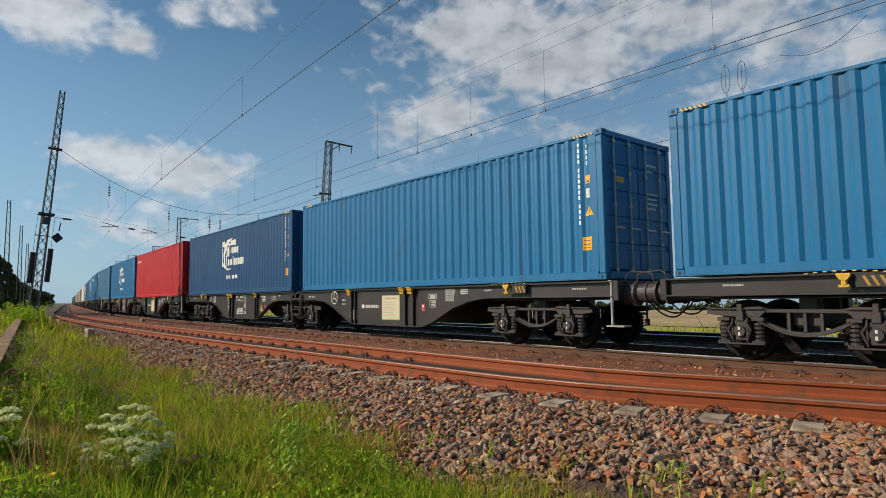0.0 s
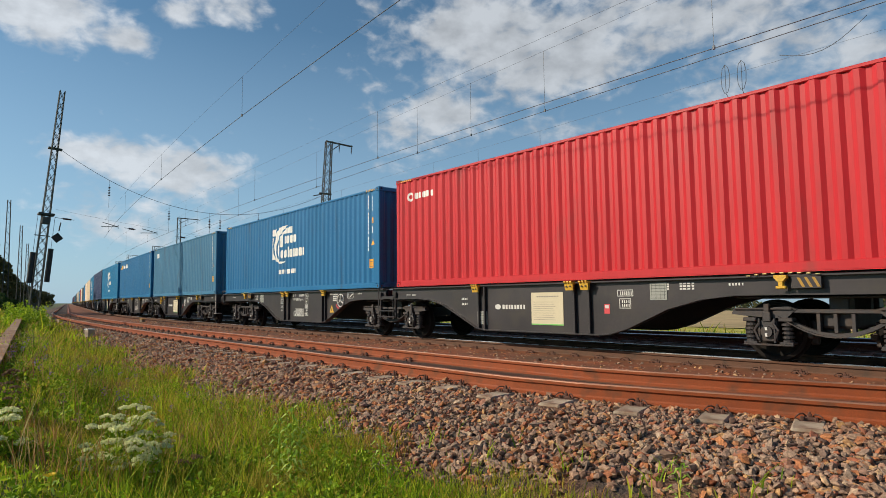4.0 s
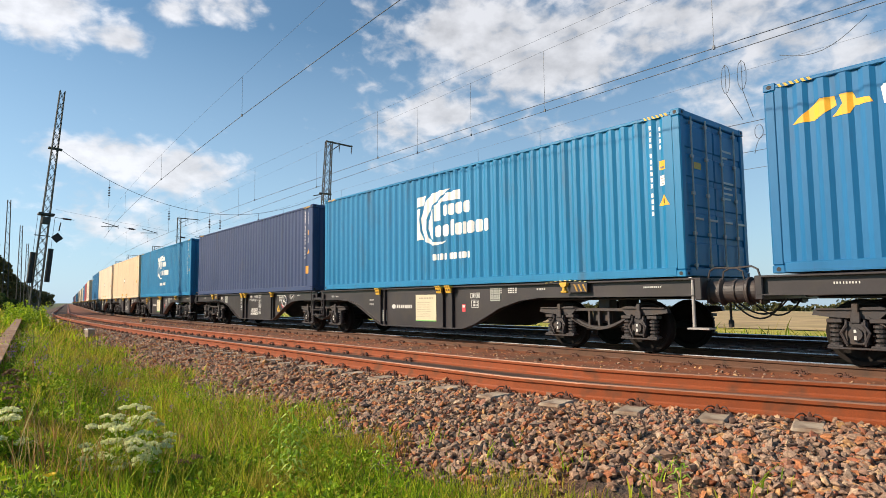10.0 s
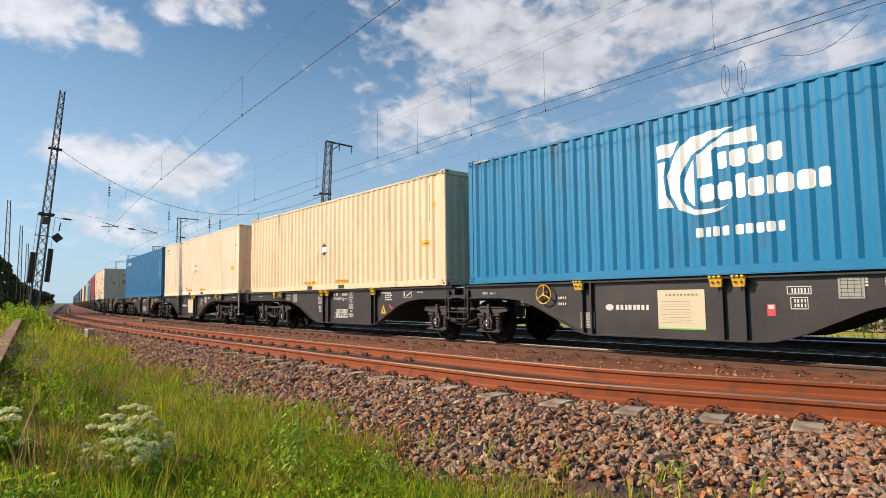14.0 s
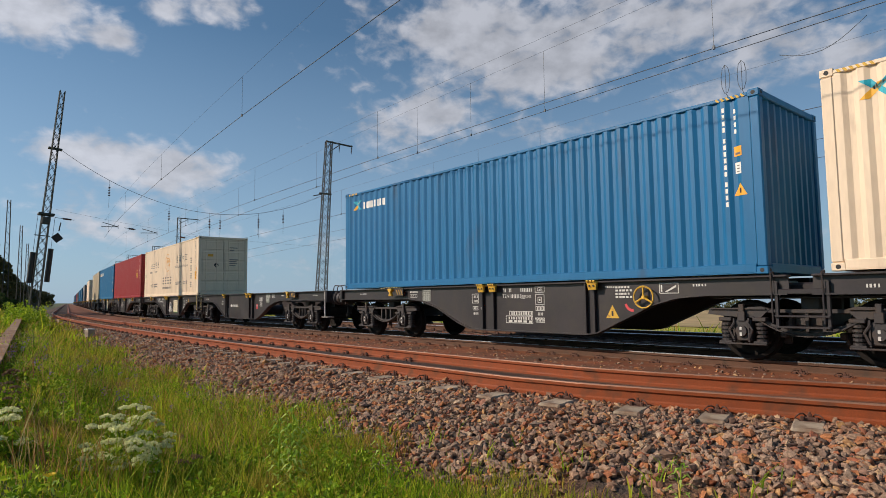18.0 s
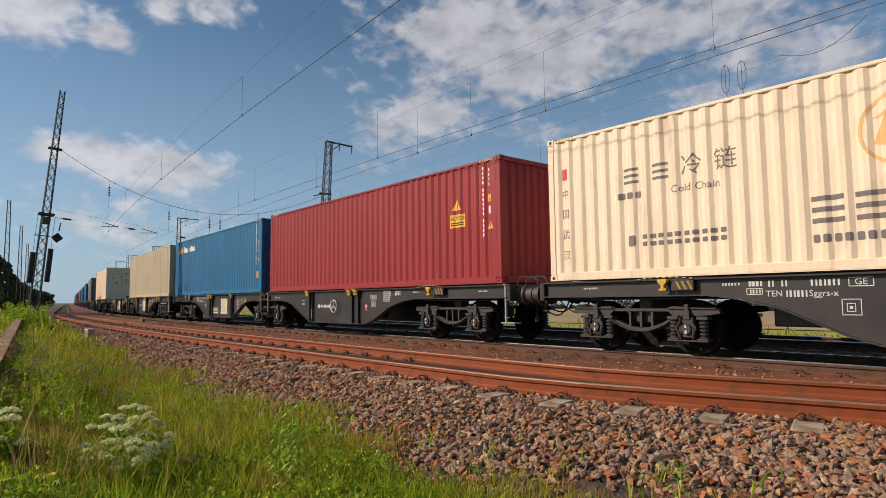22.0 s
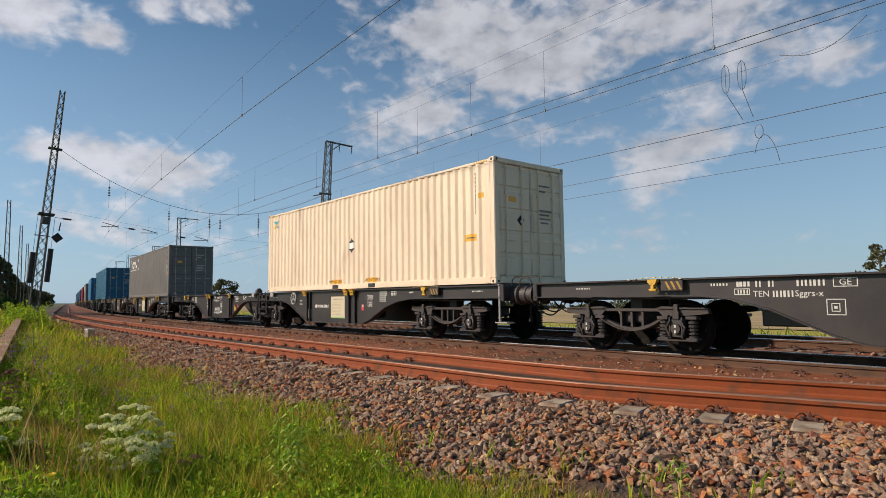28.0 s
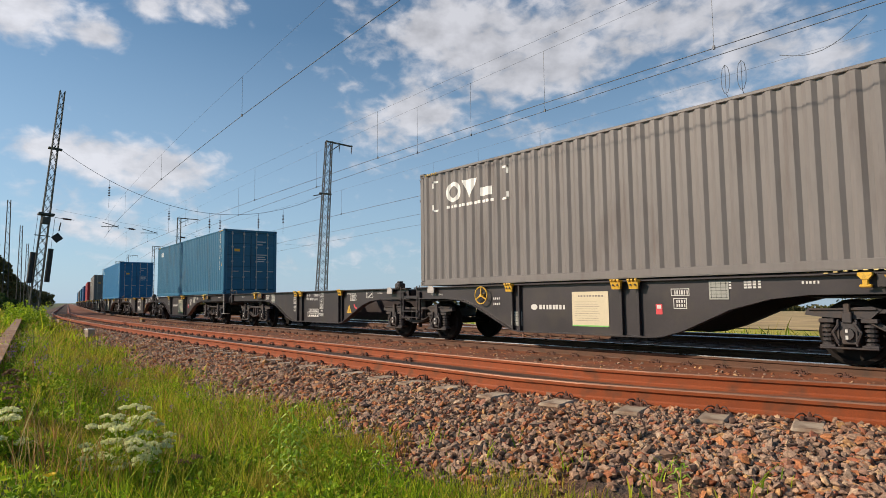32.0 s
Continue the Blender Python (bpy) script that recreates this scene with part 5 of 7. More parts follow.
def decal_words():
    """Grey lettering of the refrigerated store: legible words are written, names and numbers are plain bars."""
    s = Shape()
    write(s, "Mobile Refrigerated Warehouse", -2.86, 1.57, 0.150, 0, 0.0)
    for i, c in enumerate("移动冷库"):
        write(s, c, -1.99 - i * 0.585, 1.95, 0.33, 0, 0.0)
    for i, c in enumerate("冷链"):
        write(s, c, 3.07 - i * 0.57, 1.87, 0.29, 0, 0.0)
    write(s, "Cold Chain", 3.02, 1.51, 0.135, 0, 0.0)
    blocks(s, 4.48, 1.45, (0.15, 0.14, 0.12), 0.12, 0.03)
    write(s, "温度湿度可控 全球定位可视", -2.87, 0.67, 0.145, 0, 0.0)
    for c, z in zip("中国武汉", (1.72, 1.32, 0.91, 0.50)):
        write(s, c, 5.68, z, 0.15, 0, 0.0)
    # names as three-bar signs: four large ones, two before the cold chain, four in a column
    signs = [(1.30 - i * 0.55, 0.70, 0.42, 0.40) for i in range(4)] + [(4.36 - i * 0.57, 1.73, 0.30, 0.29) for i in range(2)] + [(-4.64, z - 0.13, 0.27, 0.26) for z in (1.78, 1.38, 0.98, 0.55)]
    for y, z, w, h in signs:
        for k in range(3):
            rect(s, y - w, y, z + k * h * 0.4, z + k * h * 0.4 + h * 0.18)
    blocks(s, 1.30, 0.42, (0.10,) * 16, 0.12, 0.036)
    blocks(s, 4.30, 0.58, (0.16,), 0.20, 0.05)
    blocks(s, 4.02, 0.70, (0.11,) * 10, 0.08, 0.045)
    blocks(s, 4.02, 0.57, (0.11,) * 10, 0.08, 0.045)
    ring(s, 0.16, 1.90, 0.46, 0.51, 0, 360, 30, 1)
    for k in range(3):
        poly(s, [(0.50 - k * 0.26, 1.72), (0.36 - k * 0.26, 1.68), (0.18 - k * 0.26, 2.02), (0.34 - k * 0.26, 2.12)], 1)
    poly(s, [(0.50, 2.06), (0.20, 2.24), (-0.26, 2.10), (0.14, 2.12)], 1)
    rect(s, 5.62, 5.76, 2.02, 2.24, 3)
    return draped("lettering", s, ["logo_grey", "logo_orange", "logo_grey", "red_mark"])


def decal_height():
    """Yellow height warning by the leading post."""
    s = Shape()
    rect(s, -5.80, -5.44, 0.78, 1.18, 0)
    write(s, "CAUTION", -5.62, 1.10, 0.062, 1, -0.002)
    write(s, "9'6\"", -5.62, 0.98, 0.085, 1, -0.002)
    write(s, "HIGH", -5.62, 0.86, 0.075, 1, -0.002)
    return draped("height_sticker", s, ["logo_yellow", "black"])


def decal_red():
    s = Shape()
    ring(s, 5.48, 2.38, 0.06, 0.12, 0, 360, 18)
    blocks(s, 5.28, 2.30, (0.12, 0.10, 0.12, 0.12, 0.12), 0.16, 0.04)
    return draped("round_mark", s, ["logo_white"])


def decal_caution():
    s = Shape()
    poly(s, [(-4.75, 1.80), (-4.42, 1.80), (-4.585, 2.08)], 0)
    rect(s, -4.60, -4.57, 1.84, 1.96, 1, -0.002)
    rect(s, -4.86, -4.30, 1.38, 1.70, 0)
    write(s, "CAUTION", -4.58, 1.60, 0.10, 1, -0.002)
    for i in range(2):
        rect(s, -4.80, -4.36, 1.43 + i * 0.05, 1.455 + i * 0.05, 1, -0.002)
    return draped("caution_sticker", s, ["logo_yellow", "black"])


def decal_small(y, n):
    s = Shape()
    blocks(s, y, 2.30, (0.13,) * n, 0.26, 0.12)
    return draped("small_mark", s, ["logo_white"])


DECAL = {"emblem": decal_emblem(), "wing": decal_wing(), "star_word": decal_star(True), "star": decal_star(False), "brackets": decal_brackets(),
         "code_w": decal_code("logo_white"), "code_g": decal_code("logo_grey"), "tag_orange": decal_sticker(1.88, 2.04, -5.79, -5.66, 1, "sticker_orange"),
         "tag_white": decal_sticker(1.60, 1.78, -5.77, -5.67, 3, "logo_white"), "tag_low": decal_sticker(0.58, 0.84, -5.79, -5.57, 3, "sticker_orange"), "triangle": decal_warning(), "cream": decal_cream(), "words": decal_words(), "red": decal_red(),
         "caution": decal_caution(), "height": decal_height(), "small2": decal_small(5.3, 2), "small3": decal_small(5.5, 3)}
DECAL_OF = {0: ("code_plain",), 1: ("code_white",), 2: ("emblem", "code_white"), 3: ("red", "code_plain"), 4: ("emblem", "code_white"), 5: ("small2", "code_white"), 6: ("wing", "code_white"), 7: ("emblem", "code_plain"),
            8: ("code_white",), 9: ("emblem", "code_plain"), 10: ("cream",), 11: ("cream", "star"), 12: ("star_word", "code_plain"), 14: ("words", "code_grey", "height"), 15: ("caution", "code_plain"),
            16: ("wing", "code_white"), 17: ("code_grey",), 19: ("cream", "star"), 21: ("brackets", "code_plain"), 23: ("small3", "code_plain"), 25: ("small3", "code_plain"), 27: ("brackets",)}
DECAL_LABEL = {"emblem": "large white painted emblem with letter blocks", "wing": "yellow winged mark with white letter blocks", "star_word": "teal and yellow star mark", "star": "teal and yellow star mark", "words": "grey painted lettering"}
SETS = {"code_white": ("code_w", "tag_orange", "tag_white", "triangle", "tag_low"), "code_plain": ("code_w", "tag_orange", "tag_white", "triangle"), "code_grey": ("code_g", "tag_orange", "triangle")}
for k, names in DECAL_OF.items():
    for d in [e for nm in names for e in SETS.get(nm, (nm,))]:
        ob_ = part_mesh(DECAL[d].name.split(".")[0], DECAL[d], BOXES[k], DECAL_LABEL.get(d, ""))
        if d in ("words", "code_w", "code_g", "emblem", "wing", "cream", "brackets"):
            ob_["kind"] = "stuff"


def hatch_mesh():
    """Black and yellow hatching on the top rail at a corner."""
    s = Shape()
    for i in range(6):
        y = 5.42 + i * 0.08
        s.add([(-CW / 2 + 0.003, y, CH - 0.088), (-CW / 2 + 0.003, y + 0.04, CH - 0.088), (-CW / 2 + 0.003, y + 0.075, CH - 0.035), (-CW / 2 + 0.003, y + 0.035, CH - 0.035)], [(0, 1, 2, 3)])
    return s.mesh("hatching", "yellow")


def door_print_mesh(diamond):
    s = Shape()
    y = -CL / 2 + 0.02
    for z, w in ((2.35, 0.5), (2.22, 0.3), (1.75, 0.55), (1.65, 0.45), (1.55, 0.5), (1.45, 0.4)):
        s.add([(0.3, y, z), (0.3 + w * 0.8, y, z), (0.3 + w * 0.8, y, z + 0.04), (0.3, y, z + 0.04)], [(0, 1, 2, 3)])
    s.add([(-0.75, y, 1.9), (-0.5, y, 1.9), (-0.5, y, 2.02), (-0.75, y, 2.02)], [(0, 1, 2, 3)], 1)
    if diamond:
        s.add([(-0.35, y, 1.35), (-0.22, y, 1.48), (-0.35, y, 1.61), (-0.48, y, 1.48)], [(0, 1, 2, 3)], 2)
    return s


HATCH = hatch_mesh()
DOOR_W, DOOR_D = door_print_mesh(False).mesh("door_print", "white_mark", "sticker_orange", "red_mark"), door_print_mesh(True).mesh("door_print", "logo_grey", "sticker_orange", "black")
for k, box in BOXES.items():
    part_mesh("hatching", HATCH, box)
    part_mesh("hatching", HATCH, box, at=pose(0, -2 * 5.65, 0))
    if LOAD[k][1]:
        part_mesh("door_print", DOOR_D if LOAD[k][0] in ("white", "cream") else DOOR_W, box)["kind"] = "stuff"
    if k in (10, 11, 19):
        for y_ in (-1.03, 1.03):
            part_mesh("fork_pocket", Shape().box(-CW / 2 - 0.001, -CW / 2 + 0.03, y_ - 0.18, y_ + 0.18, 0.03, 0.145, 0.004).mesh("fork_pocket", "black"), box)


# ---- masts, wires and signs ----
def lattice_mast(x, y, z0, z1, w0, w1, label, arm=0.0, arm_turn=0.0, detail=True, lean=0.0):
    """A four-legged lattice mast: legs, crossed braces and, where arm is set, a hammer arm on top."""
    m = tagged(new("catenary_mast"), label, "mast", "catenary masts")
    m.matrix_basis = pose(x, y, 0, 0, lean, arm_turn)
    at = lambda sx, sy, t: (sx * (w0 + (w1 - w0) * t) / 2, sy * (w0 + (w1 - w0) * t) / 2, z0 + (z1 - z0) * t)
    r = 0.035 if detail else 0.045
    for sx in (-1, 1):
        for sy in (-1, 1):
            part_mesh("leg", Shape().rod(at(sx, sy, 0), at(sx, sy, 1), r, 5, r * 0.8).mesh("leg", "mast"), m)
    n = max(6, int((z1 - z0) / 0.55))
    br = Shape()
    for i in range(n):
        a, b = i / n, (i + 1) / n
        f = 1 if i % 2 else -1
        for sx in (-1, 1):
            br.rod(at(sx, -f, a), at(sx, f, b), 0.016, 4)
            br.rod(at(-f, sx, a), at(f, sx, b), 0.016, 4)
            if detail:
                br.rod(at(sx, f, a), at(sx, -f, b), 0.016, 4)
                br.rod(at(f, sx, a), at(-f, sx, b), 0.016, 4)
    part_mesh("bracing", br.mesh("bracing", "mast"), m)
    if z0 < 0.3:
        part_mesh("footing", Shape().box(-w0 * 0.8, w0 * 0.8, -w0 * 0.8, w0 * 0.8, z0 - 0.3, z0 + 0.1, 0.03).mesh("footing", "concrete"), m)
    if arm:
        a = Shape().rod((-0.2, 0, z1), (arm, 0, z1 - 0.1), 0.055, 6).rod((0, 0, z1 - 0.7), (arm * 0.5, 0, z1 - 0.07), 0.03, 6)
        part_mesh("arm", a.mesh("arm", "mast"), m)
        for d in (0.45, 0.97):
            s = Shape()
            for i in range(5):
                s.lathe([(0.02, -0.07 * i), (0.05, -0.07 * i - 0.02), (0.02, -0.07 * i - 0.04)], 'z', (arm * d, 0, z1 - 0.2), 8)
            s.rod((arm * d, 0, z1), (arm * d, 0, z1 - 0.6), 0.015, 5)
            part_mesh("insulator", s.mesh("insulator", "insulator"), m)
    return m


def polar(az, dist):
    return dist * math.sin(radians(az)), dist * math.cos(radians(az))


MAST_A = lattice_mast(3.74, 37.6, -0.5, 12.45, 0.44, 0.22, "tall dark lattice steel catenary mast leaning in the grass", detail=True, lean=4.3)
part_mesh("cross_bracket", Shape().box(-0.30, 0.34, -0.08, 0.08, 9.18, 9.30, 0.02).mesh("cross_bracket", "mast"), MAST_A)
part_mesh("platform", Shape().box(-0.36, 0.36, -0.3, 0.3, 5.62, 5.74, 0.02).mesh("platform", "mast"), MAST_A)
part_mesh("pulley_box", Shape().box(-0.20, 0.20, -0.36, -0.22, 5.12, 5.52, 0.05).mesh("pulley_box", "mast"), MAST_A)
for dx_, za_, zb_ in ((-0.36, 1.74, 3.63), (0.40, 1.85, 3.9)):
    part_mesh("tension_weight", Shape().rod((dx_, -0.1, za_ + 0.3), (dx_, -0.1, zb_), 0.125, 12).rod((dx_, -0.1, zb_), (dx_, -0.1, 5.6), 0.012, 4).mesh("tension_weight", "black"), MAST_A, "stack of dark tension weights")
# square signal board turned on its corner, hanging on an arm of the mast
sg_ = Shape().rod((-0.4, 0, 4.55), (0.3, 0, 4.55), 0.025, 6)
sg_.add([(d + 0.62, y, z) for y in (-0.03, 0.03) for d, z in ((0, 4.24), (0.28, 4.52), (0, 4.80), (-0.28, 4.52))],
        [(0, 1, 2, 3), (7, 6, 5, 4), (0, 4, 5, 1), (1, 5, 6, 2), (2, 6, 7, 3), (3, 7, 4, 0)])
sg_.rod((0.66, 0, 4.88), (0.70, 0, 5.35), 0.03, 6)
part_mesh("signal_board", sg_.mesh("signal_board", "black"), MAST_A, "dark diamond-shaped signal board")
MAST_B = lattice_mast(17.95, 33.4, -0.9, 10.95, 0.60, 0.36, "lattice steel catenary mast with a hammer arm behind the train", arm=1.55, arm_turn=-12, lean=2.7)
part_mesh("cross_bracket", Shape().box(-0.45, 0.35, -0.06, 0.06, 7.55, 7.66, 0.02).mesh("cross_bracket", "mast"), MAST_B)
part_mesh("stay", Shape().rod((-0.8, 0, 7.40), (-0.3, 0, 7.54), 0.03, 6).mesh("stay", "mast"), MAST_B)
for x_, y_, top_ in ((22.2, 77.0, 11.2), (31.7, 126.0, 11.8), (35.9, 166.2, 12.8), (39.3, 196.1, 13.0), (46.0, 250.0, 13.0)):
    lattice_mast(x_, y_, -1.6, top_, 0.55, 0.38, "distant lattice catenary mast with a hammer arm", arm=2.2, arm_turn=-10, detail=False)
for az_, d_, top_ in ((3.9, 80, 12.2), (4.75, 104, 12.0), (5.2, 130, 11.6), (5.5, 150, 11.6), (5.9, 190, 12.0)):
    lattice_mast(*polar(az_, d_), -0.5, top_, 0.55, 0.28, "distant slim lattice catenary mast by the trees", detail=False)


def wire_mesh(name, pts, r, mat="wire"):
    s = Shape()
    s.tube(pts, r, 5)
    return s.mesh(name, mat)


def catenary(off, z_low, z_high, s0, s1, drops, label, off1=None, r=0.009):
    """A contact wire under its messenger, joined by droppers; off may shift along the way."""
    off1 = off if off1 is None else off1
    w = tagged(new("overhead_line"), label, "overhead line", "overhead lines")
    at = lambda s, z: (*line_at(s, off + (off1 - off) * (s - s0) / (s1 - s0))[:2], z)
    ss = [s0 + (s1 - s0) * i / 60 for i in range(61)]
    part_mesh("contact_wire", wire_mesh("contact_wire", [at(s, z_low) for s in ss], r), w)
    if z_high:
        top = lambda s: z_high - 0.25 * math.cos((s - 10) * math.pi / 60)
        part_mesh("messenger_wire", wire_mesh("messenger_wire", [at(s, top(s)) for s in ss], r * 0.36), w)
        for s in drops:
            part_mesh("dropper", Shape().rod(at(s, z_low), at(s, top(s)), 0.005, 4).box(at(s, 0)[0] - 0.02, at(s, 0)[0] + 0.02, at(s, 0)[1] - 0.02, at(s, 0)[1] + 0.02, z_low - 0.02, z_low + 0.05).mesh("dropper", "wire"), w)
    return w


catenary(4.4, 6.4, 7.8, -40, 42, (-11, 1.6, 13, 25, 37), "thin overhead wires above the rusty siding", 8.7)
catenary(11.035, 5.7, 7.5, -40, 150, (-10.4, 1.2, 12, 24, 36, 48), "thin overhead wires above the train")
catenary(11.6, 6.05, 7.9, -40, 150, (-5.0, -1.9, 1.0, 9, 20, 30), "thin overhead wires above the train", 16.0)
catenary(15.6, 5.4, 6.9, -40, 150, (-14, -2.0, 1.2, 4, 12, 24, 36), "thin overhead wires above the far track")
catenary(20.0, 5.65, 0, -40, 150, (), "thin overhead wire beyond the tracks")
catenary(24.0, 5.9, 0, -40, 150, (), "thin overhead wire beyond the tracks")
# span wire across the tracks with its hanging insulators
P1, P2 = Vector((4.6, 37.5, 9.25)), Vector((18.3, 33.4, 7.6))
span_at = lambda a: P1.lerp(P2, a) - Vector((0, 0, 2.3 * 4 * a * (1 - a)))
SPAN = tagged(new("span_wire"), "sagging span wire between two lattice masts", "overhead line", "overhead lines")
part_mesh("wire", wire_mesh("wire", [span_at(i / 40) for i in range(41)], 0.011), SPAN)
part_mesh("wire", wire_mesh("wire", [Vector((0, 0, -0.0)) + P1.lerp(P2, i / 40) - Vector((0, 0, 3.3 + 0.35 * math.sin(math.pi * i / 40))) for i in range(41)], 0.004), SPAN)
for a_ in (0.17, 0.38, 0.53, 0.57, 0.72, 0.82):
    p_ = span_at(a_)
    q_ = Shape().rod(p_, p_ - Vector((0, 0, 1.5)), 0.008, 4)
    for i_ in range(6):
        q_.lathe([(0.02, -0.09 * i_), (0.07, -0.09 * i_ - 0.03), (0.02, -0.09 * i_ - 0.06)], 'z', p_ - Vector((0, 0, 0.35)), 8)
    part_mesh("insulator", q_.mesh("insulator", "insulator"), SPAN)
# steady arms of the far cantilevers, hung between the masts
for x_, z_, w_, kind_ in ((6.86, 5.08, 0.40, "arm"), (8.80, 4.86, 0.42, "arm"), (11.6, 4.60, 0.40, "arm"), (4.8, 5.31, 0.42, "rod"), (7.85, 5.0, 0.30, "rod"), (10.5, 4.69, 0.32, "rod")):
    o_ = tagged(new("steady_arm"), "thin steel steady arm with a dark insulator", "steady arm", "steady arms")
    o_.matrix_basis = pose(x_, 36.0, z_)
    if kind_ == "arm":
        part_mesh("tube", Shape().rod((-w_, 0, -0.06), (w_, 0, -0.02), 0.018, 5).rod((-w_ * 0.85, 0, 0.17), (w_, 0, -0.02), 0.018, 5).rod((w_, 0, -0.14), (w_, 0, 0.08), 0.014, 5).mesh("tube", "mast"), o_)
    else:
        part_mesh("tube", Shape().rod((-w_, 0, 0.03), (w_, 0, -0.04), 0.012, 5).mesh("tube", "mast"), o_)
        part_mesh("insulator", Shape().rod((-w_ * 0.2, 0, 0.0), (w_ * 0.7, 0, -0.03), 0.045, 8).mesh("insulator", "insulator"), o_)
# looped jumper cables between two wires
JUMP = tagged(new("jumper_cable"), "looped thin jumper cables hanging between overhead wires", "cable", "")


def on_wire(s, off, z):
    x, y, _ = line_at(s / (1 - off / RADIUS), off)
    return Vector((x, y, z))


for base_, lean_ in ((-9.24, -0.25), (-9.6, -0.12)):
    pts_ = [on_wire(base_ + 0.10 * math.sin(i * 0.7), 13.5, 5.92 + 0.34 * math.cos(i * 0.7)) for i in range(10)] + [on_wire(base_ + lean_ * (i / 6), 13.5 + 0.2 * i / 6, 5.58 - 0.62 * i / 6) for i in range(7)]
    part_mesh("cable", wire_mesh("cable", pts_, 0.007), JUMP)
pts_ = [on_wire(-9.75 - 0.5 * i / 12, 13.6, 4.12 - 0.26 * i / 12 + 0.50 * math.sin(math.pi * i / 12) ** 0.7) for i in range(13)]
part_mesh("cable", wire_mesh("cable", pts_, 0.007), JUMP)
pts_ = [on_wire(-9.82 + 0.09 * math.sin(i * 0.6), 13.7, 4.62 + 0.16 * math.cos(i * 0.6)) for i in range(11)]
part_mesh("cable", wire_mesh("cable", pts_, 0.007), JUMP)
pts_ = [on_wire(-10.4 - i * 0.16, 13.5, 6.12 - 0.30 * math.sin(math.pi * i / 10) + 0.03 * i) for i in range(11)]
part_mesh("cable", wire_mesh("cable", pts_, 0.007), JUMP)
# thin span gear seen far off: bird-like insulators on crossing wires
for s_0, off_, z_ in ((21.91, 17.0, 6.42), (21.92, 17.0, 5.50), (18.29, 17.0, 4.90), (18.44, 17.0, 4.52)):
    o_ = tagged(new("line_insulator"), "small dark insulator hanging on a crossing wire", "insulator", "line insulators")
    p_ = Vector((off_, s_0, z_))
    part_mesh("core", Shape().rod(p_ - Vector((0.15, 0.1, 0.03)), p_ + Vector((0.15, 0.1, 0.02)), 0.05, 8, 0.03).rod(p_ - Vector((0.3, 0.2, 0)), p_ + Vector((0.3, 0.2, 0)), 0.008, 4).mesh("core", "insulator"), o_)


# ---- rusty beam in the grass, markers beside the track ----
def long_beam():
    """A long rusty steel beam that stands on posts beside the verge."""
    b = tagged(new("steel_beam"), "long rusty steel beam on short posts in the grass", "beam")
    y0, y1 = 8.4, 44.0
    x_of = lambda y: BEAM_SLOPE * y - BEAM_X
    prof = [(-0.11, 0.0), (0.11, 0.0), (0.11, -0.02), (0.03, -0.03), (0.03, -0.20), (0.11, -0.21), (0.11, -0.23), (-0.11, -0.23), (-0.11, -0.21), (-0.03, -0.20), (-0.03, -0.03), (-0.11, -0.02)]
    for ya, yb in ((y0, 16.5), (16.53, 26.0), (26.03, y1)):
        s, n = Shape(), len(prof)
        v = [(x_of(y) + p, y, 0.36 + q) for y in (ya, yb) for p, q in prof]
        s.add(v, [(i, (i + 1) % n, n + (i + 1) % n, n + i) for i in range(n)] + [tuple(range(n))[::-1], tuple(range(n, 2 * n))])
        part_mesh("girder", s.mesh("girder", "beam_rust"), b)
    for y in (9.5, 13.0, 16.5, 20.0, 23.5, 27.0, 31.0, 35.0, 39.0, 43.0):
        part_mesh("post", Shape().box(x_of(y) - 0.06, x_of(y) + 0.06, y - 0.06, y + 0.06, -0.7, 0.135, 0.01).mesh("post", "beam_rust"), b)


long_beam()
for s_, off_, w_, h_ in ((11.05, 4.35, 0.26, 0.44), (25.0, 4.2, 0.20, 0.22), (33.0, 4.6, 0.22, 0.25), (36.0, 5.0, 0.3, 0.2), (30.0, 5.1, 0.25, 0.16), (24.0, 8.75, 0.22, 0.2)):
    x_, y_, th_ = line_at(s_, off_)
    mk_ = tagged(new("track_marker"), "small pale concrete marker block beside the track", "marker", "track markers")
    mk_.matrix_basis = pose(x_, y_, -0.2 if off_ > 4.9 else -0.45, 0, 0, 20)
    part_mesh("block", Shape().box(-w_ / 2, w_ / 2, -w_ / 2, w_ / 2, -0.1, h_, 0.02).mesh("block", "concrete"), mk_)
    part_mesh("cap", Shape().box(-w_ / 2 - 0.01, w_ / 2 + 0.01, -w_ / 2 - 0.01, w_ / 2 + 0.01, h_, h_ + 0.05, 0.015).mesh("cap", "white_mark" if off_ < 5 else "yellow"), mk_)


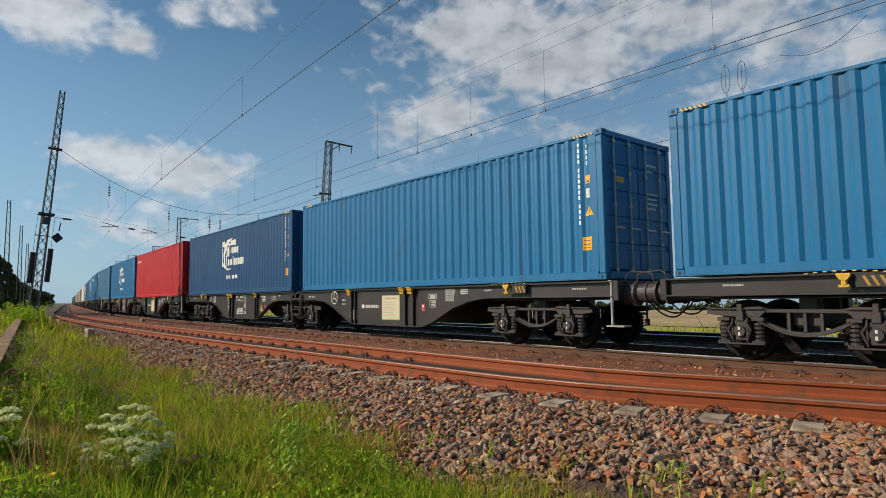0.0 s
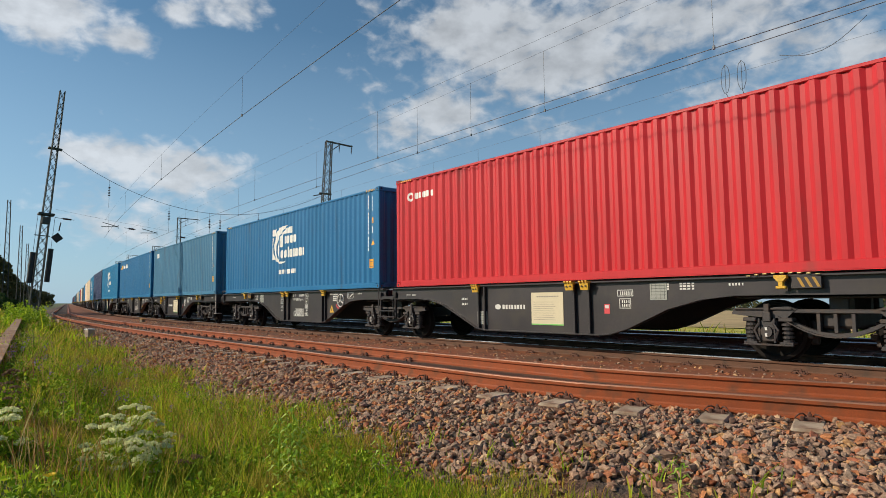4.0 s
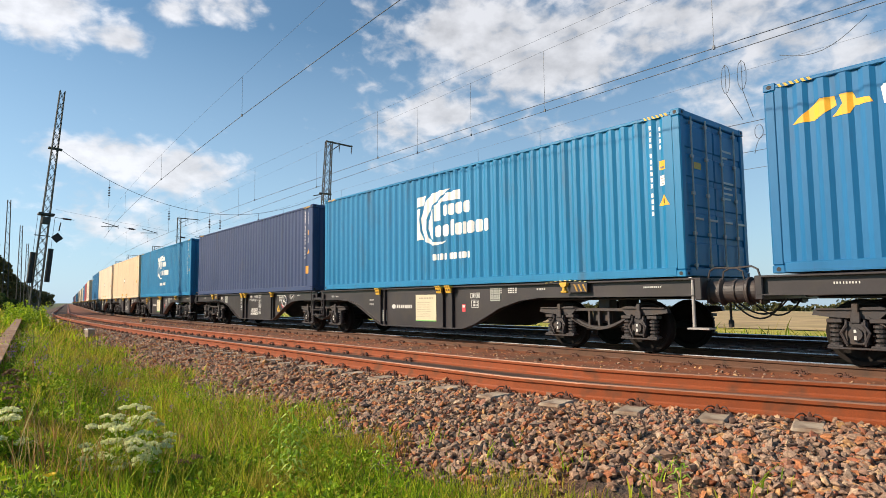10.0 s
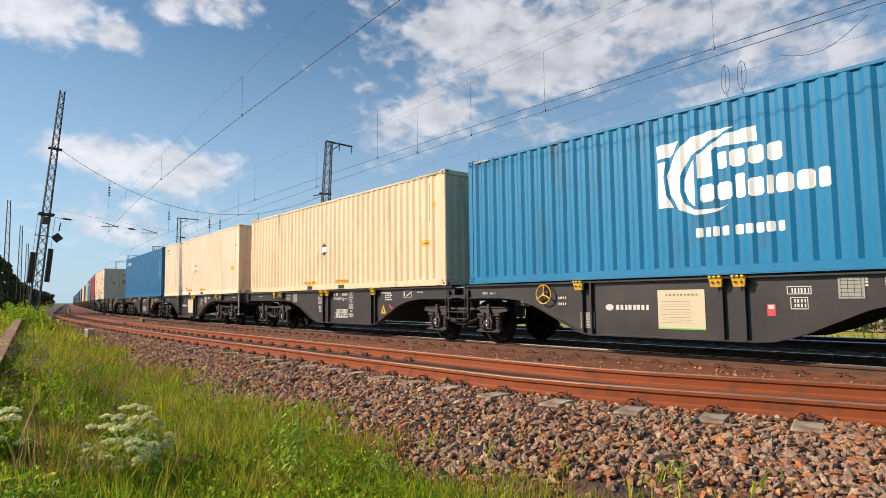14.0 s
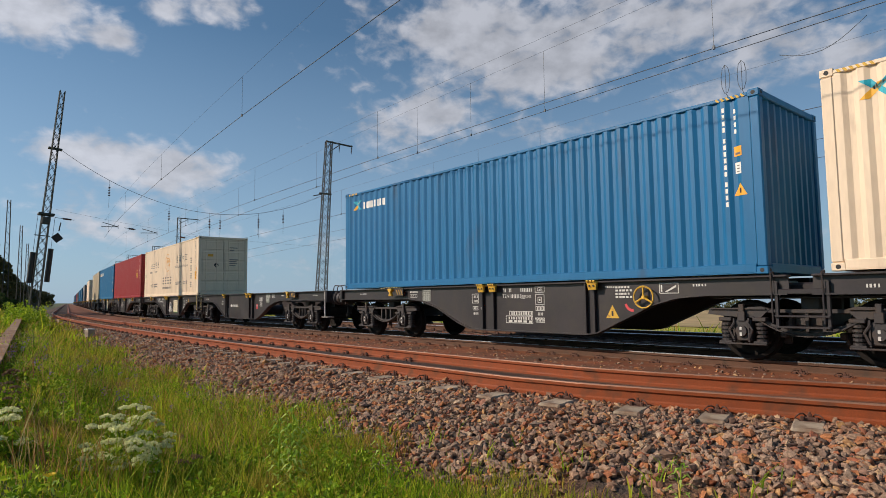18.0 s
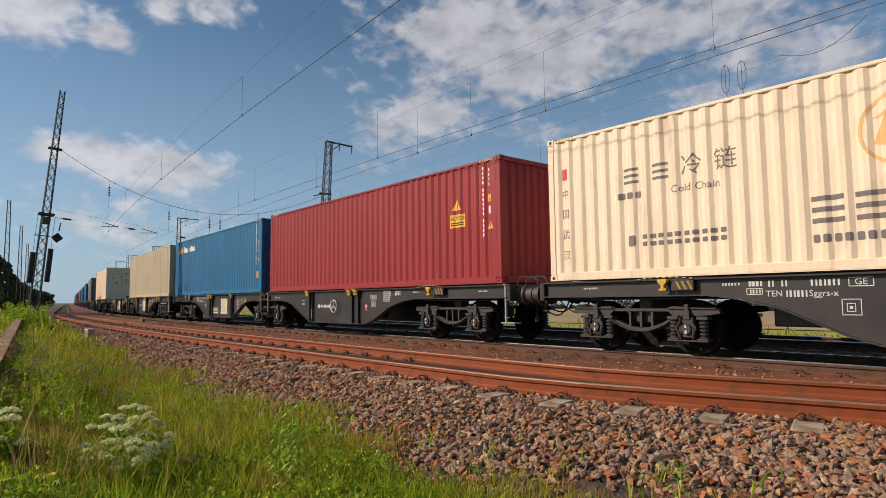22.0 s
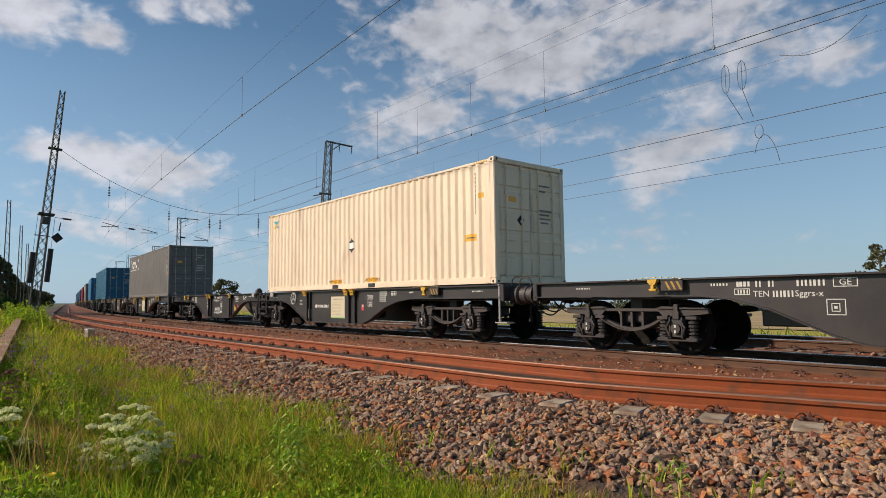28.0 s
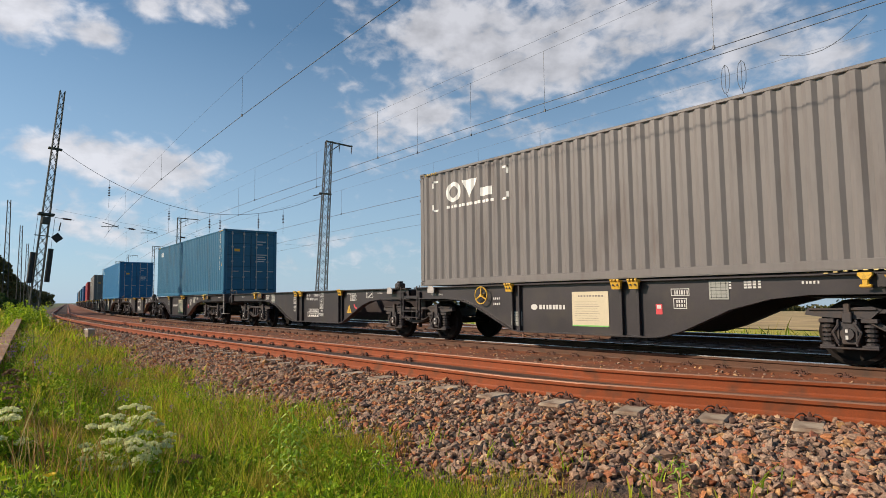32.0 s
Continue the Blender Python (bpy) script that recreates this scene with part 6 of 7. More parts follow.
# ---- vegetation and stones ----
def ramp_material(name, stops, rough=0.9, translucent=0.0, island=True, var=0.25, scale=30.0, patch=None, patch_scale=0.6, patch_amount=0.7, bump=0.0, spec=0.3):
    """Colour picked for every leaf, blade or stone from a ramp, with patches at a larger scale."""
    m = bpy.data.materials.new(name)
    m.use_nodes = True
    t = m.node_tree
    n, l = t.nodes, t.links
    b = n["Principled BSDF"]
    b.inputs["Roughness"].default_value = rough
    b.inputs["Specular IOR Level"].default_value = spec
    src = n.new("ShaderNodeNewGeometry").outputs["Random Per Island"] if island else n.new("ShaderNodeObjectInfo").outputs["Random"]
    cr = n.new("ShaderNodeValToRGB")
    while len(cr.color_ramp.elements) < len(stops):
        cr.color_ramp.elements.new(0.5)
    for e, (p, c) in zip(cr.color_ramp.elements, stops):
        e.position, e.color = p, (*c, 1)
    l.new(src, cr.inputs[0])
    co = n.new("ShaderNodeTexCoord")
    nz = n.new("ShaderNodeTexNoise")
    nz.inputs["Scale"].default_value, nz.inputs["Detail"].default_value = scale, 4
    l.new(co.outputs["Object"], nz.inputs["Vector"])
    mr = n.new("ShaderNodeMapRange")
    l.new(nz.outputs[0], mr.inputs[0])
    mr.inputs[1].default_value, mr.inputs[2].default_value, mr.inputs[3].default_value, mr.inputs[4].default_value = 0.3, 0.7, 1 - var, 1 + var
    sc = n.new("ShaderNodeVectorMath")
    sc.operation = 'SCALE'
    l.new(cr.outputs[0], sc.inputs[0])
    l.new(mr.outputs[0], sc.inputs["Scale"])
    out = sc.outputs[0]
    if patch:
        pz = n.new("ShaderNodeTexNoise")
        pz.inputs["Scale"].default_value, pz.inputs["Detail"].default_value = patch_scale, 3
        l.new(co.outputs["Object"], pz.inputs["Vector"])
        pr = n.new("ShaderNodeMapRange")
        l.new(pz.outputs[0], pr.inputs[0])
        pr.inputs[1].default_value, pr.inputs[2].default_value, pr.inputs[3].default_value, pr.inputs[4].default_value = 0.45, 0.68, 0.0, patch_amount
        mx = n.new("ShaderNodeMix")
        mx.data_type = 'RGBA'
        l.new(pr.outputs[0], mx.inputs["Factor"])
        l.new(out, mx.inputs["A"])
        mx.inputs["B"].default_value = (*patch, 1)
        out = mx.outputs["Result"]
    l.new(out, b.inputs["Base Color"])
    if bump:
        bp = n.new("ShaderNodeBump")
        bp.inputs["Strength"].default_value, bp.inputs["Distance"].default_value = bump, 0.01
        l.new(nz.outputs[0], bp.inputs["Height"])
        l.new(bp.outputs[0], b.inputs["Normal"])
    if translucent:
        tl = n.new("ShaderNodeBsdfTranslucent")
        l.new(out, tl.inputs[0])
        mix = n.new("ShaderNodeMixShader")
        mix.inputs[0].default_value = translucent
        l.new(b.outputs[0], mix.inputs[1])
        l.new(tl.outputs[0], mix.inputs[2])
        l.new(mix.outputs[0], n["Material Output"].inputs[0])
    return m


STONE_STOPS = ((0.0, (0.08, 0.05, 0.039)), (0.12, (0.188, 0.121, 0.09)), (0.25, (0.31, 0.203, 0.141)), (0.37, (0.254, 0.183, 0.134)), (0.48, (0.376, 0.234, 0.149)), (0.57, (0.282, 0.206, 0.149)), (0.67, (0.272, 0.09, 0.052)), (0.75, (0.404, 0.166, 0.064)), (0.83, (0.31, 0.113, 0.059)), (0.92, (0.451, 0.259, 0.111)), (1.0, (0.442, 0.324, 0.224)))
M["stone_pile"] = ramp_material("stone_pile", STONE_STOPS, 0.85, var=0.38, scale=48, bump=0.9, patch=(0.29, 0.115, 0.04), patch_scale=0.55, patch_amount=0.32)
M["stone_piece"] = ramp_material("stone_piece", STONE_STOPS, 0.85, island=False, var=0.38, scale=2.2, bump=0.9)
M["blade"] = ramp_material("grass_blade", ((0.0, (0.045, 0.11, 0.004)), (0.3, (0.17, 0.33, 0.008)), (0.6, (0.35, 0.51, 0.014)), (0.82, (0.53, 0.53, 0.03)), (0.94, (0.62, 0.44, 0.10)), (1.0, (0.50, 0.21, 0.05))), 0.7, 0.45, var=0.3, scale=3, patch=(0.42, 0.25, 0.05), patch_scale=0.9, patch_amount=0.65)
M["straw"] = ramp_material("straw_stalk", ((0.0, (0.34, 0.15, 0.05)), (0.5, (0.48, 0.28, 0.09)), (1.0, (0.60, 0.46, 0.20))), 0.8, 0.2, var=0.2, scale=3)
M["leaf"] = ramp_material("leaf", ((0.0, (0.03, 0.065, 0.012)), (0.5, (0.05, 0.10, 0.02)), (1.0, (0.085, 0.13, 0.03))), 0.7, 0.3, var=0.3, scale=0.8)
M["leaf_dark"] = ramp_material("leaf_dark", ((0.0, (0.045, 0.05, 0.018)), (0.5, (0.075, 0.08, 0.026)), (1.0, (0.12, 0.10, 0.04))), 0.8, 0.2, var=0.3, scale=0.5)
M["leaf_bright"] = ramp_material("leaf_bright", ((0.0, (0.10, 0.18, 0.008)), (0.5, (0.23, 0.38, 0.012)), (1.0, (0.44, 0.52, 0.03))), 0.7, 0.35, var=0.25, scale=2)
M["weed"] = ramp_material("weed_leaf", ((0.0, (0.20, 0.36, 0.03)), (0.5, (0.34, 0.52, 0.07)), (1.0, (0.50, 0.62, 0.16))), 0.6, 0.35, var=0.2, scale=3)
M["umbel"] = ramp_material("umbel_white", ((0.0, (0.62, 0.66, 0.28)), (0.5, (0.82, 0.82, 0.46)), (1.0, (0.88, 0.87, 0.62))), 0.8, 0.4, var=0.15, scale=9)
M["seed_head"] = ramp_material("seed_head", ((0.0, (0.20, 0.10, 0.06)), (0.5, (0.30, 0.18, 0.10)), (1.0, (0.34, 0.25, 0.16))), 0.9, 0.2, var=0.2, scale=9)
M["violet"] = ramp_material("violet_flower", ((0.0, (0.20, 0.12, 0.24)), (1.0, (0.32, 0.22, 0.36))), 0.8, 0.2, var=0.2, scale=9)
M["petal"] = ramp_material("yellow_petal", ((0.0, (0.75, 0.50, 0.02)), (1.0, (0.85, 0.62, 0.04))), 0.7, 0.2, var=0.1, scale=9)
M["bark"] = material("bark", (0.085, 0.062, 0.045), 0.95, var=0.35, scale=3, fine=30, bump=0.6, bump_dist=0.02, grow=(1, 1, 0.25))
M["crop"] = ramp_material("crop_field", ((0.0, (0.38, 0.27, 0.13)), (1.0, (0.42, 0.30, 0.15))), 0.95, var=0.3, scale=0.3, patch=(0.25, 0.22, 0.09), patch_scale=0.03)
M["meadow"] = ramp_material("meadow_strip", ((0.0, (0.34, 0.30, 0.04)), (1.0, (0.38, 0.33, 0.05))), 0.95, var=0.4, scale=1.2, patch=(0.33, 0.31, 0.05), patch_scale=0.15)
rng = np.random.default_rng(7)


def mesh_np(name, verts, tris, mat):
    """Many small pieces as one mesh of triangles."""
    me = bpy.data.meshes.new(name)
    me.vertices.add(len(verts))
    me.vertices.foreach_set("co", np.asarray(verts, np.float32).ravel())
    me.loops.add(len(tris) * 3)
    me.loops.foreach_set("vertex_index", np.asarray(tris, np.int32).ravel())
    me.polygons.add(len(tris))
    me.polygons.foreach_set("loop_start", np.arange(0, len(tris) * 3, 3, dtype=np.int32))
    me.update(calc_edges=True)
    me.validate()
    me.polygons.foreach_set("use_smooth", [False] * len(tris))
    me.materials.append(M[mat])
    return me


def spin_matrices(n):
    q = rng.normal(size=(n, 4))
    q /= np.linalg.norm(q, axis=1)[:, None]
    w, x, y, z = q.T
    return np.stack([np.stack([1 - 2 * (y * y + z * z), 2 * (x * y - z * w), 2 * (x * z + y * w)], 1),
                     np.stack([2 * (x * y + z * w), 1 - 2 * (x * x + z * z), 2 * (y * z - x * w)], 1),
                     np.stack([2 * (x * z - y * w), 2 * (y * z + x * w), 1 - 2 * (x * x + y * y)], 1)], 1)


def stone_forms(k=14):
    """Angular broken stones: chipped icosahedra."""
    g = (1 + 5 ** 0.5) / 2
    base = np.array([(-1, g, 0), (1, g, 0), (-1, -g, 0), (1, -g, 0), (0, -1, g), (0, 1, g), (0, -1, -g), (0, 1, -g), (g, 0, -1), (g, 0, 1), (-g, 0, -1), (-g, 0, 1)]) / np.hypot(1, g)
    tris = np.array([(0, 11, 5), (0, 5, 1), (0, 1, 7), (0, 7, 10), (0, 10, 11), (1, 5, 9), (5, 11, 4), (11, 10, 2), (10, 7, 6), (7, 1, 8), (3, 9, 4), (3, 4, 2), (3, 2, 6), (3, 6, 8), (3, 8, 9), (4, 9, 5), (2, 4, 11), (6, 2, 10), (8, 6, 7), (9, 8, 1)])
    forms = []
    for _ in range(k):
        p = base * (1 + rng.uniform(-0.30, 0.28, (12, 1)))
        for _ in range(5):
            d = rng.normal(size=3)
            d /= np.linalg.norm(d)
            h = p @ d
            c = rng.uniform(0.36, 0.72)
            p = p - np.clip(h - c, 0, None)[:, None] * d
        forms.append(p * np.array([1.0, rng.uniform(0.60, 0.9), rng.uniform(0.42, 0.72)]) * 1.04)
    return forms, tris


BED_OFF, BED_Z = [a for a, _ in bed], [b for _, b in bed]
bed_z = lambda off: np.interp(off, BED_OFF, BED_Z)


def line_np(s, off):
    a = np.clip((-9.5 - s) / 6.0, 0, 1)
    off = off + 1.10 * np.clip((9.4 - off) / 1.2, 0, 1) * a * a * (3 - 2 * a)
    c = np.clip(s, -HALF_ARC, HALF_ARC)
    th, e = c / RADIUS, s - c
    return RADIUS * (1 - np.cos(th)) + e * np.sin(th) + off * np.cos(th), APEX_Y + RADIUS * np.sin(th) + e * np.cos(th) - off * np.sin(th)


def make_stones():
    forms, tris = stone_forms()
    zones = []          # s0, s1, off0, off1, pieces a square metre, mean half size
    for s0, s1, o0, o1, dens, size in ((-15.5, 6, 3.0, 5.05, 640, 0.045), (6, 22, 3.3, 5.05, 240, 0.055), (22, 50, 3.6, 5.05, 90, 0.075), (-15.5, 10, 8.4, 9.7, 70, 0.034), (10, 30, 8.4, 9.7, 40, 0.045),
                                       (-15.5, 6, 5.05, 5.60, 560, 0.041), (6, 30, 5.05, 5.6, 200, 0.05), (-14, 16, 12.4, 14.6, 20, 0.05), (-26, -15.5, 3.0, 5.6, 140, 0.062), (8, 60, 5.8, 7.0, 34, 0.042), (-14, 30, 7.35, 8.4, 7, 0.028)):
        n = int((s1 - s0) * (o1 - o0) * dens)
        zones.append((rng.uniform(s0, s1, n), rng.uniform(o0, o1, n), size * rng.lognormal(0.0, 0.24, n)))
    s, off, size = (np.concatenate([z[i] for z in zones]) for i in range(3))
    # the foot of the slope thins out into the grass
    keep = (off > 3.35 + 0.25 * np.sin(s * 1.3) + rng.uniform(-0.25, 0.25, len(s))) | (off > 3.9)
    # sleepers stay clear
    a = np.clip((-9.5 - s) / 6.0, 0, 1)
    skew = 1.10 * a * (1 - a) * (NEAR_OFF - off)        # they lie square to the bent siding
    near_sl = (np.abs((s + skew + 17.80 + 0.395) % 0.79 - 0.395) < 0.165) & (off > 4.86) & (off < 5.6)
    keep &= ~near_sl
    s, off, size = s[keep], off[keep], size[keep]
    x, y = line_np(s, off)
    z = bed_z(off) + size * rng.uniform(-0.15, 0.55, len(s)) - np.where((off > 4.7) & (off < 5.7), 0.004, 0) - np.where(off > 7.5, 0.02, 0)
    rot, which = spin_matrices(len(s)), rng.integers(0, len(forms), len(s))
    pieces = (s > -14.6) & (s < -11.4) & (off > 3.5) & (off < 4.5)
    idx = np.flatnonzero(pieces)[:300]
    solo = np.zeros(len(s), bool)
    solo[idx] = True
    F = np.stack(forms)[which]
    V = np.einsum('nij,nkj->nki', rot, F) * size[:, None, None]
    V[:, :, 2] *= 0.8
    V += np.stack([x, y, z], 1)[:, None, :]
    rest = ~solo
    m = int(rest.sum())
    verts = V[rest].reshape(-1, 3)
    T = (tris[None] + (np.arange(m) * 12)[:, None, None]).reshape(-1, 3)
    tagged(new("ballast_stones", mesh_np("ballast_stones", verts, T, "stone_pile")), "loose grey and rust-brown broken ballast stones", "ballast", kind="stuff")
    shared = [mesh_np("stone", f, tris, "stone_piece") for f in forms]
    owner = bpy.data.objects["ballast_bed"]
    for i in idx:
        m3 = Matrix(rot[i].tolist()).to_4x4()
        part_mesh("stone", shared[which[i]], owner, at=Matrix.Translation((x[i], y[i], z[i])) @ Matrix.Diagonal((1, 1, 0.8, 1)) @ m3 @ Matrix.Scale(float(size[i]), 4))


def blades(name, px, py, pz, h, w, bend, mat, label, cat="grass"):
    n = len(px)
    a = rng.uniform(0, 6.2832, n)
    dx, dy = np.cos(a), np.sin(a)
    ta = rng.uniform(0, 6.2832, n)
    tx, ty = np.cos(ta), np.sin(ta)
    V = np.zeros((n, 7, 3), np.float32)
    for k, (t, ww) in enumerate(((0.0, 1.0), (0.45, 0.85), (0.8, 0.5))):
        cx, cy = px + bend * h * t * t * tx, py + bend * h * t * t * ty
        cz = pz + h * t * (1 - 0.25 * bend * t)
        for j, sg in ((0, -1), (1, 1)):
            V[:, 2 * k + j, 0], V[:, 2 * k + j, 1], V[:, 2 * k + j, 2] = cx + sg * dx * w * ww / 2, cy + sg * dy * w * ww / 2, cz
    V[:, 6, 0], V[:, 6, 1], V[:, 6, 2] = px + bend * h * tx, py + bend * h * ty, pz + h * (1 - 0.25 * bend)
    tri = np.array([(0, 1, 3), (0, 3, 2), (2, 3, 5), (2, 5, 4), (4, 5, 6)])
    T = (tri[None] + (np.arange(n) * 7)[:, None, None]).reshape(-1, 3)
    return tagged(new(name, mesh_np(name, V.reshape(-1, 3), T, mat)), label, cat, kind="stuff")


def bank_np(x, y):
    a = np.clip((x + BEAM_X - 0.15 - BEAM_SLOPE * np.minimum(y, 60)) / 1.5, 0, 1)
    return (0.44 + 0.21 * np.clip((y - 5.0) / 4.5, 0, 1)) * (1 - a * a * (3 - 2 * a))


def make_grass():
    px, py, h, w, bd = [], [], [], [], []
    for y0, y1, x0, x1, dens, hm, wm in ((-9.0, 2.6, -5.0, 4.3, 160, 0.20, 0.016), (2.6, 12.0, -5.0, -1.2, 160, 0.20, 0.018), (2.6, 7.0, -1.2, 4.3, 2300, 0.19, 0.0062), (7.0, 12.0, -2.0, 5.0, 1150, 0.21, 0.009), (12.0, 22.0, -3.0, 5.6, 330, 0.24, 0.018), (22.0, 45.0, -6.0, 8.0, 90, 0.30, 0.035), (45.0, 90.0, -8.0, 13.0, 22, 0.35, 0.07)):
        n = int((y1 - y0) * (x1 - x0) * dens)
        a, b = rng.uniform(x0, x1, n), rng.uniform(y0, y1, n)
        # tufts
        tuft = rng.random(n) < 0.5
        a = np.where(tuft, np.round(a * 4) / 4 + rng.normal(0, 0.045, n) + 0.1 * np.sin(np.round(b * 4) * 2.1), a)
        b = np.where(tuft, np.round(b * 4) / 4 + rng.normal(0, 0.045, n) + 0.1 * np.sin(np.round(a * 4) * 1.7), b)
        px.append(a), py.append(b)
        h.append(hm * rng.lognormal(0, 0.38, n)), w.append(wm * rng.uniform(0.6, 1.4, n)), bd.append(rng.uniform(0.1, 0.75, n))
    px, py, h, w, bd = map(np.concatenate, (px, py, h, w, bd))
    dyy = py - APEX_Y
    off = px - np.minimum(np.abs(dyy), HALF_ARC) ** 2 / (2 * RADIUS) - np.maximum(0, np.abs(dyy) - HALF_ARC) * 0.14
    edge = 3.42 + 0.28 * np.sin(py * 1.1) + 0.15 * np.sin(py * 3.7 + 1) + np.where(py > 12, 0.045 * np.minimum(py - 12, 25), 0)
    prob = np.clip((edge + 0.35 - off) / 0.6, 0, 1)
    h = h * np.clip(0.55 + (edge - off) * 0.8, 0.45, 1.0) * (0.85 + 0.3 * np.sin(px * 2.3 + py * 0.9) * np.sin(py * 1.7))
    h = h * (1 - 0.5 * np.exp(-((px + BEAM_X - 0.15 - BEAM_SLOPE * py) / 0.45) ** 2))
    keep = (rng.random(len(px)) < prob) & (np.hypot(px, py) > 0.8)
    px, py, h, w, bd, off = px[keep], py[keep], h[keep], w[keep], bd[keep], off[keep]
    pz = np.where(off > 3.0, bed_z(np.maximum(off, 3.0)) + 0.02, -0.53 + bank_np(px, py))
    blades("grass", px, py, pz, h, w, bd, "blade", "tall mixed green and straw-coloured summer grass")
    # broad-leaved herbs low in the grass
    n = 3600
    hx, hy = rng.uniform(-1.5, 3.2, n), 3.2 + 15 * rng.random(n) ** 1.6
    lump = np.sin(hx * 3.1 + 1.7 * np.sin(hy * 1.3)) * np.sin(hy * 2.3 + hx) + rng.normal(0, 0.35, n)
    ok = (lump > 0.15) & (np.hypot(hx, hy) > 3)
    cs = np.stack([hx[ok], hy[ok], -0.46 + bank_np(hx[ok], hy[ok]) + rng.uniform(0, 0.12, ok.sum())], 1)
    v, t = leaf_cloud(cs, rng.uniform(0.05, 0.13, len(cs)), 30, 0.020, 0.9, 31)
    tagged(new("herbs", mesh_np("herbs", v, t, "leaf_bright")), "bright green broad-leaved herbs low in the grass", "herbs", kind="stuff")
    # dry stalks that stand above the rest
    n = 4000
    sx, sy = rng.uniform(0.4, 3.6, n), 4.6 + 13 * rng.random(n) ** 1.4
    lump = np.sin(sx * 2.2 + 0.7) * np.sin(sy * 1.5 + 0.8 * sx) + rng.normal(0, 0.3, n)
    ok = (lump > 0.2) & (sx < 3.1 + 0.04 * sy)
    sx, sy = sx[ok], sy[ok]
    blades("dry_stalks", sx, sy, -0.53 + bank_np(sx, sy), 0.36 * rng.lognormal(0, 0.25, len(sx)), np.full(len(sx), 0.006), rng.uniform(0.1, 0.5, len(sx)), "straw", "thin dry reddish-brown grass stalks", "grass")
    # weeds that have crept into the foot of the ballast
    n = 900
    s, off = rng.uniform(-14, 20, n), rng.uniform(3.5, 4.05, n) - 0.5 * rng.random(n)
    x, y = line_np(np.round(s * 1.4) / 1.4 + rng.normal(0, 0.06, n), off)
    blades("weeds", x, y, bed_z(off), 0.16 * rng.lognormal(0, 0.4, n), np.full(n, 0.012), rng.uniform(0.2, 0.9, n), "leaf_bright", "bright green weeds growing at the foot of the ballast", "weeds")
    # grass strip beyond the tracks
    n = 9000
    s, off = rng.uniform(-40, 120, n), rng.uniform(18.3, 24, n)
    x, y = line_np(s, off)
    blades("verge_grass", x, y, np.full(n, -0.62) - 0.024 * np.maximum(off - 22, 0), 0.35 * rng.lognormal(0, 0.4, n), np.full(n, 0.05), rng.uniform(0.1, 0.6, n), "blade", "rough yellow-green verge grass beyond the tracks")


make_stones()


def leaf_cloud(centres, radii, per, size, flat=0.8, seed=1):
    """Small leaf-shaped quads scattered in clumps; returns vertices and triangles."""
    g = np.random.default_rng(seed)
    V, T, k = [], [], 0
    for c, r in zip(centres, radii):
        n = per
        d = g.normal(size=(n, 3))
        d /= np.linalg.norm(d, axis=1)[:, None]
        p = np.asarray(c) + d * (r * g.uniform(0.35, 1.08, n) ** 0.6)[:, None] * np.array([1, 1, flat])
        u = g.normal(size=(n, 3))
        u /= np.linalg.norm(u, axis=1)[:, None]
        v = np.cross(u, g.normal(size=(n, 3)))
        v /= np.linalg.norm(v, axis=1)[:, None] + 1e-9
        sz = (size * g.uniform(0.6, 1.4, n))[:, None]
        q = np.stack([p - u * sz, p + v * sz * 0.5, p + u * sz, p - v * sz * 0.5], 1)
        V.append(q.reshape(-1, 3))
        b = (np.arange(n) * 4 + k)[:, None]
        T.append(np.concatenate([b + np.array([[0, 1, 2]]), b + np.array([[0, 2, 3]])], 1).reshape(-1, 3))
        k += 4 * n
    return np.concatenate(V), np.concatenate(T)


make_grass()


def tall_weeds():
    """Tall nettles and herbs where the beam ends."""
    g = np.random.default_rng(44)
    cs, rs = [], []
    for _ in range(150):
        d, az = g.uniform(31, 44), radians(g.uniform(4.1, 6.5))
        x, y = d * math.sin(az), d * math.cos(az)
        top = 1.55 * (0.45 + 0.55 * g.random()) * (0.75 + 0.25 * math.sin(x * 3 + y))
        for k in range(4):
            cs.append((x + g.normal(0, 0.06), y + g.normal(0, 0.06), -0.35 + top * (k + 0.6) / 4))
            rs.append(0.24 - 0.03 * k)
    v, t = leaf_cloud(cs, rs, 16, 0.06, 1.2, 45)
    tagged(new("tall_herbs", mesh_np("tall_herbs", v, t, "leaf_bright")), "bright green tall nettles and herbs beyond the beam", "herbs", kind="stuff")


tall_weeds()


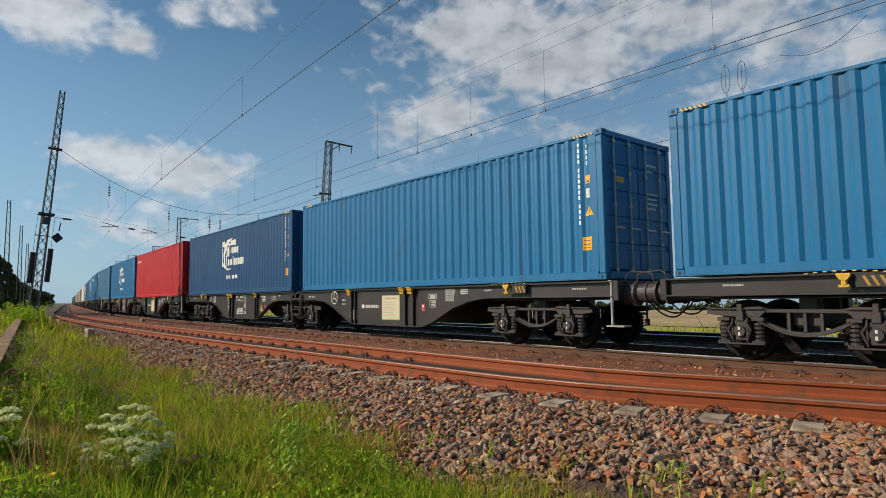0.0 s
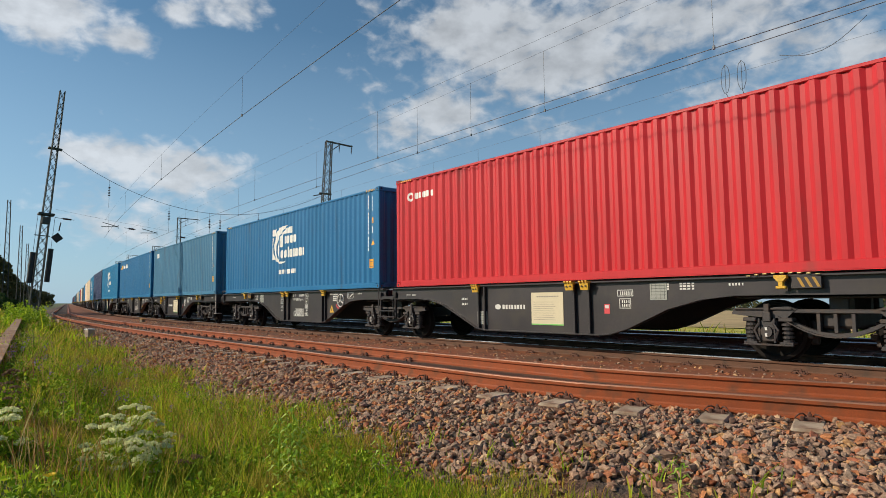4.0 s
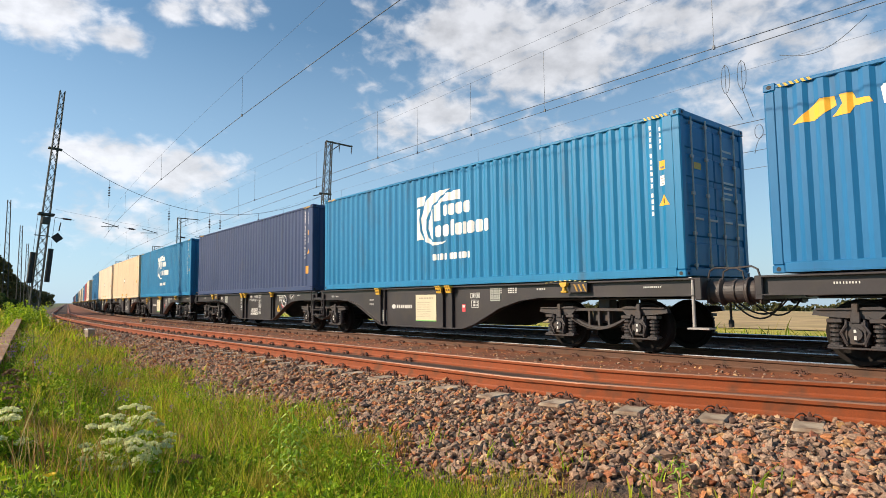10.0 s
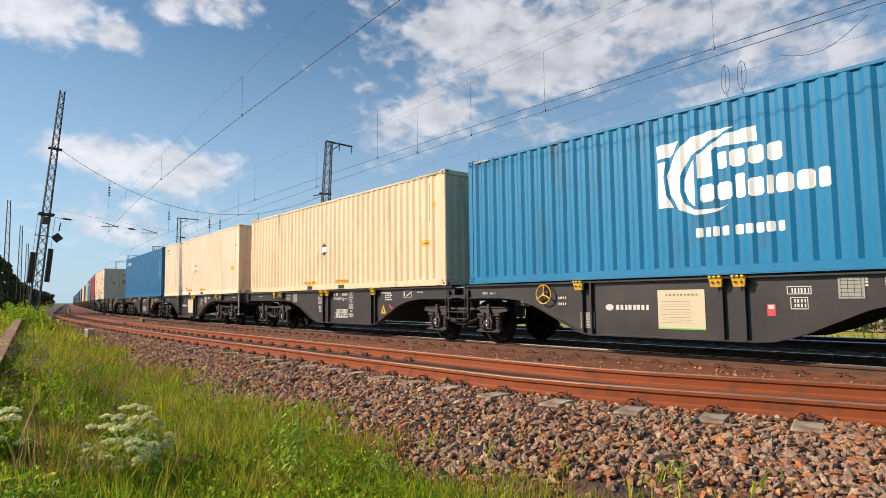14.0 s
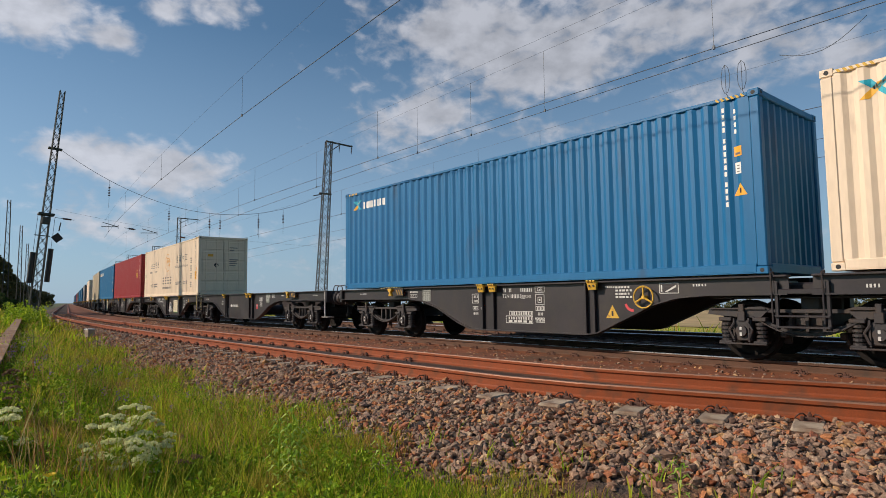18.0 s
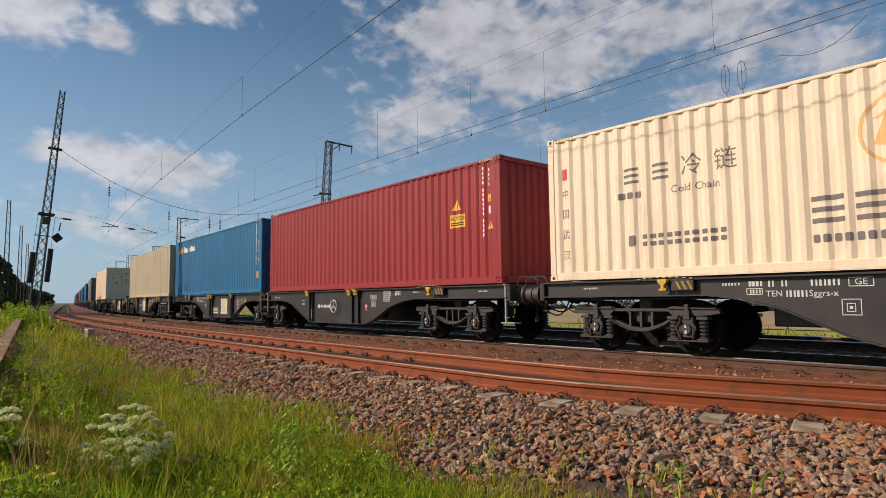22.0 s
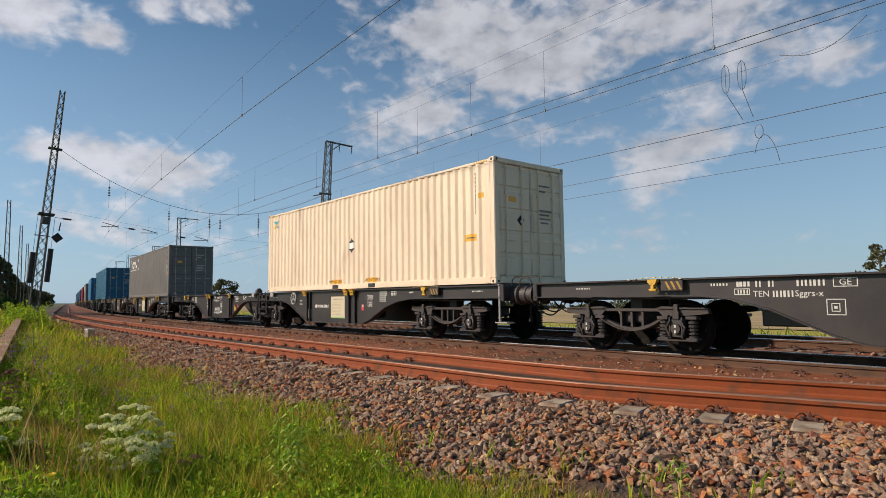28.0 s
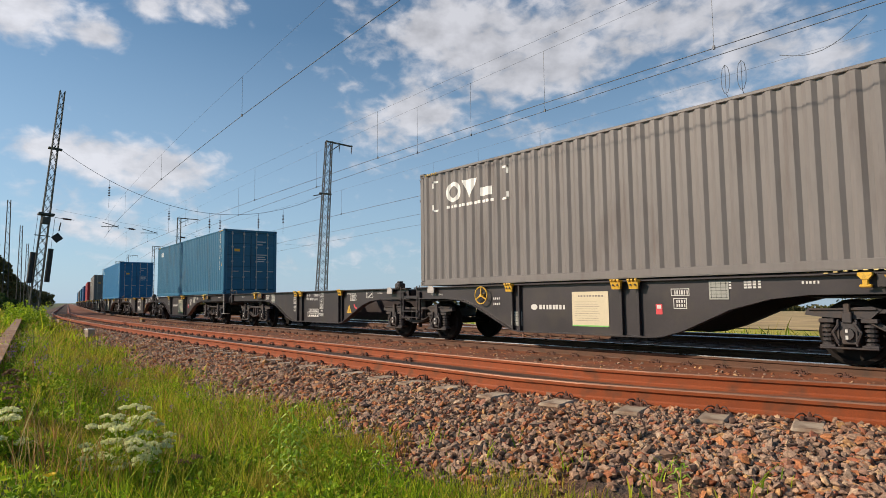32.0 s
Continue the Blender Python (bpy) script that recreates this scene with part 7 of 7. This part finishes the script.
def tree(x, y, z, height, spread, mat, label, seed, leaf=0.16, per=130, clumps=26, conifer=False):
    g = random.Random(seed)
    t = tagged(new("tree"), label, "tree", "trees")
    t.matrix_basis = pose(x, y, z)
    s = Shape()
    s.rod((0, 0, -0.2), (0.1, 0, height * 0.45), height * 0.022 + 0.05, 8, height * 0.014 + 0.03)
    s.rod((0.1, 0, height * 0.45), (0, 0.1, height * 0.9), height * 0.014 + 0.03, 6, 0.02)
    cs, rs = [], []
    for i in range(clumps):
        f = (i + 0.5) / clumps
        a = i * 2.4 + g.uniform(-0.4, 0.4)
        hz = height * (0.18 + 0.80 * f)
        rad = spread * ((1.05 - f) if conifer else math.sin(math.pi * min(0.96, 0.22 + 0.76 * f)) ** 0.7) * g.uniform(0.45, 1.0)
        c = (rad * math.cos(a), rad * math.sin(a), hz)
        s.rod((0, 0, hz - rad * 0.4), c, 0.05 + 0.004 * height, 5, 0.015)
        cs.append(c)
        rs.append(spread * g.uniform(0.26, 0.42) * (1.1 - 0.45 * f))
    part_mesh("trunk", s.mesh("trunk", "bark"), t)
    v, tr = leaf_cloud(cs, rs, per, leaf, 0.75, seed)
    part_mesh("crown", mesh_np("crown", v, tr, mat), t)
    return t


# dark trees beside the line, lower ones farther off
for i, (az_, d_, h_, sp_) in enumerate(((-3.5, 72, 12.5, 4.5), (-0.6, 78, 11.5, 4.0), (1.3, 84, 10.8, 3.2), (2.6, 96, 10.8, 2.4), (3.5, 118, 8.8, 2.3), (4.2, 140, 7.2, 2.5), (4.8, 165, 6.2, 2.8), (5.4, 195, 5.8, 3.0), (5.9, 230, 5.4, 3.2), (6.4, 270, 5.6, 3.6))):
    tree(*polar(az_, d_), -0.5, h_, sp_, "leaf_dark", "dark green broad-leaved tree beside the line", 20 + i, 0.22 if d_ < 110 else 0.32, 150 if d_ < 110 else 90, 26)
for i, (az_, d_, h_, sp_) in enumerate(((0.6, 46, 3.4, 1.9), (2.2, 52, 3.0, 1.6), (3.3, 62, 2.4, 1.5), (4.3, 74, 1.8, 1.4))):
    tree(*polar(az_, d_), -0.5, h_, sp_, "leaf", "leafy green shrub at the edge of the trees", 60 + i, 0.12, 150, 18)
# single trees beyond the tracks
tree(62, 172, -2.6, 9.5, 5.0, "leaf_dark", "round dark field tree beyond the tracks", 81, 0.3, 120, 26)
tree(*polar(75.6, 46), -1.4, 5.4, 1.7, "leaf_dark", "thin dark tree beyond the tracks", 82, 0.12, 90, 20)
tree(*polar(75.8, 36), -1.1, 1.5, 1.2, "leaf", "low bush beyond the tracks", 84, 0.09, 120, 12)


def far_woods():
    """The wooded edge of the land beyond the fields."""
    g = np.random.default_rng(5)
    cs, rs = [], []
    for i in range(420):
        az = g.uniform(12, 96)
        d = 620 + 60 * math.sin(az * 0.9) + g.uniform(-30, 30)
        h = g.uniform(3, 12) * (0.7 + 0.3 * math.sin(az * 0.7))
        x, y = polar(az, d)
        cs.append((x, y, -0.62 - 0.024 * max(0, x - 22) + h * 0.55))
        rs.append(h * 0.75)
    v, t = leaf_cloud(cs, rs, 60, 1.6, 0.8, 5)
    tagged(new("woods", mesh_np("woods", v, t, "leaf_dark")), "distant dark woods along the edge of the fields", "woods", kind="stuff")


far_woods()


def field_strip(name, off0, off1, s0, s1, lift, mat, label):
    v, f = [], []
    ss = np.linspace(s0, s1, 40)
    for s in ss:
        for o in (off0, (off0 + off1) / 2, off1):
            x, y, _ = line_at(s, o)
            v.append((x, y, ground_height(x, y) + lift))
    for i in range(len(ss) - 1):
        for j in range(2):
            f.append((i * 3 + j, i * 3 + j + 1, (i + 1) * 3 + j + 1, (i + 1) * 3 + j))
    tagged(new(name, mesh_of(name, v, f, [mat])), label, "field", kind="structure")


def umbel_plant(x, y, h, heads, label, seed, spread=0.45, mat="umbel", size=0.055):
    """Stems that branch into domed flower heads, with feathery leaves below."""
    g = random.Random(seed)
    p = tagged(new("flowering_plant"), label, "plant", "flowering plants")
    p.matrix_basis = pose(x, y, -0.53 + bank(x, y))
    st = Shape()
    for i in range(heads):
        a, r = g.uniform(0, 6.28), spread * math.sqrt(g.random())
        top = Vector((r * math.cos(a), r * math.sin(a), h * (1 - 0.40 * (r / spread) ** 2) * g.uniform(0.30, 1.05)))
        mid = Vector((top.x * 0.35, top.y * 0.35, top.z * 0.55))
        st.rod((0, 0, 0), mid, 0.006, 5, 0.005)
        st.rod(mid, top, 0.005, 5, 0.003)
        cs, R = [], size * g.uniform(0.6, 1.3)
        for k in range(15):
            b, q = k * 2.4 + g.uniform(-0.3, 0.3), R * math.sqrt((k + 0.4) / 15)
            cs.append((top.x + q * math.cos(b), top.y + q * math.sin(b), top.z + R * 0.45 * math.cos(q / R * 1.5)))
        v, t = leaf_cloud(cs, [R * 0.21] * len(cs), 34, 0.0075, 0.7, seed * 100 + i)
        part_mesh("flower_head", mesh_np("flower_head", v, t, mat), p)
    part_mesh("stem", st.mesh("stem", "leaf_bright"), p)
    cs = [(g.uniform(-1, 1) * spread * 0.9, g.uniform(-1, 1) * spread * 0.9, g.uniform(0.05, 0.5) * h) for _ in range(24)]
    v, t = leaf_cloud(cs, [0.09] * 24, 45, 0.020, 0.8, seed + 5)
    part_mesh("foliage", mesh_np("foliage", v, t, "leaf_bright"), p)


umbel_plant(1.22, 5.62, 0.52, 44, "white umbel-flowered wild plant in the grass", 3, 0.36, size=0.053)
umbel_plant(1.06, 5.10, 0.40, 40, "white umbel-flowered wild plant in the grass", 4, 0.27, size=0.052)
umbel_plant(0.36, 5.4, 0.34, 12, "white umbel-flowered wild plant beside the beam", 5, 0.20)
umbel_plant(0.46, 6.7, 0.45, 9, "pale brown seeding wild plant beside the beam", 6, 0.16, "seed_head", 0.04)
umbel_plant(1.68, 5.15, 0.30, 8, "dry brown seed heads in the grass", 7, 0.22, "seed_head", 0.035)


def leafy_stem(x, y, h, label, seed, flower=None):
    """An upright weed: one stem with narrow drooping leaves all the way up."""
    g = random.Random(seed)
    p = tagged(new("tall_weed"), label, "plant", "tall weeds")
    p.matrix_basis = pose(x, y, -0.52 + bank(x, y), g.uniform(-4, 4), g.uniform(-4, 4), 0)
    part_mesh("stem", Shape().rod((0, 0, 0), (0.01, 0, h), 0.007, 6, 0.003).mesh("stem", "leaf_bright"), p)
    s = Shape()
    n = int(h / 0.016)
    for i in range(n):
        z, a = h * (0.12 + 0.88 * i / n), i * 2.4
        ln = 0.14 * (1.1 - 0.5 * i / n) * g.uniform(0.8, 1.2)
        c, e = math.cos(a), math.sin(a)
        w = 0.011
        s.add([(0, 0, z), (c * ln * 0.5 - e * w, e * ln * 0.5 + c * w, z + 0.03), (c * ln, e * ln, z - 0.01), (c * ln * 0.5 + e * w, e * ln * 0.5 - c * w, z + 0.03)], [(0, 1, 2, 3)])
    part_mesh("leaves", s.mesh("leaves", "weed"), p)
    if flower:
        f = Shape()
        for i in range(9):
            a = i * 0.698
            f.add([(0.01, 0, h), (0.035 * math.cos(a - 0.3), 0.035 * math.sin(a - 0.3), h + 0.025), (0.035 * math.cos(a + 0.3), 0.035 * math.sin(a + 0.3), h + 0.025)], [(0, 1, 2)])
        part_mesh("flower", f.mesh("flower", flower), p, "yellow flower")


leafy_stem(2.14, 4.45, 0.70, "bright green upright weed with narrow leaves", 1)
leafy_stem(2.20, 4.50, 0.52, "bright green upright weed with narrow leaves", 2)
leafy_stem(2.10, 4.56, 0.60, "bright green upright weed with narrow leaves", 3)
leafy_stem(0.56, 4.35, 0.12, "small weed with a yellow flower", 4, "petal")
leafy_stem(3.0, 4.5, 0.35, "bright green upright weed with narrow leaves", 5)
leafy_stem(4.1, 2.35, 0.35, "bright green upright weed with narrow leaves", 6)


def flower_specks(name, n, x0, x1, y0, y1, z0, z1, mat, label, seed, size=0.012):
    g = np.random.default_rng(seed)
    cs = np.stack([g.uniform(x0, x1, n), g.uniform(y0, y1, n), g.uniform(z0, z1, n)], 1)
    cs[:, 2] += bank_np(cs[:, 0], cs[:, 1])
    v, t = leaf_cloud(cs, [0.035] * n, 14, size, 1.4, seed)
    tagged(new(name, mesh_np(name, v, t, mat)), label, "flowers", kind="stuff")


flower_specks("violet_flowers", 36, 0.6, 3.0, 7.5, 13, -0.28, -0.12, "violet", "small violet flowers among the grass", 11)
flower_specks("seed_heads", 160, 0.2, 3.2, 6, 16, -0.30, -0.08, "seed_head", "brown seed heads among the grass", 12)
flower_specks("yellow_flowers", 220, -3.0, 1.6, 22, 44, -0.2, 0.5, "petal", "yellow flowers beside the beam", 13, 0.03)
field_strip("crop_field", 34, 420, -80, 560, 0.12, "crop", "ripe straw-coloured crop field beyond the tracks")
field_strip("meadow_strip", 24.5, 33.9, -80, 560, 0.08, "meadow", "yellow-green flowering meadow strip beyond the tracks")


# ---- what moves ----
def motions():
    """The train rolls past, its wheels turn, and the clouds drift."""
    seconds = [i * 1.0 for i in range(33)]
    for k, box in BOXES.items():
        walk(box, [(t, slot_pose(k, t, DECK)) for t in seconds])
    for k, wagon in WAGONS.items():
        walk(wagon, [(t, slot_pose(k, t)) for t in seconds])
    for wheelset, k, y, along in WHEELSETS:
        # turned in fine steps while it rolls past within fifty metres, at rest before and after
        times = [i / 15 for i in range(481) if abs(slot_centre(k) + along - travelled(i / 15)) < 40]
        if not times:
            continue
        turn = lambda t: math.degrees((travelled(t) - travelled(times[0])) / WHEEL_R)
        spin = lambda t: pose(0, y, WHEEL_R) @ Matrix.Rotation(radians(turn(t)), 4, 'X')
        rows = [(t, spin(t)) for t in times]
        if times[0] > 0.04:
            rows = [(0.0, spin(times[0]))] + rows
        if times[-1] < 31.95:
            rows.append((32.0, spin(times[-1])))
        walk(wheelset, rows)
    walk(BACKDROP, [(0.0, pose(*EYE)), (32.0, pose(*EYE, 0, 0, 2.6))])


motions()
